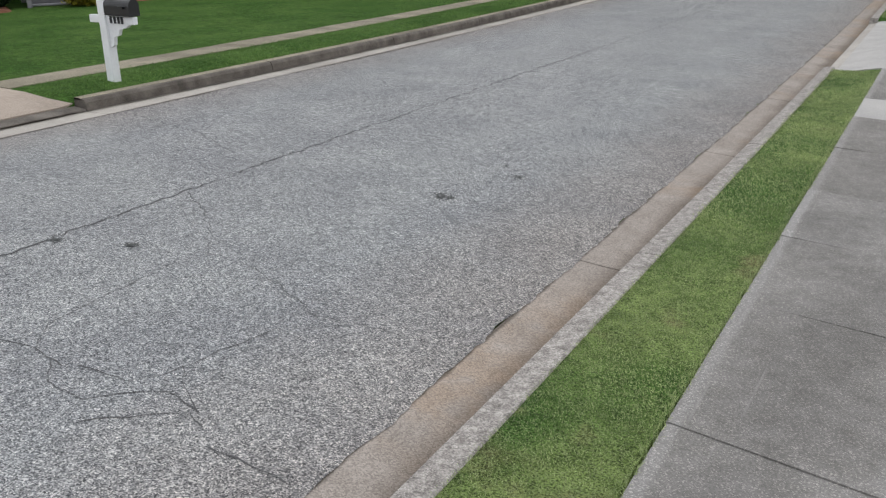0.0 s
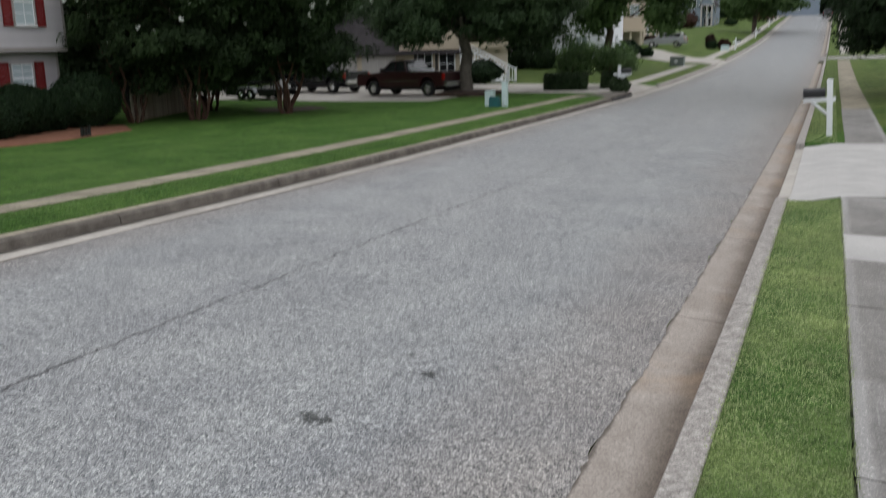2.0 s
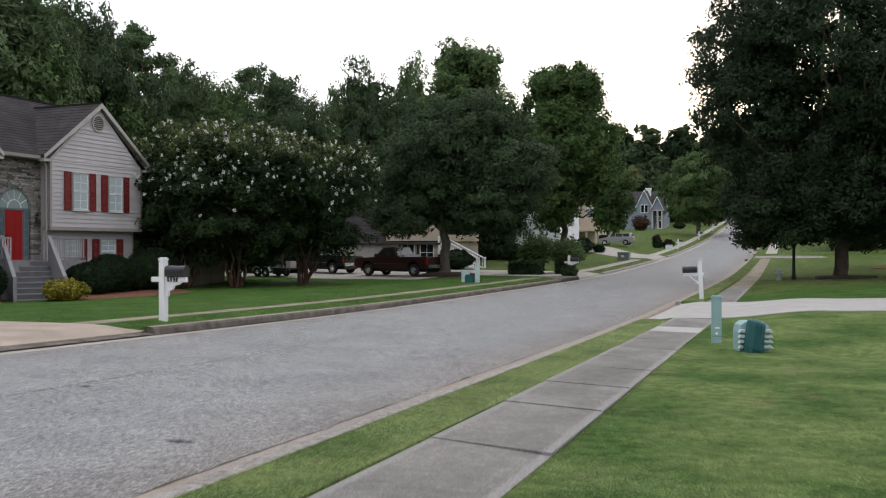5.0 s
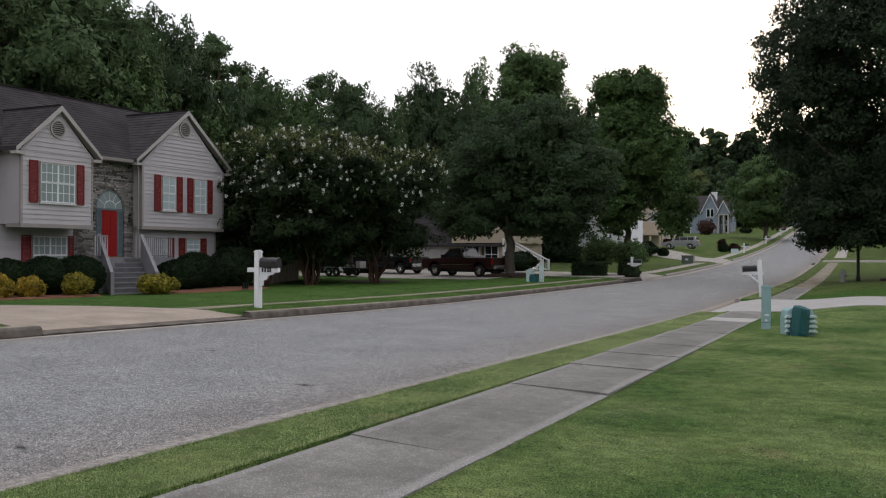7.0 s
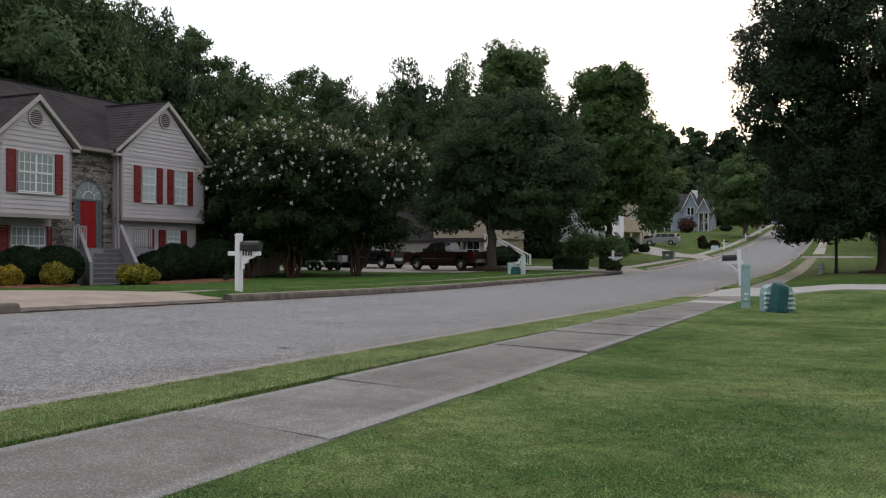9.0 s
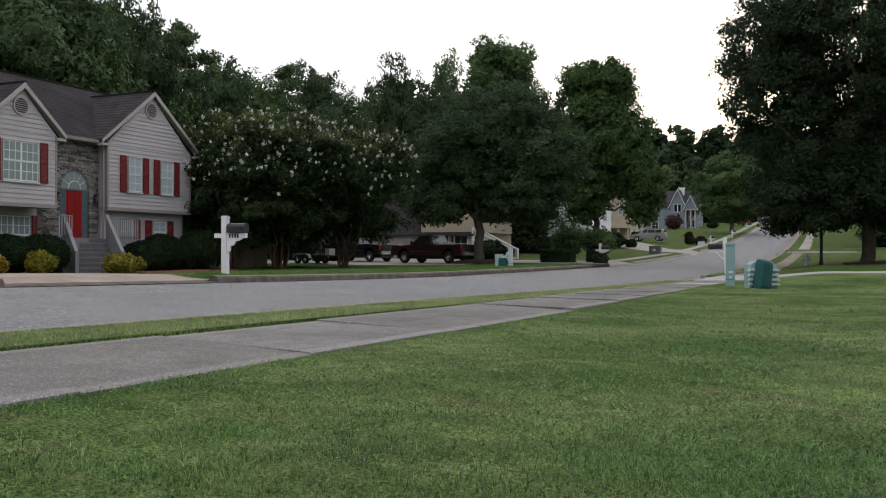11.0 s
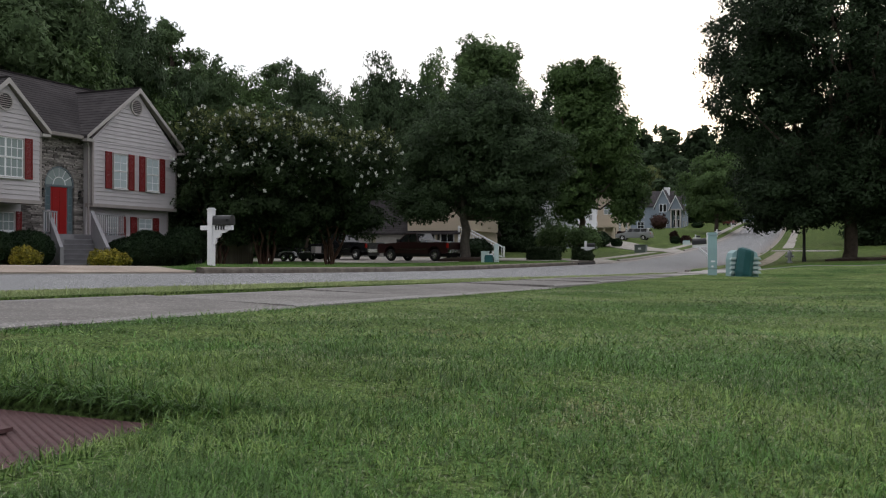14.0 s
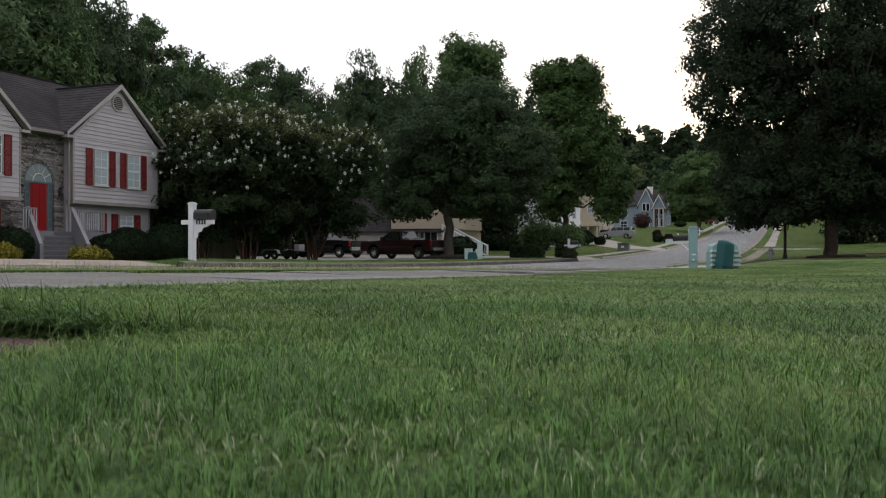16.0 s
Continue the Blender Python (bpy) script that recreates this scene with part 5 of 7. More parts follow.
lap_siding(house, XL, 24.15, 27.55, 5.16, 6.85, S, gable=(25.85, 1.72, 6.92))
lap_siding(house, XM, 31.4, 36.92, -.9, 2.25, S)
lap_siding(house, XM, 18.6, 27.65, -.9, 2.2, S)
lap_siding(house, XM, 18.6, 24.1, 2.2, 5.3, S)
# corner boards and skirt under the overhangs
for x, y, z0, z1 in ((XR, 31.3, 2.3, 5.33), (XR, 37.05, 2.3, 5.33), (XL, 24.1, 2.2, 5.16), (XL, 27.6, 2.2, 5.16), (XM, 36.95, -1, 2.3)):
    part("corner_board", boxed(x - .06, y - .05, z0, x + .036, y + .05, z1), M["trim"], house)
part("skirt_board", boxed(XR - .4, 31.25, 2.2, XR + .05, 37.1, 2.36), M["trim"], house)
part("skirt_board", boxed(XL - .8, 24.05, 2.1, XL + .05, 27.65, 2.26), M["trim"], house)


# roofs: decking with shingle courses
def gable_roof(parent, y0, y1, x0, x1, z_eave, z_peak, thick=.14, n=16, material=None):
    """Ridge along x, gable facing +x."""
    material = material or M["shingle"]
    ym = (y0 + y1) / 2
    bm = bmesh.new()
    prism(bm, [(y0, z_eave), (ym, z_peak), (y1, z_eave), (y1, z_eave - thick), (ym, z_peak - thick), (y0, z_eave - thick)], 'x', x0, x1)
    roof = part("roof", bm, material, parent)
    for ya in (y0, y1):
        for i in range(n):
            f, g = i / n, (i + 1.15) / n
            g = min(g, 1)
            a, b = ya + (ym - ya) * f, ya + (ym - ya) * g
            za, zb = z_eave + (z_peak - z_eave) * f, z_eave + (z_peak - z_eave) * g
            bm = bmesh.new(); prism(bm, [(a, za + .03), (b, zb + .006), (b, zb + .002), (a, za + .002)], 'x', x0, x1 + .01)
            part("shingle_course", bm, material, roof)
    return roof


def ridge_roof(parent, x0, x1, y0, y1, z_eave, z_peak, thick=.14, n=22, material=None):
    """Ridge along y."""
    material = material or M["shingle"]
    xm = (x0 + x1) / 2
    bm = bmesh.new()
    prism(bm, [(x0, z_eave), (xm, z_peak), (x1, z_eave), (x1, z_eave - thick), (xm, z_peak - thick), (x0, z_eave - thick)], 'y', y0, y1)
    roof = part("roof", bm, material, parent)
    for xa in (x0, x1):
        for i in range(n):
            f, g = i / n, min((i + 1.15) / n, 1)
            a, b = xa + (xm - xa) * f, xa + (xm - xa) * g
            za, zb = z_eave + (z_peak - z_eave) * f, z_eave + (z_peak - z_eave) * g
            bm = bmesh.new(); prism(bm, [(a, za + .03), (b, zb + .006), (b, zb + .002), (a, za + .002)], 'y', y0, y1)
            part("shingle_course", bm, material, roof)
    return roof


gable_roof(house, 30.75, 37.62, -32, -26.30, 5.44, 8.16)
part("ridge_cap", boxed(-32, 34.09, 8.13, -26.29, 34.28, 8.20), M["ridge"], house)
part("ridge_cap", boxed(-30.5, 25.76, 7.09, -25.55, 25.94, 7.16), M["ridge"], house)
gable_roof(house, 23.72, 27.98, -30.5, -25.56, 5.22, 7.12)
# main roof darker: algae stains plus the shade between gables, put into its colour
ridge_roof(house, -35.4, -26.62, 18, 37.3, 5.4, 8.62, material=M["stained_shaded_shingle"])
part("ridge_cap", boxed(-31.1, 18, 8.6, -30.9, 37.3, 8.66), M["ridge"], house)
bm = bmesh.new(); prism(bm, [(-35.3, 5.36), (-26.7, 5.36), (-31, 8.5)], 'y', 36.9, 36.98); part("wall", bm, S, house)
gable_trim(house, -26.28, 34.185, 3.435, 5.44, 8.16, M["rake"])
gable_trim(house, -25.54, 25.85, 2.13, 5.22, 7.12, M["rake"])
for y0, y1 in ((27.98, 30.75), (18, 23.72)):
    bm = bmesh.new(); prism(bm, [(-26.62, 5.22), (-26.5, 5.26), (-26.48, 5.40), (-26.62, 5.40)], 'y', y0, y1); part("gutter", bm, M["trim"], house)
bm = bmesh.new()
rod(bm, (-26.52, 30.95, 5.25), (-26.6, 31.14, 4.95), .045); rod(bm, (-26.6, 31.14, 4.95), (-26.6, 31.16, .2), .045)
part("downspout", bm, M["trim"], house)
round_vent(house, XR + .042, 34.1, 7.2, .40)
round_vent(house, XL + .042, 25.78, 6.15, .37)
# windows and shutters
window(house, XR + .042, 32.56, 33.44, 3.16, 4.78, 1, 2, 2, M["blind_pane"])
window(house, XR + .042, 34.80, 35.68, 3.16, 4.78, 1, 2, 2, M["blind_pane"])
for a, b in ((32.03, 32.44), (33.55, 33.95), (34.30, 34.70), (35.79, 36.17)):
    shutter(house, XR + .042, a, b, 3.10, 4.84)
window(house, XL + .042, 24.95, 26.65, 3.14, 4.72, 2, 3, 2)
for a, b in ((24.42, 24.84), (26.76, 27.14)):
    shutter(house, XL + .042, a, b, 3.10, 4.78)
window(house, XM + .042, 25.6, 27.3, .2, 1.78, 2, 3, 2)
for a, b in ((25.05, 25.5), (27.4, 27.68)):
    shutter(house, XM + .042, a, b, .2, 1.82)
window(house, XM + .042, 34.75, 35.7, .75, 1.78, 1, 2, 2, M["blind_pane"])
window(house, XM + .042, 32.55, 33.35, .75, 1.78, 1, 2, 2, M["blind_pane"])
for a, b in ((34.2, 34.64), (35.81, 36.25), (33.46, 33.86)):
    shutter(house, XM + .042, a, b, .70, 1.84)

# stone entrance bay
srng = random.Random(5)
stone_wall = part("stone_bay", boxed(XC - .1, 27.7, -.8, XC, 31.3, 5.34), M["mortar"], house, "grey-brown stacked ledge stone")
DOOR_Y, ARCH_R = 29.88, .80


shapes = []
for k in range(9):
    L = .18 + .06 * k
    bm = bmesh.new()
    box(bm, 0, 0, 0, .05, L, .072)
    for v in bm.verts:
        if v.co.x > .01:
            v.co += Vector((srng.uniform(-.018, .02), srng.uniform(-.012, .012), srng.uniform(-.01, .01)))
    shapes.append((L, finish(bm, "stone", M["stone"])))
def stone_row(y, end, z):
    """Lay stones from y to end; the last one is cut to fit."""
    while end - y > .05:
        L, me = srng.choice(shapes)
        o = part("stone", me, None, stone_wall)
        o.location = (XC - .002 + srng.uniform(0, .025), y, z)
        if y + L > end - .08:
            o.scale = (1, (end - y) / L, 1)
            return
        y += L + .012


z = .86
while z < 5.25:
    q = 1 - max(z + .05 - 3.12, 0) ** 2 / (ARCH_R + .05) ** 2
    if q > 0:
        half = (ARCH_R + .035) * math.sqrt(q)
        stone_row(27.72, DOOR_Y - half, z); stone_row(DOOR_Y + half, 31.28, z)
    else:
        stone_row(27.72 + srng.uniform(0, .03), 31.28, z)
    z += .082

# arched doorway
door_set = part("door_surround", boxed(XC - .12, DOOR_Y - ARCH_R, .88, XC + .006, DOOR_Y + ARCH_R, 3.12), M["slate"], house)
bm = bmesh.new()
prism(bm, [(DOOR_Y + ARCH_R * math.cos(math.pi * i / 20), 3.12 + ARCH_R * math.sin(math.pi * i / 20)) for i in range(21)], 'x', XC - .1, XC + .016)
fan = part("fanlight", bm, M["pane"], door_set)
bm = bmesh.new()
for i in range(21):
    a = math.pi * i / 20
    if i:
        c0, c1 = math.pi * (i - 1) / 20, a
        for r0, r1 in ((.33, .36),):
            q = [(DOOR_Y + r * math.cos(t), 3.12 + r * math.sin(t)) for r, t in ((r0, c0), (r1, c0), (r1, c1), (r0, c1))]
            prism(bm, q, 'x', XC, XC + .045)
for i in range(1, 6):
    a = math.pi * i / 6
    rod(bm, (XC + .02, DOOR_Y + .35 * math.cos(a), 3.12 + .35 * math.sin(a)), (XC + .03, DOOR_Y + ARCH_R * math.cos(a), 3.12 + ARCH_R * math.sin(a)), .014, seg=4)
part("fan_tracery", bm, M["white"], fan, "white fanlight bars")
bm = bmesh.new()
for i in range(20):
    c0, c1 = math.pi * i / 20, math.pi * (i + 1) / 20
    prism(bm, [(DOOR_Y + r * math.cos(t), 3.12 + r * math.sin(t)) for r, t in ((ARCH_R - .03, c0), (ARCH_R + .03, c0), (ARCH_R + .03, c1), (ARCH_R - .03, c1))], 'x', XC, XC + .05)
box(bm, XC - .02, DOOR_Y - ARCH_R - .03, 3.04, XC + .05, DOOR_Y + ARCH_R + .03, 3.115)
part("fan_frame", bm, M["slate"], fan)
for a, b in ((DOOR_Y - .74, DOOR_Y - .53), (DOOR_Y + .53, DOOR_Y + .74)):
    s = part("sidelight", boxed(XC - .05, a, 1.05, XC + .012, b, 3.0), M["side_pane"], door_set)
    bm = bmesh.new()
    for k in range(6):
        zz = 1.05 + .39 * k
        box(bm, XC - .03, a - .02, zz - .015, XC + .026, b + .02, zz + .015)
    box(bm, XC - .03, a - .03, 1.0, XC + .03, a, 3.04); box(bm, XC - .03, b, 1.0, XC + .03, b + .03, 3.04)
    part("sidelight_frame", bm, M["slate"], s)
door = part("door", boxed(XC - .05, DOOR_Y - .46, .92, XC + .014, DOOR_Y + .46, 3.02, bevel=.006), M["red_door"], house, "red six-panel front door")
for a, b, c, d in ((-.38, -.04, .2, .75), (.04, .38, .2, .75), (-.38, -.04, .85, 1.5), (.04, .38, .85, 1.5), (-.38, -.04, 1.6, 1.95), (.04, .38, 1.6, 1.95)):
    part("door_panel", boxed(XC + .006, DOOR_Y + a, .92 + c, XC + .028, DOOR_Y + b, .92 + d, bevel=.008), M["red_door"], door)
bm = bmesh.new(); rod(bm, (XC, DOOR_Y - .39, 1.95), (XC + .07, DOOR_Y - .39, 1.95), .035, .028, 10); part("door_handle", bm, M["chrome"], door)
part("threshold", boxed(XC - .03, DOOR_Y - .5, .885, XC + .09, DOOR_Y + .5, .918), mat("brass", (.45, .30, .08), .4, .1, 4, 30, 0, metal=.8), door)
for y in (28.85, 31.02):
    bm = bmesh.new()
    box(bm, XC + .03, y - .03, 2.55, XC + .1, y + .03, 2.75); box(bm, XC + .06, y - .07, 2.52, XC + .2, y + .07, 2.56); prism(bm, [(y - .07, 2.8), (y + .07, 2.8), (y, 2.92)], 'x', XC + .06, XC + .2)
    for s in (-.06, .06):
        rod(bm, (XC + .08, y + s, 2.55), (XC + .08, y + s, 2.8), .008, seg=4); rod(bm, (XC + .18, y + s, 2.55), (XC + .18, y + s, 2.8), .008, seg=4)
    part("wall_lantern", bm, M["black"], house, "black wall lantern")

# landing, steps and railings
porch = thing("front_steps", 0, 0, 0, "grey painted wooden front steps with railings", "steps")
part("landing", boxed(XC + .02, 27.75, .70, -25.75, 32.6, .86), M["deck"], porch)
for k in range(8):
    part("deck_board", boxed(XC + .03 + .165 * k, 27.98, .864, XC + .185 + .165 * k, 32.62, .888), M["deck"], porch)
part("fascia", boxed(-25.75, 28.0, -.7, -25.70, 32.6, .70), M["deck"], porch)
TOP, FOOT = Vector((-25.85, 29.35, .88)), Vector((-23.35, 27.66, -.80))
run = Vector((FOOT.x - TOP.x, FOOT.y - TOP.y, 0)); run_len = run.length
along, across = run.normalized(), Vector((-run.normalized().y, run.normalized().x, 0))
HALF, NSTEP = .84, 8
frame_m = Matrix(((along.x, across.x, 0, TOP.x), (along.y, across.y, 0, TOP.y), (0, 0, 1, 0), (0, 0, 0, 1)))


def oriented(bm):
    bmesh.ops.transform(bm, matrix=frame_m, verts=bm.verts)
    return bm


rise, tread = (TOP.z - FOOT.z) / NSTEP, run_len / NSTEP
for k in range(NSTEP):
    za = TOP.z - rise * (k + 1)
    part("tread", oriented(boxed(tread * k - .02, -HALF, za - .04, tread * (k + 1) + .05, HALF, za, bevel=.008)), M["deck"], porch)
    # risers a darker grey than the treads
    part("riser", oriented(boxed(tread * k, -HALF, za, tread * k + .02, HALF, za + rise - .042)), M["riser"], porch)
for s in (-1, 1):
    y0, y1 = sorted((s * (HALF + .02), s * (HALF + .10)))
    bm = bmesh.new()
    prism(bm, [(-.05, TOP.z - .25), (-.05, TOP.z + 1.0), (run_len + .05, FOOT.z + 1.02), (run_len + .05, FOOT.z - .05)], 'y', y0, y1)
    part("stringer_panel", oriented(bm), M["deck"], porch)
    bm = bmesh.new()
    prism(bm, [(-.05, TOP.z + 1.0), (-.05, TOP.z + 1.06), (run_len + .1, FOOT.z + 1.08), (run_len + .1, FOOT.z + 1.02)], 'y', y0 - .03, y1 + .03)
    part("handrail", oriented(bm), M["deck"], porch)
    part("newel_post", oriented(boxed(run_len + .02, y0 - .03, FOOT.z - .15, run_len + .14, y1 + .03, FOOT.z + 1.12, bevel=.01)), M["deck"], porch)
for ya, yb in ((27.75, 28.5), (30.5, 32.55)):
    part("top_rail", boxed(-25.82, ya, 1.80, -25.72, yb, 1.86), M["deck"], porch)
    part("bottom_rail", boxed(-25.80, ya, .96, -25.74, yb, 1.0), M["deck"], porch)
    y = ya + .05
    while y < yb:
        part("baluster", boxed(-25.79, y, 1.0, -25.75, y + .04, 1.80), M["rail_grey"], porch)
        y += .135
part("side_rail", boxed(-26.9, 32.53, 1.80, -25.8, 32.59, 1.86), M["deck"], porch)
for k in range(8):
    part("baluster", boxed(-26.8 + .13 * k, 32.54, .9, -26.76 + .13 * k, 32.58, 1.80), M["deck"], porch)

# pine-straw beds along the front of the house
def bed(name, pts, label, lift=.05, skin=None):
    bm = bmesh.new()
    c = Vector((sum(p[0] for p in pts) / len(pts), sum(p[1] for p in pts) / len(pts), 0))
    ring = []
    n = len(pts)
    for i in range(n * 6):
        a, b = Vector(pts[i // 6]), Vector(pts[(i // 6 + 1) % n])
        p = a.lerp(b, (i % 6) / 6)
        ring.append((p.x + .06 * math.sin(i * 2.1), p.y + .06 * math.cos(i * 3.3)))
    prev = None
    for f, up in ((1.0, -.03), (.97, lift * .7), (.8, lift), (.45, lift * 1.2)):
        cur = []
        for x, y in ring:
            X, Y = c.x + (x - c.x) * f, c.y + (y - c.y) * f
            cur.append(bm.verts.new((X, Y, ground_z(X, Y) + up)))
        if prev:
            for i in range(len(cur)):
                bm.faces.new((prev[i], prev[(i + 1) % len(cur)], cur[(i + 1) % len(cur)], cur[i]))
        prev = cur
    bm.faces.new(prev)
    return tagged(part(name, bm, skin or M["mulch"]), label, "mulch bed", kind="structure")


bed("mulch_bed_1", [(-26.9, 18.5), (-23.2, 19.0), (-22.4, 22.0), (-23.0, 25.6), (-25.2, 27.0), (-26.9, 27.4)], "reddish pine-straw bed under the front shrubs")
bed("mulch_bed_2", [(-26.9, 31.5), (-25.0, 29.2), (-22.4, 28.6), (-21.6, 31.5), (-22.2, 35.5), (-24.4, 37.6), (-26.9, 37.5)], "reddish pine-straw bed under round shrubs")
bed("mulch_bed_6", [(-28.0, 44.0), (-24.5, 43.0), (-21.5, 44.4), (-20.6, 46.5), (-23.0, 49.6), (-29.0, 51.0)], "bare brown leaf litter under the crape myrtles", .03, M["dark_mulch"])
bed("mulch_bed_3", [(-18.9, 54.2), (-16.2, 53.9), (-15.4, 55.8), (-16.8, 57.2), (-19.0, 56.6)], "dark mulch mound round a shade tree", .24, M["dark_mulch"])
bed("mulch_bed_5", [(4.9, 53.0), (7.0, 52.7), (8.0, 54.2), (6.8, 55.5), (4.9, 55.0)], "dark mulch mound under the large shade tree", .14, M["dark_mulch"])


def shrub(name, x, y, rx, ry, h, material, label, leaf=.06, n=700, seed=1, group="", category="shrub", per=9, clipped=False):
    t = thing(name, x, y, ground_z(x, y), label, category, group)
    rng = np.random.default_rng(seed)
    bm = bmesh.new()
    bmesh.ops.create_icosphere(bm, subdivisions=2, radius=1, matrix=Matrix.Translation((0, 0, h * .5)) @ Matrix.Diagonal((rx * .84, ry * .84, h * .42, 1)))
    for v in bm.verts:
        v.co += Vector(rng.normal(size=3)) * .04
    part("inner_growth", bm, M["leaf_under"] if clipped else material, t)
    if clipped:
        u = rng.normal(size=(n * 2, 3)); u /= np.linalg.norm(u, axis=1, keepdims=True)
        pts = u * [rx, ry, h * .5] * (.95 + .05 * rng.random((n * 2, 1)) + .03 * np.sin(u[:, :1] * 7 + seed) * np.sin(u[:, 1:2] * 6)) + [0, 0, h * .5]
    else:
        pts = crown_points(rng, [(0, 0, h * .5, rx, ry, h * .5)], n, .86)
    pts = pts[pts[:, 2] > .02]
    v, f = leaf_cloud(rng, pts, per, .05 if clipped else .07, leaf, 1.0, 0, sides=3 if clipped else 4)
    v[:, 2] = np.maximum(v[:, 2], .0)
    part("foliage", mesh_np("foliage", v, f, material), None, t)
    bm = bmesh.new(); rod(bm, (0, 0, -.1), (0, 0, h * .4), .05, .03, 6); part("stem", bm, M["bark"], t)
    return t


for i, (x, y, r, h) in enumerate([(-24.5, 31.5, 1.05, 1.4), (-25.0, 33.2, 1.05, 1.75), (-25.3, 34.7, .85, 1.5), (-25.3, 36.5, 1.28, 2.05)]):
    shrub("round_shrub", x, y, r, r, h, M["shrub"], "clipped dark green round shrub before the house", .05, 850, 60 + i, "dark round shrubs", per=8, clipped=True)
for i, (x, y, r, h) in enumerate([(-25.2, 19.6, .95, 1.35), (-25.2, 21.3, .95, 1.4), (-25.1, 22.9, .95, 1.4), (-24.8, 24.4, .95, 1.5), (-24.6, 25.9, 1.0, 1.55)]):
    shrub("round_shrub", x, y, r, r, h, M["shrub"], "clipped dark green round shrub before the house", .05, 850, 70 + i, "dark round shrubs", per=8, clipped=True)
for i, (x, y, r, h) in enumerate([(-23.5, 21.4, .45, .8), (-23.4, 22.6, .45, .75), (-23.3, 24.6, .52, .85), (-22.6, 28.15, .84, .78)]):
    shrub("golden_shrub", x, y, r, r, h, M["yellow" if i < 2 else "olive"], "low golden-yellow shrub in pine straw", .06, 600, 80 + i, "golden shrubs")


# ---- neighbouring houses up the street ----
def plain_house(name, x0, x1, y0, y1, h, roof_h, wall, label, windows=(), ridge='y', z=None, south=()):
    z0 = min(ground_z(x0, y0), ground_z(x1, y0)) if z is None else z
    t = thing(name, 0, 0, 0, label, "house")
    part("wall", boxed(x0, y0, z0 - 1, x1, y1, z0 + h), wall, t)
    if ridge == 'y':
        ridge_roof(t, x0 - .4, x1 + .4, y0 - .3, y1 + .3, z0 + h - .05, z0 + h + roof_h, n=10)
        prism_pts = [(x0, z0 + h - .1), (x1, z0 + h - .1), ((x0 + x1) / 2, z0 + h + roof_h - .2)]
        g = bmesh.new(); prism(g, prism_pts, 'y', y0 + .02, y1 - .02)
    else:
        ym = (y0 + y1) / 2
        gable_roof(t, y0 - .4, y1 + .4, x0 - .3, x1 + .3, z0 + h - .05, z0 + h + roof_h)
        g = bmesh.new(); prism(g, [(y0, z0 + h - .1), (y1, z0 + h - .1), (ym, z0 + h + roof_h - .2)], 'x', x0 + .02, x1 - .02)
    part("gable", g, wall, t)
    for a, b, c, d in windows:
        window(t, x1 + .01, a, b, z0 + c, z0 + d, 1, 2, 2, M["pane"])
    for a, b, c, d, m in south:
        w = part("window", boxed(a, y0 - .06, z0 + c, b, y0 - .004, z0 + d), M["white"], t)
        part("pane", boxed(a + .07, y0 - .075, z0 + c + .07, b - .07, y0 - .062, z0 + d - .07), m, w)
        bm = bmesh.new(); box(bm, (a + b) / 2 - .02, y0 - .085, z0 + c, (a + b) / 2 + .02, y0 - .065, z0 + d); box(bm, a, y0 - .085, z0 + (c + d) / 2 - .02, b, y0 - .065, z0 + (c + d) / 2 + .02)
        part("glazing_cross", bm, M["white"], w)
    return t


def stair_rail(t, a, b, h=1.0, n=14, material=None):
    """A sloping white balustrade from a to b."""
    material = material or M["white"]
    a, b = Vector(a), Vector(b)
    up = Vector((0, 0, h))
    for off in (up, up * .12):
        bm = bmesh.new(); rod(bm, a + off, b + off, .05, seg=4); part("rail", bm, material, t)
    for k in range(n + 1):
        p = a.lerp(b, k / n)
        bm = bmesh.new(); rod(bm, p + up * .1, p + up, .022, seg=4); part("baluster", bm, material, t)
    for p in (a, b):
        bm = bmesh.new(); box(bm, p.x - .07, p.y - .07, p.z - .3, p.x + .07, p.y + .07, p.z + h + .1); part("post", bm, material, t)


h2 = plain_house("garage_house", -35.5, -23.6, 69.8, 80, 2.45, 3.2, M["beige"], "cream house with a side garage behind parked trucks", south=((-26.9, -25.7, .9, 2.35, M["dark_pane"]), (-25.2, -23.95, .9, 2.35, M["dark_pane"])), z=-.65, ridge='x')
part("upper_wall", boxed(-28.2, 69.5, 1.95, -23.2, 79, 4.6), M["beige"], h2)
ridge_roof(h2, -28.8, -22.7, 69.2, 79.3, 4.6, 6.6, n=8)
for a in (-34.6, -31.4):
    d = part("garage_door", boxed(a, 69.70, -.62, a + 2.75, 69.78, 1.62), M["rake"], h2, "white panelled garage door")
    for r in range(4):
        for c in range(4):
            part("door_panel", boxed(a + .1 + .66 * c, 69.675, -.52 + .54 * r, a + .66 + .66 * c, 69.70, -.10 + .54 * r), M["rake"], d)
for a in (-27.15, -25.5):
    bm = bmesh.new(); box(bm, a, 69.74, .25, a + .2, 69.78, 1.72); part("shutter", bm, M["mortar"], h2)
stair_rail(h2, (-23.4, 69.5, 1.25), (-19.6, 68.6, -.5), 1.0, 16)
stair_rail(h2, (-23.4, 71.0, 1.25), (-19.6, 70.1, -.5), 1.0, 16)
for k in range(9):
    f = k / 9
    part("step", boxed(-23.4 + 3.6 * f, 69.4 - .85 * f, -.9, -23.0 + 3.6 * f, 70.9 - .85 * f, 1.15 - 1.75 * f), M["white_siding"], h2)

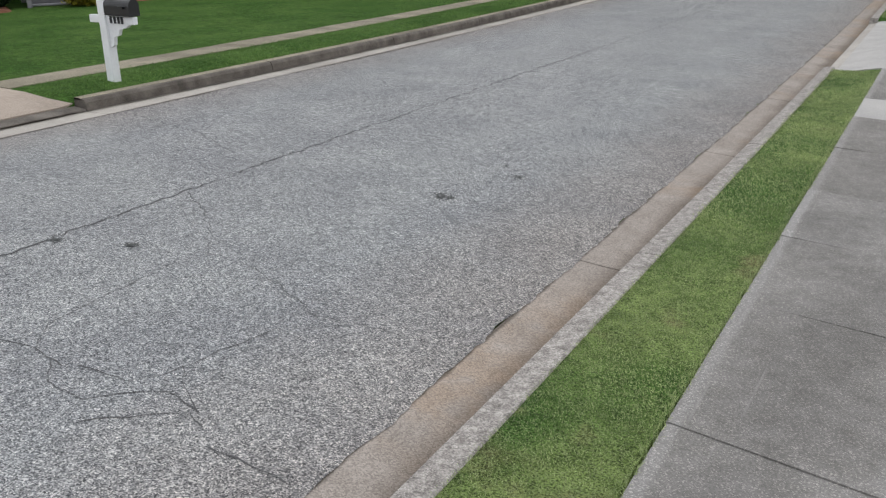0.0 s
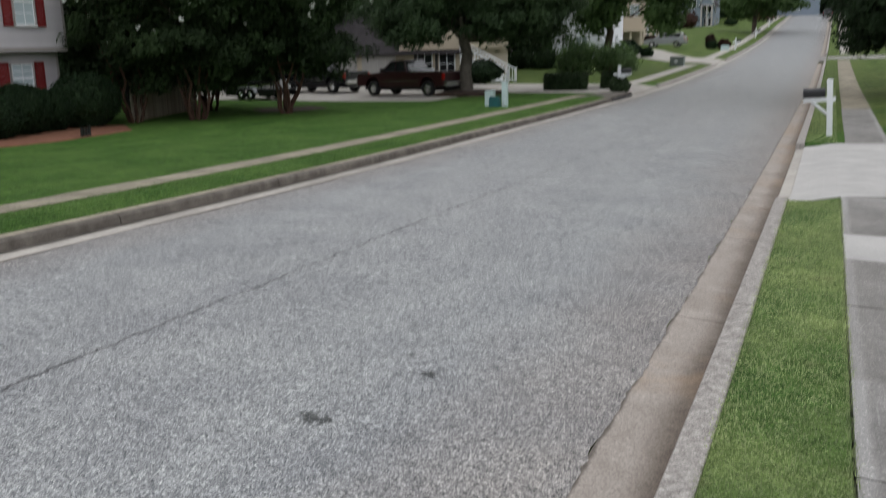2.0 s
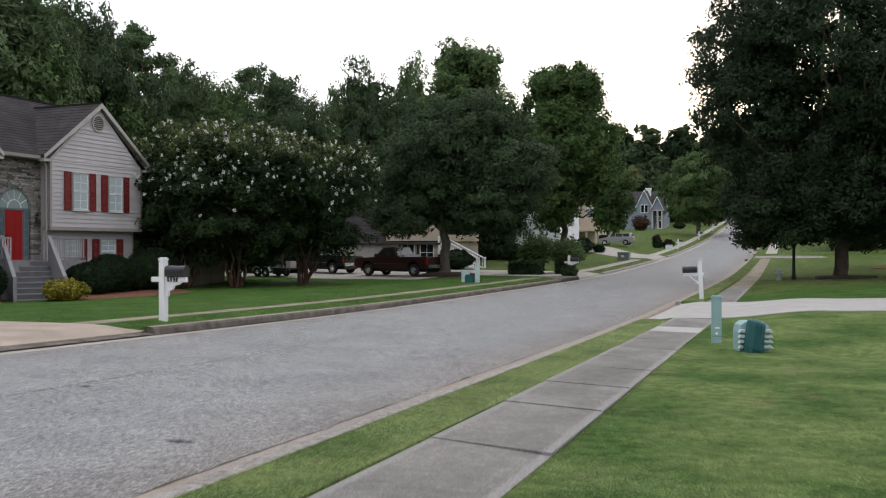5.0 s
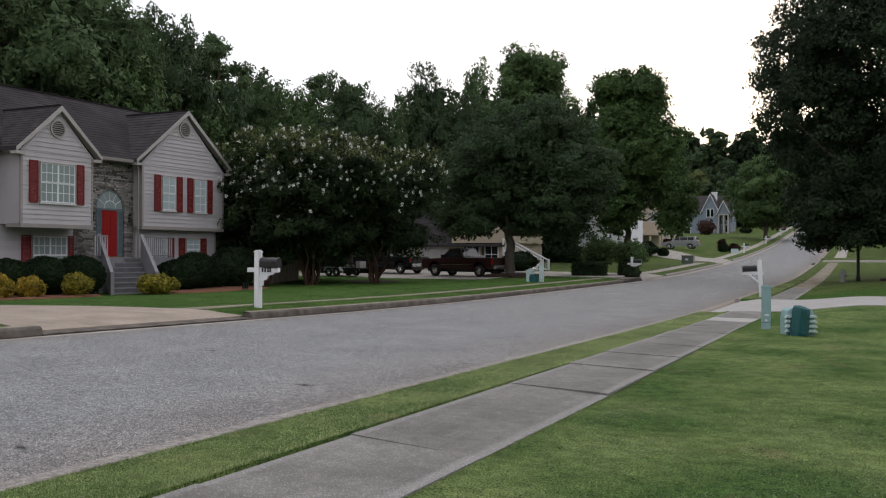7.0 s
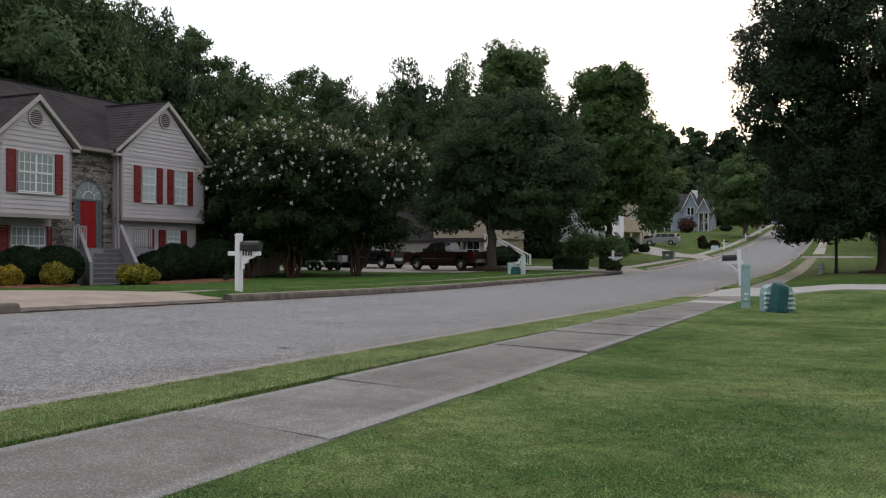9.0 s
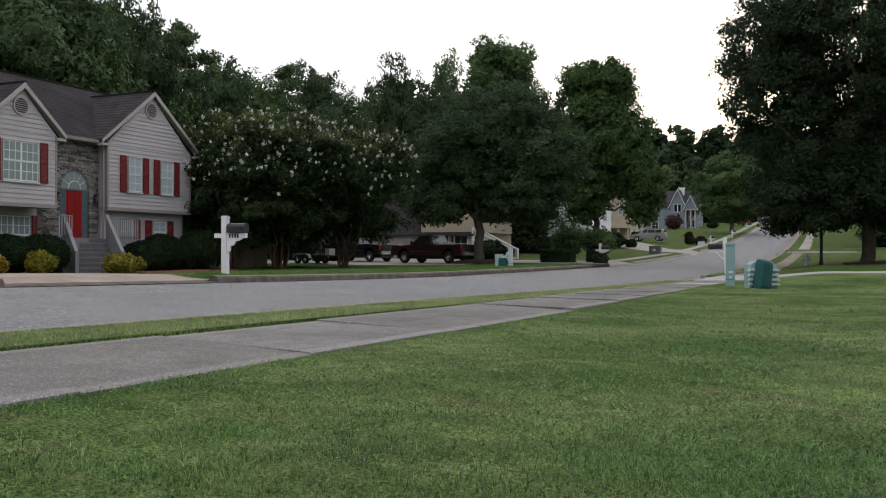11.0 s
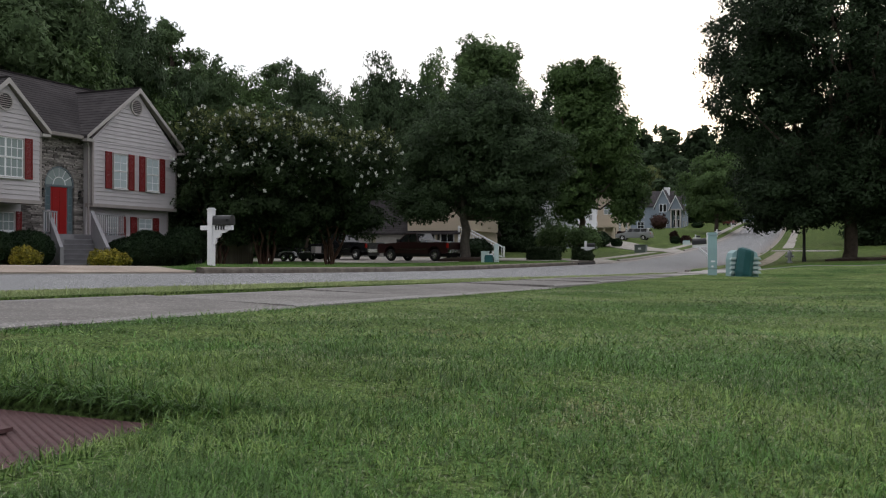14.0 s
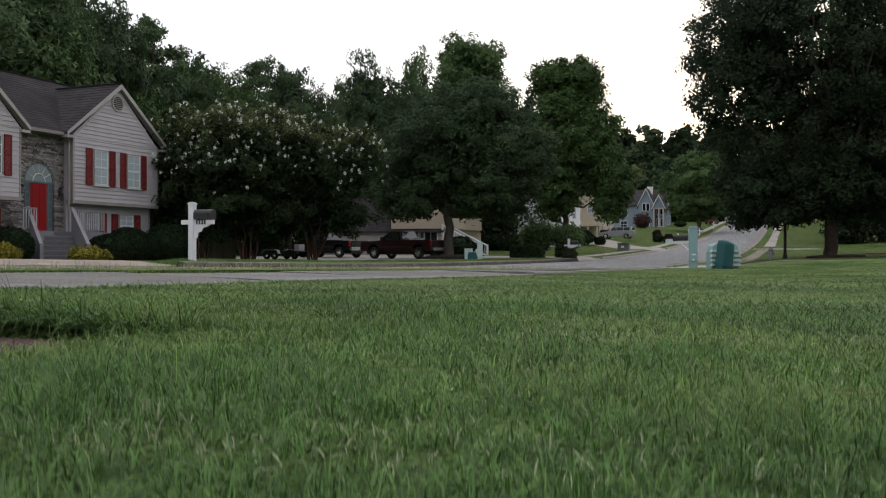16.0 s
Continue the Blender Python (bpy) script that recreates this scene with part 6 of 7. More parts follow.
h3 = plain_house("white_house", -31, -20.3, 98, 108, 5.4, 2.6, M["white_siding"], "white two-storey house half hidden by trees", ((100, 101.2, .9, 2.4), (104, 105.2, .9, 2.4), (100, 101.2, 3.4, 4.8), (104, 105.2, 3.4, 4.8)), south=((-28.7, -27.5, 3.2, 4.6, M["pane"]), (-25.2, -24.0, 3.2, 4.6, M["pane"]), (-22.8, -21.6, .9, 2.4, M["pane"])))
for y in (97.6, 99.4):
    stair_rail(h3, (-20.2, y + .3, 2.5), (-18.0, y, .85), 1.0, 12)
for k in range(8):
    f = k / 8
    part("step", boxed(-20.25 + 2.2 * f, 97.9 - .3 * f, .4, -19.95 + 2.2 * f, 99.4 - .3 * f, 2.45 - 1.65 * f), M["white_siding"], h3)
for x in (-22.2, -20.4):
    part("corner_board", boxed(x - .12, 97.93, .3, x + .12, 97.99, 6.4), M["white"], h3)
h4 = plain_house("cream_house", -32, -21.2, 124, 135, 5.6, 2.8, M["beige"], "cream two-storey house beyond a parked car", ((126, 127.2, .9, 2.4), (131, 132.2, .9, 2.4), (126, 127.2, 3.5, 5.0), (131, 132.2, 3.5, 5.0)), south=((-30, -28.8, 3.4, 4.8, M["pane"]), (-25, -23.8, 3.4, 4.8, M["pane"]), (-25, -23.8, .9, 2.4, M["pane"]), (-22.9, -21.7, 3.4, 4.8, M["pane"])))
part("porch_roof", boxed(-25.4, 121.9, 3.55, -20.9, 123.98, 3.8), M["beige"], h4)
for x in (-25.2, -23.8, -22.4, -21.1):
    part("porch_post", boxed(x - .11, 122.0, .6, x + .11, 122.22, 3.55), M["beige"], h4)
h5 = plain_house("blue_grey_house", -31.5, -20.5, 187.6, 198, 5.6, 3.5, M["blue_grey"], "blue-grey gabled house with a white chimney on the hill", ((190, 191.4, .9, 2.6), (194, 195.4, .9, 2.6), (190, 191.4, 3.4, 4.8)), ridge='x', south=((-29.6, -28.2, 3.2, 4.8, M["dark_pane"]), (-29.6, -28.2, .8, 2.4, M["dark_pane"])), z=4.1)
# two steep front gables, the smaller one over the porch
for gx0, w, zt, yf in ((-24.1, 3.2, 12.9, 186.2), (-21.4, 2.3, 11.5, 185.4)):
    low = zt - w * 1.05
    bm = bmesh.new(); prism(bm, [(gx0 - w / 2, 3.6 if w > 3 else 9.0), (gx0 + w / 2, 3.6 if w > 3 else 9.0), (gx0 + w / 2, low), (gx0, zt), (gx0 - w / 2, low)], 'y', yf, 190); part("front_gable", bm, M["blue_grey"], h5)
    for s in (-1, 1):
        bm = bmesh.new(); prism(bm, [(gx0, zt + .3), (gx0 + s * (w / 2 + .35), low - .3), (gx0 + s * (w / 2 + .35), low - .5), (gx0, zt + .04)], 'y', yf - .35, 192.5); part("roof", bm, M["shingle"], h5)
        bm = bmesh.new(); prism(bm, [(gx0, zt + .28), (gx0 + s * (w / 2 + .3), low - .28), (gx0 + s * (w / 2 + .3), low - .5), (gx0, zt)], 'y', yf - .42, yf - .36); part("rake_board", bm, M["white"], h5)
for gx0, yf, zs in ((-24.1, 186.2, (5.3, 8.4)), (-21.4, 187.6, (5.2, 7.6))):
    for z0 in zs:
        w = part("window", boxed(gx0 - .75, yf - .09, z0, gx0 + .75, yf - .01, z0 + 1.7), M["white"], h5)
        for sgn in (-1, 1):
            part("pane", boxed(gx0 + .37 * sgn - .29, yf - .12, z0 + .1, gx0 + .37 * sgn + .29, yf - .095, z0 + 1.6), M["dark_pane"], w)
part("chimney", boxed(-24.5, 190.6, 8, -23.5, 191.7, 13.6), M["white"], h5)
part("chimney_cap", boxed(-24.6, 190.5, 13.6, -23.4, 191.8, 13.8), M["white"], h5)
part("porch_floor", boxed(-22.6, 185.3, 3.5, -20.3, 187.59, 4.5), M["rake"], h5)
part("porch_beam", boxed(-22.6, 185.35, 8.75, -20.3, 185.6, 9.0), M["rake"], h5)
for x in (-22.4, -21.4, -20.5):
    bm = bmesh.new(); rod(bm, (x, 185.5, 4.5), (x, 185.5, 8.75), .17, seg=8); part("porch_post", bm, M["rake"], h5)
for x0, x1, y0, tall in ((-12, -3, 238, 6.8), (-40, -30, 150, 5.0)):
    plain_house("distant_house", x0, x1, y0, y0 + 9, tall, 2.6, M["blue_grey"], "pale house far off among trees", south=((x0 + 1, x0 + 2.2, .9, 2.4, M["pane"]), (x0 + 3.6, x0 + 4.8, .9, 2.4, M["pane"])))

# ---- mailboxes ----
def arched_box(bm, x0, x1, y, z, w, h):
    """A letter box with a rounded top, lying along x."""
    pts = [(y - w / 2, z), (y + w / 2, z), (y + w / 2, z + h - w / 2)] + [(y + w / 2 * math.cos(math.pi * i / 10), z + h - w / 2 + w / 2 * math.sin(math.pi * i / 10)) for i in range(1, 10)] + [(y - w / 2, z + h - w / 2)]
    prism(bm, pts, 'x', x0, x1)


def mailbox(x, y, z, h, faces, label, arm_z, bracket=True, lean=0.0, bars=False, w=.15, group="street mailboxes"):
    """A white post with a black letter box reaching towards the road; faces = +1 or -1 along x."""
    t = thing("mailbox", x, y, z, label, "mailbox", group)
    t.matrix_world = pose(x, y, z, 0, lean, 0)
    s = faces
    bm = boxed(-w / 2, -w / 2, -.25, w / 2, w / 2, h - .03, bevel=.008)
    box(bm, -w / 2 - .012, -w / 2 - .012, h - .06, w / 2 + .012, w / 2 + .012, h - .025, bevel=.006); box(bm, -w / 2 + .01, -w / 2 + .01, h - .025, w / 2 - .01, w / 2 - .01, h, bevel=.008)
    part("post", bm, M["white"], t)
    a, b = sorted((-(.30 if bracket else .14) * s, .62 * s))
    part("arm", boxed(a, -.045, arm_z, b, .045, arm_z + .11, bevel=.006), M["white"], t)
    if bracket:
        bm = bmesh.new()
        prism(bm, [(s * w / 2, arm_z), (s * .52, arm_z), (s * .42, arm_z - .06), (s * .30, arm_z - .08), (s * .26, arm_z - .17), (s * .16, arm_z - .2), (s * .14, arm_z - .32), (s * w / 2, arm_z - .36)], 'y', -.03, .03)
        part("bracket", bm, M["white"], t, "scroll-cut white bracket")
    else:
        bm = bmesh.new(); rod(bm, (s * .05, 0, arm_z - .32), (s * .42, 0, arm_z + .02), .04, seg=4); part("brace", bm, M["white"], t)
    bm = bmesh.new()
    x0, x1 = sorted((s * .10, s * .60))
    arched_box(bm, x0, x1, 0, arm_z + .125, .19, .23)
    body = part("letter_box", bm, M["black"], t, "black metal letter box")
    bm = bmesh.new()
    x0, x1 = sorted((s * .60, s * .62))
    arched_box(bm, x0, x1, 0, arm_z + .12, .2, .24)
    part("flap", bm, M["black"], body)
    part("flag", boxed(min(s * .42, s * .52), -.12, arm_z + .22, max(s * .42, s * .52), -.105, arm_z + .26), M["black"], body)
    if bars:
        for k, dx in enumerate((.14, .22, .30, .37)):
            part("number_bar", boxed(min(s * dx, s * (dx + .05)), -.052, arm_z + .005, max(s * dx, s * (dx + .05)), -.046, arm_z + .105), M["ink"], t)
    return t


mailbox(-9.31, 17.5, ground_z(-9.31, 17.5), 1.40, 1, "white wooden mailbox post with a black box, in the verge", .86, bars=True, w=.145)
mailbox(.53, 35.4, ground_z(.53, 35.4), 1.42, -1, "white mailbox post with a black box beside a driveway", .86, bracket=False, lean=-3.0, w=.14)
mailbox(-9.66, 57.6, ground_z(-9.66, 57.6), 1.36, 1, "white mailbox post among low shrubs", .86)
for y in (119.4, 148.0, 176.0):
    mailbox(-9.8, y, ground_z(-9.8, y), 1.3, 1, "white mailbox post far up the street", .82)

# ---- utility boxes on the near lawn ----
def cable_post(x, y, z, h, w, label, skin="pale_green"):
    t = thing("cable_pedestal", x, y, z, label, "utility box", "utility pedestals", 8)
    part("body", boxed(-w / 2, -w * .42, -.15, w / 2, w * .42, h - .05, bevel=.012), M[skin], t)
    part("cap", boxed(-w / 2 - .012, -w * .42 - .012, h - .07, w / 2 + .012, w * .42 + .012, h, bevel=.02), M[skin], t)
    part("sticker", boxed(-.03, -w * .42 - .004, h * .32, .05, -w * .42 - .001, h * .32 + .03), M["white"], t)
    bm = bmesh.new(); rod(bm, (.0, -w * .42, h * .22), (.0, -w * .42 - .02, h * .22), .022, seg=10); part("lock", bm, M["white"], t)
    part("seam", boxed(-w / 2 - .004, -w * .425, h * .16, w / 2 + .004, w * .425, h * .16 + .012), M["grey_box"], t)
    return t


cable_post(2.31, 18.09, ground_z(2.31, 18.09) - .02, .86, .17, "faded pale green cable pedestal standing on the lawn")
vault = thing("utility_pedestal", 2.96, 17.0, ground_z(2.96, 17.0) - .06, "squat green utility pedestal with a tilted teal cover", "utility box", "utility pedestals", 21)
vault.scale = (.65, .85, 1.0)
bm = bmesh.new()
prism(bm, [(-.38, -.1), (.38, -.1), (.38, .36), (.34, .47), (.22, .525), (-.22, .525), (-.34, .47), (-.38, .36)], 'y', -.12, .28)
part("housing", bm, M["pale_green"], vault, "pale green louvred housing")
for s in (-1, 1):
    for k in range(4):
        zz = .10 + .085 * k
        bm = bmesh.new(); prism(bm, [(s * .19, zz), (s * .43, zz), (s * .38, zz + .045), (s * .19, zz + .045)], 'y', -.21, -.115)
        part("louvre", bm, M["pale_box"], vault)
bm = bmesh.new()
sec = []
for k, (r, zz) in enumerate(((.215, -.08), (.225, .12), (.205, .50), (.19, .545), (.10, .575))):
    sec.append([bm.verts.new((r * 1.08 * math.cos(a), r * .9 * math.sin(a), zz)) for a in [math.pi * (i + .5) / 4 for i in range(8)]])
for a, b in zip(sec[:-1], sec[1:]):
    for i in range(8):
        bm.faces.new((a[i], a[(i + 1) % 8], b[(i + 1) % 8], b[i]))
bm.faces.new(sec[-1])
lid = part("cover", bm, M["teal"], vault, "dark teal tapered cover, leaning")
lid.matrix_local = pose(-.12, -.24, 0, 4, 10, 0)
bm = bmesh.new()
ra, rb = [], []
for i in range(8):
    a = math.pi * (i + .5) / 4
    ra.append(bm.verts.new((.25 * 1.05 * math.cos(a), .25 * .88 * math.sin(a), .10))); rb.append(bm.verts.new((.25 * 1.05 * math.cos(a), .25 * .88 * math.sin(a), .135)))
bm.faces.new(ra[::-1]); bm.faces.new(rb)
for i in range(8):
    bm.faces.new((ra[i], ra[(i + 1) % 8], rb[(i + 1) % 8], rb[i]))
part("rim_band", bm, M["teal"], lid)

# small pedestals on the far verge
p2 = thing("junction_box", -12.55, 46.0, ground_z(-12.55, 46), "small pale grey-green junction box on the lawn", "utility box", "utility pedestals")
part("body", boxed(-.19, -.15, -.1, .19, .15, .58, bevel=.02), M["pale_box"], p2)
part("lid", boxed(-.21, -.17, .58, .21, .17, .63, bevel=.015), M["pale_box"], p2)
cable_post(-11.75, 45.6, ground_z(-11.75, 45.6) - .05, 1.05, .24, "slim pale green cable pedestal on the far lawn", "pale_box")
p3 = thing("junction_box", -12.1, 45.35, ground_z(-12.1, 45.35), "low teal junction box beside a pedestal", "utility box", "utility pedestals")
part("body", boxed(-.22, -.16, -.1, .22, .16, .36, bevel=.03), M["teal"], p3)
part("lid", boxed(-.2, -.14, .36, .2, .14, .42, bevel=.02), M["teal"], p3)
p4 = thing("transformer_box", -11.6, 89.3, ground_z(-11.6, 89.3), "grey-green metal transformer box on the lawn", "utility box")
part("body", boxed(-.55, -.5, -.1, .55, .5, .72, bevel=.03), M["grey_box"], p4)
part("lid", boxed(-.6, -.55, .72, .6, .55, .80, bevel=.02), M["grey_box"], p4)
p5 = thing("junction_box", -10.9, 119.0, ground_z(-10.9, 119.0), "low pale green junction box beside a mailbox", "utility box", "utility pedestals")
part("body", boxed(-.45, -.3, -.1, .45, .3, .5, bevel=.05), M["pale_box"], p5)
part("lid", boxed(-.42, -.27, .5, .42, .27, .58, bevel=.03), M["pale_green"], p5)
part("plate", boxed(-.2, -.515, .3, .1, -.502, .5), M["white"], p4)

# water-meter lid in the near lawn
lid = thing("meter_lid", 0, 0, 0, "maroon ribbed meter-box lid sunk in grass", "utility cover")
part("plate", boxed(LX0, LY0, LZ - .06, LX1, LY1, LZ, bevel=.008), M["maroon"], lid)
for k in range(48):
    # diagonal tread bars, cut off at the plate's rim
    c = (LX0 + .02) * .54 + (LY0 + .02) * .84 + .0124 * (k + .5)
    ends = []
    for x in (LX0 + .02, LX1 - .02):
        y = (c - x * .54) / .84
        if LY0 + .02 <= y <= LY1 - .02:
            ends.append(Vector((x, y, LZ + .001)))
    for y in (LY0 + .02, LY1 - .02):
        x = (c - y * .84) / .54
        if LX0 + .02 < x < LX1 - .02:
            ends.append(Vector((x, y, LZ + .001)))
    if len(ends) == 2 and (ends[0] - ends[1]).length > .03:
        bm = bmesh.new(); rod(bm, ends[0], ends[1], .0022, seg=4); part("rib", bm, M["maroon"], lid)
bm = bmesh.new()
for k in range(4):
    box(bm, 2.93 + .035 * k, .74, LZ + .003, 2.95 + .035 * k, .82, LZ + .009)
part("raised_mark", bm, M["maroon"], lid)
part("frame", boxed(LX0 - .02, LY0 - .02, LZ - .10, LX1 + .02, LY1 + .02, LZ - .012), M["mulch"], lid)

# hydrant, pole
hyd = thing("fire_hydrant", 3.02, 53.2, ground_z(3.02, 53.2), "dull silver fire hydrant on the lawn", "hydrant")
bm = bmesh.new(); rod(bm, (0, 0, -.1), (0, 0, .52), .11, .10, 14); rod(bm, (0, 0, .02), (0, 0, .07), .17, .17, 14); rod(bm, (0, 0, .46), (0, 0, .50), .15, .15, 14)
part("barrel", bm, M["hydrant"], hyd)
bm = bmesh.new(); bmesh.ops.create_uvsphere(bm, u_segments=14, v_segments=8, radius=.135, matrix=Matrix.Translation((0, 0, .54))); part("bonnet", bm, M["hydrant"], hyd, smooth=True)
bm = bmesh.new(); rod(bm, (0, 0, .66), (0, 0, .73), .03, .025, 6); part("nut", bm, M["hydrant"], hyd)
for a in ((-.2, 0), (.2, 0), (0, -.22)):
    bm = bmesh.new(); rod(bm, (0, 0, .38), (a[0], a[1], .38), .06, .06, 10); rod(bm, (a[0] * .85, a[1] * .85, .38), (a[0] * 1.08, a[1] * 1.08, .38), .075, .075, 8); part("nozzle_cap", bm, M["hydrant"], hyd)
for x, y, h in ((3.78, 53.0, 5.5), (8.5, 109.4, 5.0)):
    t = thing("street_pole", x, y, ground_z(x, y), "slim dark pole rising into the trees", "pole")
    bm = bmesh.new(); rod(bm, (0, 0, -.3), (0, 0, h), .085, .06, 12); part("shaft", bm, M["pole"], t)
    bm = bmesh.new(); rod(bm, (0, 0, -.1), (0, 0, .25), .12, .11, 12); part("base_sleeve", bm, M["pole"], t)

# storm drain in the far kerb
inlet = thing("storm_drain", -9.5, 54.6, ground_z(-9.5, 54.6), "concrete storm-drain inlet with a dark mouth", "drain")
part("slab", boxed(-.75, -3.4, -.06, .80, 1.6, .04, bevel=.03), M["dark_kerb"], inlet)
# solid dark block in place of the shaded opening
part("mouth", boxed(.30, -3.1, -.20, .885, 1.3, -.065), M["ink"], inlet)

# ---- vehicles ----
def wheel(parent, x, y, r, w, side, rim_mat):
    bm = bmesh.new()
    ring = []
    n = 20
    prof = [(r * .62, -w / 2), (r * .92, -w / 2), (r, -w / 2 + .04), (r, w / 2 - .04), (r * .92, w / 2), (r * .62, w / 2)]
    for i in range(n):
        a = 2 * math.pi * i / n
        ring.append([bm.verts.new((x + q * math.cos(a), y + k, r + q * math.sin(a))) for q, k in prof])
    for i in range(n):
        p, q = ring[i], ring[(i + 1) % n]
        for k in range(len(prof)):
            bm.faces.new((p[k], q[k], q[(k + 1) % len(prof)], p[(k + 1) % len(prof)]))
    wh = part("wheel", bm, M["tyre"], parent, smooth=False)
    bm = bmesh.new()
    yo = y + side * w * .36
    rod(bm, (x, y, r), (x, yo, r), r * .62, r * .60, 16)
    for k in range(5):
        a = 2 * math.pi * k / 5
        rod(bm, (x, yo, r), (x + r * .5 * math.cos(a), yo + side * .012, r + r * .5 * math.sin(a)), r * .13, r * .09, 5)
    part("rim", bm, rim_mat, wh)


def arch_cut(x, r, z0, n=7):
    """Points of a wheel arch in a side profile, from rear to front."""
    return [(x + r * math.cos(math.pi * (1 - i / n)), z0 + r * math.sin(math.pi * (1 - i / n))) for i in range(n + 1)]


def pickup(x, y, turn, paint, label, cargo=False, size=1.0):
    """A full-size pickup; local +x is its nose."""
    t = thing("pickup_truck", x, y, ground_z(x, y) + .03, label, "truck", "parked vehicles", turn)
    t.scale = (size,) * 3
    W, R = .97, .37
    fx, rx_ = 1.75, -1.75
    zb = .48
    low = [(-2.75, zb + .05)] + arch_cut(rx_, .46, zb) + arch_cut(fx, .46, zb) + [(2.72, zb), (2.80, .62), (2.80, .92), (2.72, 1.06), (1.35, 1.14), (-2.72, 1.16), (-2.78, 1.10)]
    bm = bmesh.new(); prism(bm, low, 'y', -W, W)
    part("body", bm, paint, t)
    # bed walls are the body's top; a dark bed floor shows between
    part("bed_floor", boxed(-2.66, -W + .10, 1.15, -.48, W - .10, 1.166), M["black"], t)
    bm = bmesh.new()
    cabv = []
    for (xx, zz, hw) in ((1.30, 1.14, .93), (.62, 1.72, .76), (-.18, 1.76, .76), (-.46, 1.15, .93)):
        cabv.append([bm.verts.new((xx, -hw, zz)), bm.verts.new((xx, hw, zz))])
    for a, b in zip(cabv, cabv[1:] + cabv[:1]):
        bm.faces.new((a[0], a[1], b[1], b[0]))
    bm.faces.new([c[0] for c in cabv]); bm.faces.new([c[1] for c in cabv][::-1])
    cab = part("cab", bm, paint, t)
    for s in (-1, 1):
        def side_pt(xx, zz):
            hw = .93 + (.76 - .93) * (zz - 1.14) / .6
            return (xx, s * (hw + .008), zz)
        for q in ([(1.05, 1.20), (.62, 1.64), (.34, 1.67), (.34, 1.20)], [(.28, 1.20), (.28, 1.67), (-.16, 1.69), (-.36, 1.20)]):
            bm = bmesh.new(); bm.faces.new([bm.verts.new(side_pt(*p)) for p in q]); g = bmesh.ops.extrude_face_region(bm, geom=list(bm.faces)); bmesh.ops.translate(bm, verts=[v for v in g["geom"] if isinstance(v, bmesh.types.BMVert)], vec=(0, -s * .02, 0))
            part("side_window", bm, M["dark_pane"], cab)
    for pts in ([(1.26, -.84, 1.20), (1.26, .84, 1.20), (.70, .70, 1.68), (.70, -.70, 1.68)], [(-.46, -.80, 1.22), (-.46, .80, 1.22), (-.22, .68, 1.68), (-.22, -.68, 1.68)]):
        off = .03 if pts[0][0] > 0 else -.03
        bm = bmesh.new(); bm.faces.new([bm.verts.new((p[0] + off, p[1], p[2])) for p in pts]); g = bmesh.ops.extrude_face_region(bm, geom=list(bm.faces)); bmesh.ops.translate(bm, verts=[v for v in g["geom"] if isinstance(v, bmesh.types.BMVert)], vec=(-off * .8, 0, 0))
        part("windscreen", bm, M["dark_pane"], cab)
    for xx in (fx, rx_):
        for s in (-1, 1):
            wheel(t, xx, s * (W - .12), R, .25, s, M["chrome"])
    part("rear_bumper", boxed(-2.95, -.95, .50, -2.76, .95, .72, bevel=.03), M["chrome"], t)
    part("front_bumper", boxed(2.78, -.95, .48, 2.92, .95, .72, bevel=.03), M["chrome"], t)
    part("tailgate", boxed(-2.80, -.80, .78, -2.765, .80, 1.15, bevel=.01), paint, t)
    for s in (-1, 1):
        part("tail_light", boxed(-2.80, s * .96 - .075, .80, -2.66, s * .96 + .02, 1.10, bevel=.01), M["tail"], t)
        part("headlight", boxed(2.70, s * .74 - .18, .80, 2.815, s * .74 + .18, .98, bevel=.01), M["chrome"], t)
        part("mirror", boxed(.92, s * 1.08 - .1, 1.20, 1.06, s * 1.08 + .1, 1.36, bevel=.02), M["black"], t)
        part("side_trim", boxed(-1.25, s * (W + .008) - .006, .72, 1.25, s * (W + .008) + .006, .76), M["chrome"], t)
        part("door_handle", boxed(.0, s * (W + .01) - .01, 1.0, .14, s * (W + .01) + .01, 1.03), M["black"], t)
    part("grille", boxed(2.79, -.52, .78, 2.82, .52, 1.0), M["chrome"], t)
    part("undercarriage", boxed(-2.6, -.6, .28, 2.6, .6, .52), M["black"], t)
    if cargo:
        part("bed_box", boxed(-.95, -.72, 1.15, -.52, .72, 1.30, bevel=.02), M["white"], t, "white toolbox across the bed")
    return t


pickup(-20.8, 55.8, 166, M["maroon_paint"], "dark maroon pickup truck parked on the driveway", True, 1.1)
pickup(-28.4, 58.9, 165, M["black_paint"], "black pickup truck parked beside a trailer", False, 1.08)


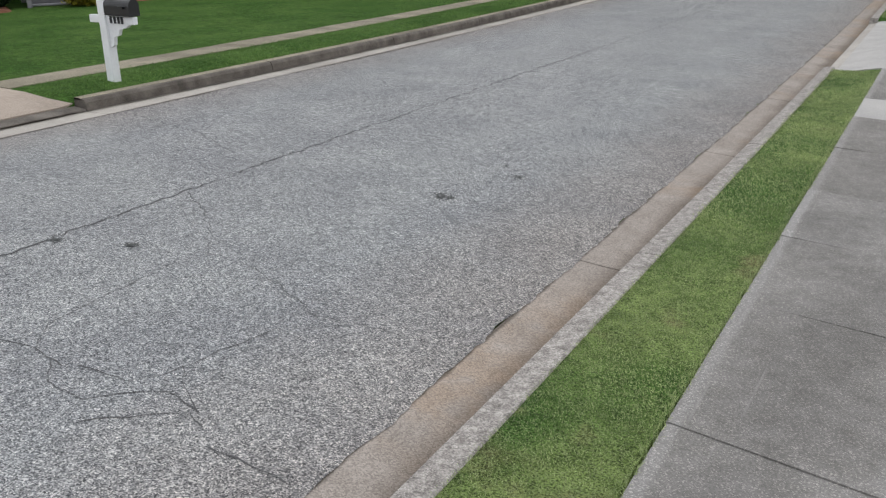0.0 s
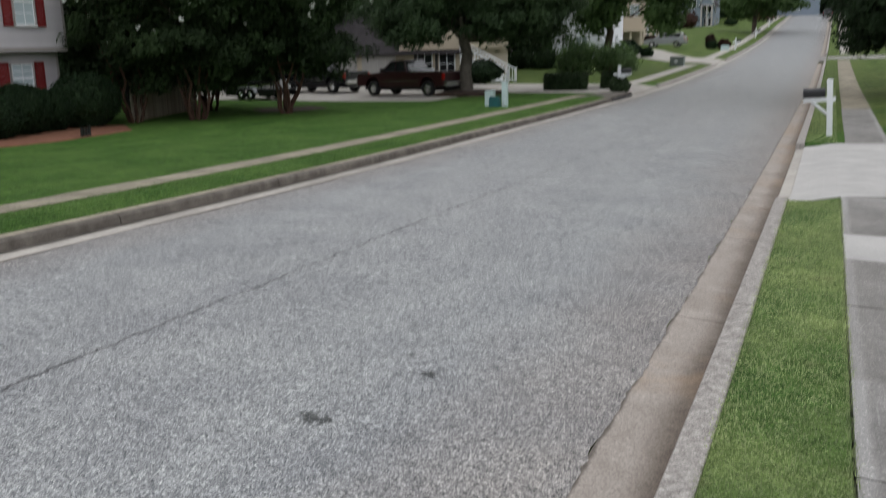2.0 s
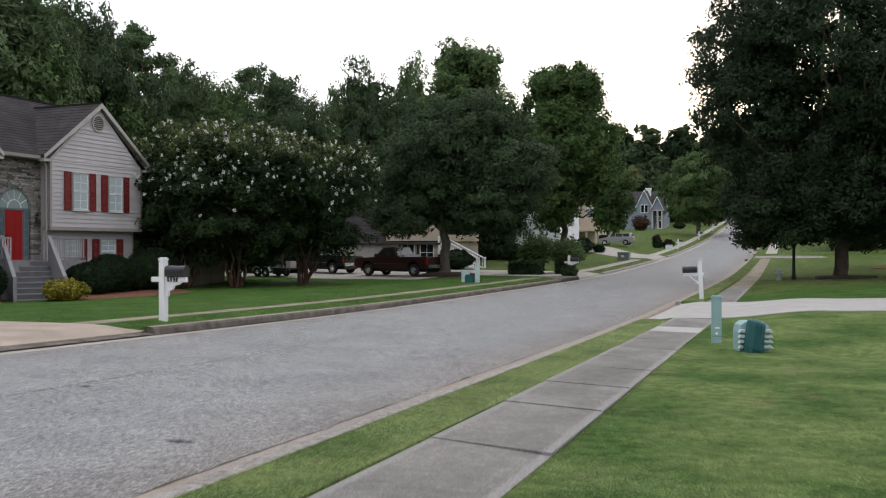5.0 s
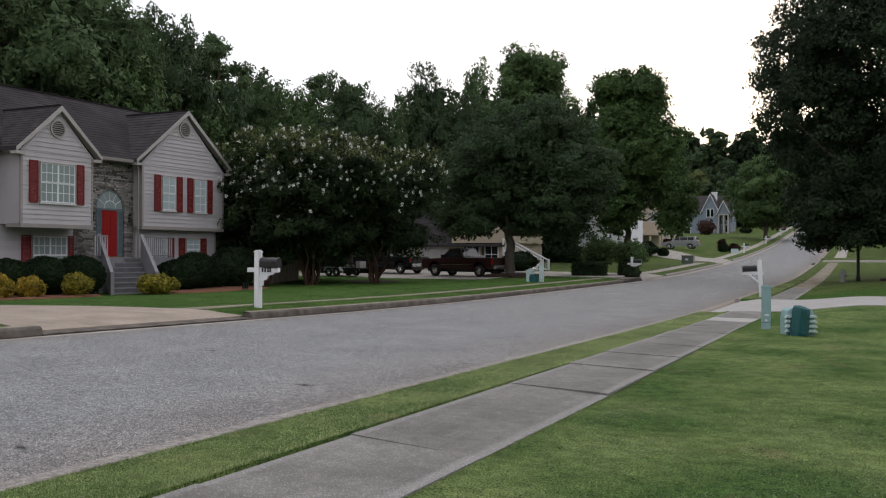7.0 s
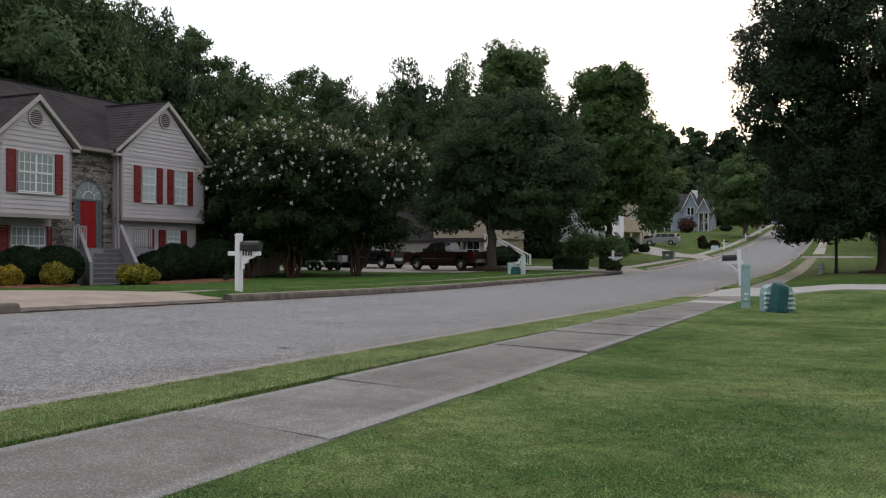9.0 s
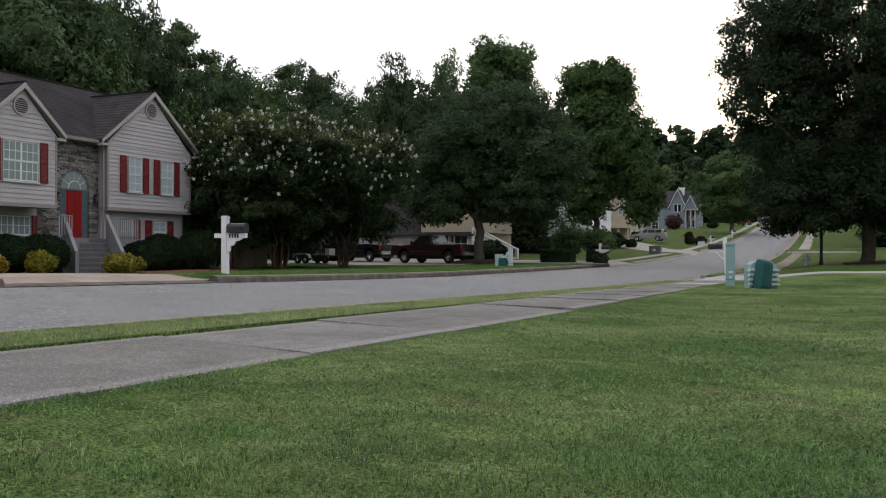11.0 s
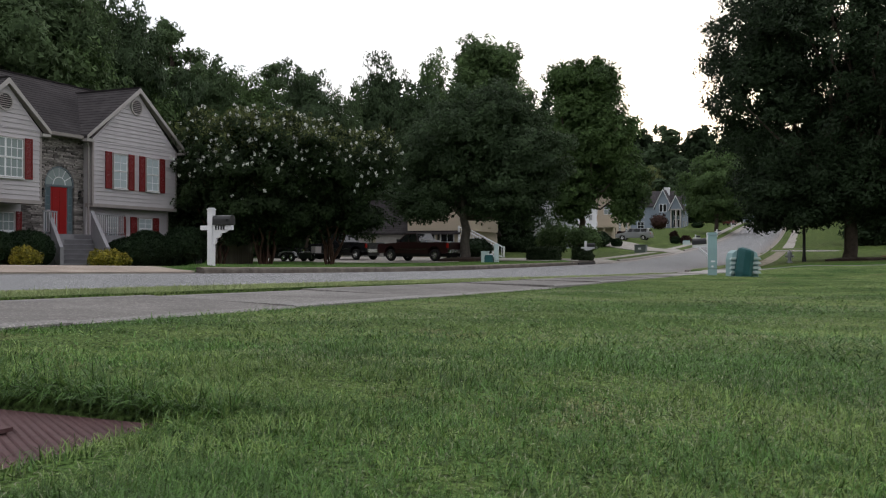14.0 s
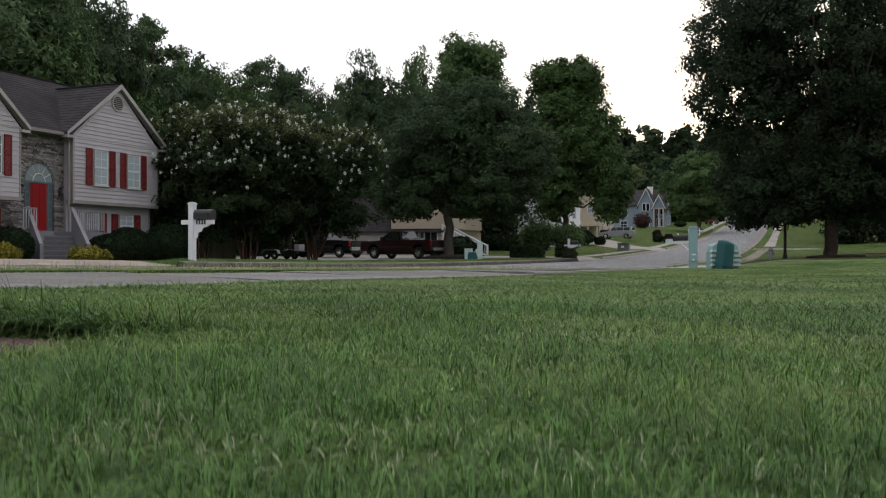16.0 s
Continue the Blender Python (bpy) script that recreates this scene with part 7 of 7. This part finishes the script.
def wagon(name, x, y, turn, paint, label, s=1.0):
    t = thing(name, x, y, ground_z(x, y) + .06, label, "car", "parked vehicles", turn)
    W, R = .90, .34
    low = [(-2.3, .35)] + arch_cut(-1.4, .42, .35) + arch_cut(1.4, .42, .35) + [(2.3, .38), (2.36, .6), (2.3, .85), (1.2, 1.02), (-2.3, 1.05), (-2.38, .7)]
    bm = bmesh.new(); prism(bm, low, 'y', -W, W); part("body", bm, paint, t)
    bm = bmesh.new()
    vs = []
    for xx, zz, hw in ((1.15, 1.02, .86), (.45, 1.60, .70), (-1.9, 1.64, .70), (-2.28, 1.04, .86)):
        vs.append([bm.verts.new((xx, -hw, zz)), bm.verts.new((xx, hw, zz))])
    for a, b in zip(vs, vs[1:] + vs[:1]):
        bm.faces.new((a[0], a[1], b[1], b[0]))
    bm.faces.new([c[0] for c in vs]); bm.faces.new([c[1] for c in vs][::-1])
    cab = part("cabin", bm, paint, t)
    for sd in (-1, 1):
        for a, b in ((-.0, .42), (-1.0, -.08), (-1.85, -1.08)):
            bm = bmesh.new(); prism(bm, [(a, 1.08), (b + (.28 if a > -.5 else 0), 1.08), (b, 1.52), (a, 1.54)], 'y', sd * .80, sd * .835); part("side_window", bm, M["dark_pane"], cab)
    part("rear_window", boxed(-2.19, -.62, 1.15, -2.13, .62, 1.5), M["dark_pane"], cab)
    for xx in (1.4, -1.4):
        for sd in (-1, 1):
            wheel(t, xx, sd * (W - .1), R, .22, sd, M["chrome"])
    for sd in (-1, 1):
        part("tail_light", boxed(-2.37, sd * .8 - .08, .75, -2.3, sd * .8 + .08, 1.0), M["tail"], t)
        part("headlight", boxed(2.28, sd * .68 - .15, .64, 2.36, sd * .68 + .15, .8), M["chrome"], t)
    part("bumper", boxed(-2.45, -.85, .4, -2.3, .85, .6, bevel=.03), paint, t)
    return t


wagon("sport_utility_car", -16.7, 113.5, 176, M["silver"], "silver sport utility car parked on a driveway").scale = (.95,) * 3
wagon("dark_car", -.9, 206, 90, M["black_paint"], "dark car standing at the crest of the road")
wagon("red_car", -11.9, 198, 78, M["bright_red"], "dark red car parked under a street tree")

trl = thing("utility_trailer", -29.6, 53.8, ground_z(-29.6, 53.8) + .03, "low dark utility trailer with tandem wheels", "trailer", "parked vehicles", 168)
part("bed", boxed(-2.2, -.85, .52, 1.7, .85, .60), M["black"], trl)
for s in (-1, 1):
    part("side_rail", boxed(-2.2, s * .85 - .03, .9, 1.7, s * .85 + .03, .96), M["black"], trl)
    for xx in (-2.17, -1.2, -.2, .8, 1.67):
        part("rail_post", boxed(xx - .025, s * .85 - .025, .6, xx + .025, s * .85 + .025, .9), M["black"], trl)
    for xx in (-.5, .25):
        wheel(trl, xx, s * 1.0, .30, .2, s, M["chrome"])
    bm = bmesh.new()
    prism(bm, [(-.95, .38), (-.85, .62), (-.6, .70), (.35, .70), (.6, .62), (.7, .38), (.64, .38), (.55, .58), (.33, .655), (-.58, .655), (-.8, .58), (-.89, .38)], 'y', s * .88, s * 1.12)
    part("fender", bm, M["hydrant"], trl, "dull metal fender")
for s in (-1, 1):
    part("side_skirt", boxed(-2.2, s * .85 - .02, .2, -1.0, s * .85 + .02, .52), M["black"], trl)
    part("side_skirt", boxed(.72, s * .85 - .02, .2, 1.7, s * .85 + .02, .52), M["black"], trl)
part("tongue", boxed(1.7, -.06, .48, 3.0, .06, .58), M["black"], trl)
part("cargo_box", boxed(-1.9, -.5, .6, -1.5, .1, 1.05), M["rake"], trl)

# ---- fence and shrubs by the neighbours ----
fen = thing("picket_fence", 0, 0, 0, "weathered grey wooden privacy fence beside the house", "fence")
FA, FB = Vector((-25.3, 38.9)), Vector((-28.0, 46.2))
nb = 54
bm = boxed(0, -.009, 0, .125, .009, 1.62)
board = finish(bm, "board", M["fence"])
ang = math.degrees(math.atan2(FB.y - FA.y, FB.x - FA.x))
for k in range(nb):
    p = FA.lerp(FB, k / nb)
    o = part("board", board, None, fen)
    o.matrix_local = pose(p.x, p.y, ground_z(p.x, p.y) - .02 + .02 * math.sin(k * 1.7), 0, 0, ang)
for k in range(4):
    p = FA.lerp(FB, k / 3)
    part("fence_post", boxed(p.x - .17, p.y - .05, ground_z(p.x, p.y) - .2, p.x - .07, p.y + .05, ground_z(p.x, p.y) + 1.7), M["pole"], fen)

def box_hedge(x, y, w, d, h, seed):
    """A hedge clipped square: a leafy skin over a dark core."""
    t = thing("hedge_shrub", x, y, ground_z(x, y), "clipped box-shaped hedge beside the driveway", "hedge", "driveway hedge")
    rng = np.random.default_rng(seed)
    part("inner_growth", boxed(-w / 2 + .08, -d / 2 + .08, -.05, w / 2 - .08, d / 2 - .08, h - .08), M["shrub"], t)
    q = rng.uniform(-.5, .5, (900, 3)); k = rng.integers(0, 5, 900)
    q[k == 0, 0], q[k == 1, 0], q[k == 2, 1], q[k == 3, 1], q[k == 4, 2] = -.5, .5, -.5, .5, .5
    q = (q + [0, 0, .5]) * [w, d, h] + rng.normal(size=(900, 3)) * .035
    v, f = leaf_cloud(rng, q, 8, .06, .06, 1.0, 0)
    v[:, 2] = np.maximum(v[:, 2], 0)
    part("foliage", mesh_np("foliage", v, f, M["palmetto"]), None, t)
    bm = bmesh.new(); rod(bm, (0, 0, -.1), (0, 0, h * .4), .05, .03, 6); part("stem", bm, M["bark"], t)


for i, (x, y, w, d, h) in enumerate([(-12.9, 58.9, 2.1, 1.0, .85), (-10.6, 60.4, 1.0, .9, .8)]):
    box_hedge(x, y, w, d, h, 100 + i)
shrub("mailbox_shrub", -9.55, 57.2, .5, .5, .7, M["palmetto"], "small leafy shrub round a mailbox post", .09, 260, 110)
shrub("stair_shrub", -20.9, 66.6, 1.5, 1.3, 1.6, M["shrub"], "large dark shrub beside a stair rail", .08, 700, 111)
for i, (x, y, r, h, m) in enumerate([(-11.4, 122, .8, 1.1, "leaf_red"), (-18.0, 99.6, 1.3, 1.7, "shrub"), (-16.3, 100.4, .6, .85, "shrub"), (-12.9, 122, .6, 1.6, "leaf_red"), (-12.6, 121, .6, .9, "shrub"), (-20.5, 125, .9, 1.0, "leaf_red"), (-23.3, 176, 1.9, 3.3, "leaf_red"), (-17, 185, 1.2, 1.3, "shrub")]):
    shrub("garden_shrub", x, y, r, r, h, M[m], "garden shrub on a distant front lawn", .12, 260, 120 + i, "distant shrubs")
for i, (x, y, h, r) in enumerate([(-12.9, 61.0, 2.3, 1.75), (-10.9, 61.6, 2.2, 1.5)]):
    tree("ornamental_tree", x, y, "small ornamental tree over a clipped hedge", group="small trees", seed=130 + i, trunk_r=.07, fork=1.1, stems=3,
         blobs=[(0, 0, h * .62, r * .75, r * .75, h * .32), (.2, 0, h * .86, r * .5, r * .5, h * .16)], clusters=200, per=22, spread=.3, leaf=.10, leaf_mat=M["leaf_light"], bark=M["myrtle_bark"], limbs=8)
tree("lawn_tree", 11.5, 71.0, "dark tree standing in a mulch bed", seed=140, trunk_r=.3, fork=2.6, blobs=[(0, 0, 8, 5.5, 5.5, 5.8), (1, 0, 5, 5.5, 5, 3)], clusters=900, per=18, spread=.6, leaf=.26, leaf_mat=M["leaf_dark"], bark=M["bark"], limbs=12)
bed("mulch_bed_4", [(9.0, 69.5), (14, 69.2), (14.5, 72), (11.5, 73), (8.8, 72)], "reddish mulch under a lawn tree", .08)

# small black metal garden ornament stuck in the pine straw
gx0, gy0 = -21.6, 32.72
orn = thing("garden_ornament", gx0, gy0, ground_z(gx0, gy0) + .05, "small black metal garden ornament in pine straw", "ornament")
part("base_bar", boxed(-.02, -.22, .02, .02, .22, .06), M["black"], orn)
for k, (y, h) in enumerate(((-.17, .30), (-.06, .27), (.06, .27), (.17, .36))):
    part("upright", boxed(-.018, y - .04, .04, .018, y + .04, h), M["black"], orn)
    bm = bmesh.new(); rod(bm, (0, y, -.12), (0, y, .06), .008, seg=6); part("stake", bm, M["black"], orn)

# ---- grass: real blades where the camera comes near ----
grng = np.random.default_rng(77)


def blades(name, x, y, z, h, w, material, label, lean=.6, bent=None, stray=3.0, arch=False, toward=None):
    """Grass blades rooted at x, y, z; where bent is set they have a knee, else one tapered quad; arch: long blades that bow over and lie every way."""
    n = len(x)
    bent = np.zeros(n, bool) if bent is None else bent
    drift = 2.2 * np.sin(x * 2.3 + 1.4 * np.sin(y * 3.1)) + 2.0 * np.sin(y * 4.7 + np.sin(x * 5.3))
    a = drift + grng.normal(size=n) * stray if toward is None else toward + grng.normal(size=n) * .7
    d = np.stack([np.cos(a), np.sin(a), np.zeros(n)], 1)
    s = np.stack([-np.sin(a), np.cos(a), np.zeros(n)], 1)
    p = np.stack([x, y, z - .003], 1)
    hz = np.zeros((n, 3)); hz[:, 2] = h
    if arch:
        t1 = grng.uniform(.15, 1.15, n) + .42 * smooth_step((y - 1.5) / 1.6)
        if toward is not None:
            t1 = grng.uniform(.5, 1.3, n)
        t2 = t1 + grng.uniform(.1, .9, n) * (1 if toward is None else 1.6)
        up = np.array([0, 0, 1.0])
        reach = (h * grng.uniform(.7, 1.25, n))[:, None]
        mid = p + reach * (d * np.sin(t1)[:, None] + up * np.cos(t1)[:, None])
        tip = mid + reach * .9 * (d * np.sin(t2)[:, None] + up * np.cos(t2)[:, None])
        s = s + up * grng.uniform(-.8, .8, (n, 1))
    else:
        k = (np.minimum(np.abs(grng.normal(size=n)), 1.8) * lean)[:, None] * h[:, None]
        mid, tip = p + hz * .6 + d * k * .35, p + hz * (1 - .35 * np.minimum(k / h[:, None], 1.6)) + d * k
    ww = (w * grng.uniform(.6, 1.2, n))[:, None] * s / 2
    i, j = bent, ~bent
    v1 = np.stack([p - ww, p + ww, mid - ww * .85, mid + ww * .85, tip - ww * .15, tip + ww * .15], 1)[i].reshape(-1, 3)
    v2 = np.stack([p - ww, p + ww, tip + ww * .3, tip - ww * .3], 1)[j].reshape(-1, 3)
    b = np.arange(i.sum())[:, None] * 6
    f1 = np.concatenate([b + np.array([0, 1, 3, 2]), b + np.array([2, 3, 5, 4])], 1).reshape(-1, 4)
    f2 = np.arange(len(v2)).reshape(-1, 4) + len(v1)
    return tagged(new(name, mesh_np(name, np.concatenate([v1, v2]), np.concatenate([f1, f2]), material)), label, "grass", kind="stuff")


def clump(x, y, s):
    """Slow uneven growth, 0 to 1."""
    return .5 + .25 * np.sin(x * 2.1 * s + 1.3 * np.sin(y * 1.7 * s)) + .25 * np.sin(y * 2.6 * s + 1.1 * np.sin(x * 1.9 * s + 2))


def sow(x0, x1, y0, y1, per_m2):
    n = int((x1 - x0) * (y1 - y0) * per_m2)
    return grng.uniform(x0, x1, n), grng.uniform(y0, y1, n)


X, Y, H, Wd = [], [], [], []
for (x0, x1, y0, y1, per, h, w) in ((3.35, 4.5, .1, .75, 120000, .0105, .0013), (2.9, 4.5, .75, 1.3, 78000, .011, .0016), (2.4, 4.7, 1.3, 2.4, 32000, .012, .0021), (1.81, 5.4, 2.4, 5.5, 10500, .013, .0035),
                                     (1.81, 6.6, 5.5, 11, 2400, .017, .0065), (1.81, 8.0, 11, 24.6, 800, .016, .008), (4.7, 7.5, -.3, 5.5, 1100, .014, .007), (1.81, 2.9, -1.0, 2.4, 6500, .013, .0038)):
    x, y = sow(x0, x1, y0, y1, per)
    c = clump(x, y, 1.0) * .25 + clump(x, y, 5.3) * .3 + clump(x + .3, y, 19.0) * .2 + clump(x, y + .2, 52.0) * .25
    go = grng.random(len(x)) < .35 + 1.1 * c
    x, y, c = x[go], y[go], c[go]
    X.append(x); Y.append(y); H.append(h * (.08 + 2.6 * c ** 1.3) * grng.uniform(.4, 1.5, len(x))); Wd.append(np.full(len(x), w))
# taller ragged growth along the sidewalk's edge and round the meter lid
x, y = sow(1.775, 1.90, -2, 24.8, 2600)
X.append(x); Y.append(y); H.append(.030 * (.2 + clump(x, y, 3.1) * clump(x, y, 7.7) * 1.6) * grng.uniform(.4, 1.3, len(x))); Wd.append(np.full(len(x), .004))
for x0, x1, y0, y1 in ((LX0, LX1 + .08, LY1 + .002, LY1 + .09), (LX1 - .005, LX1 + .07, LY0 - .1, LY1 + .05), (LX0, LX1 + .1, LY0 - .14, LY0)):
    x, y = sow(x0, x1, y0, y1, 26000)
    X.append(x); Y.append(y); H.append(grng.uniform(.014, .028 if y0 < LY0 else .06, len(x))); Wd.append(np.full(len(x), .002))
X, Y, H, Wd = map(np.concatenate, (X, Y, H, Wd))
keep = ~((X > LX0 + .004) & (X < LX1 - .004) & (Y > LY0 + .004) & (Y < LY1 - .002))
X, Y, H, Wd = X[keep], Y[keep], H[keep], Wd[keep]
mix = clump(X + 2, Y, .8) * .7 + clump(X, Y + 1, 3.1) * .35 + clump(X + 1, Y, 13.0) * .2 - .125 + grng.normal(size=len(X)) * .14 + .26 * smooth_step((Y - 5.5) / 6) - .06 * smooth_step((Y - 1.5) / 1.0)
for name, pick, skin, label in (("lawn_grass", mix < .57, "blade", "mown deep green grass of the near lawn"), ("pale_lawn_grass", mix >= .57, "pale_blade", "paler yellow-green tufts in the near lawn")):
    x, y = X[pick], Y[pick]
    blades(name, x, y, lawn_height(x, y), H[pick] * np.interp(y, [1, 3, 6, 12], [.6, .78, .6, .42]), Wd[pick] * .85, M[skin], label, .95, y < 2.6, 3.0, True)
# pale and dead blades caught in it; near ones coloured pale as glints
straw_skin = mat("straw", (.30, .33, .19), .6, .3, 3, 9, 0, per_island=.4, spec=.4)
for name, x0, x1, y0, y1, per, tall, wide, label in (("dry_grass", 2.0, 5.8, 2.6, 8.0, 2600, .011, .0024, "scattered pale and straw-coloured grass blades"), ("bleached_grass", 2.7, 4.6, .3, 2.6, 9000, .0085, .0012, "fine blades coloured pale as glints in the near lawn")):
    x, y = sow(x0, x1, y0, y1, per)
    go = grng.random(len(x)) < .10 + 1.3 * clump(x, y, 1.7) ** 2.5
    x, y = x[go], y[go]
    blades(name, x, y, lawn_height(x, y) + .004, .6 * tall * grng.uniform(.6, 1.3, len(x)), np.full(len(x), wide), straw_skin, label, .9, y < 1.9, 3.0, True)
# long blades hanging over the meter lid's far edge
x, y = sow(LX0 - .02, LX1 + .05, LY1 + .004, LY1 + .05, 70000)
blades("fringe_grass", x, y, lawn_height(x, np.maximum(y, LY1 + .012)), grng.uniform(.010, .030, len(x)), np.full(len(x), .002), M["blade"], "longer dark grass hanging over the meter lid", .9, y > 0, 3.0, True, -math.pi / 2)
# verge between kerb and sidewalk
x0, y0 = sow(-.03, .718, 1, 9, 7000)
x1, y1 = sow(-.03, .718, 9, 15.5, 9000)
x, y = sow(-.03, .718, 15.5, 24.9, 3400)
w = np.concatenate([np.full(len(x0), .0035), np.full(len(x1), .0038), np.full(len(x), .006)])
x, y = np.concatenate([x0, x1, x]), np.concatenate([y0, y1, y])
blades("verge_grass", x, y, land(x, y) + .004, (.011 + .008 * (w > .005)) * (.75 + .4 * clump(x, y, 2.6)) * grng.uniform(.5, 1.3, len(x)), w, M["strip_blade"], "short dry grass of the near verge", 1.1)
x, y = sow(.68, .735, -3, 24.9, 2600)
blades("verge_edge_grass", x, y, land(x, y) + .01, grng.uniform(.02, .05, len(x)), np.full(len(x), .005), M["strip_blade"], "ragged grass edge beside the sidewalk")
x, y = sow(.012, .712, 33.6, 60, 500)
blades("verge_grass_far", x, y, land(x, y) + .004, grng.uniform(.02, .04, len(x)), np.full(len(x), .012), M["strip_blade"], "dry pale grass of the farther verge")
# far verge and lawn fringe
x, y = sow(-10.36, -8.93, 16.6, 52, 950)
blades("west_verge_grass", x, y, land(x, y), grng.uniform(.02, .045, len(x)), np.full(len(x), .010), M["rich_blade"], "green grass verge across the street")
x, y = sow(-16, -10.92, 16.8, 50, 130)
blades("west_lawn_grass", x, y, land(x, y), grng.uniform(.012, .028, len(x)), np.full(len(x), .014), M["rich_blade"], "thick green lawn across the street")
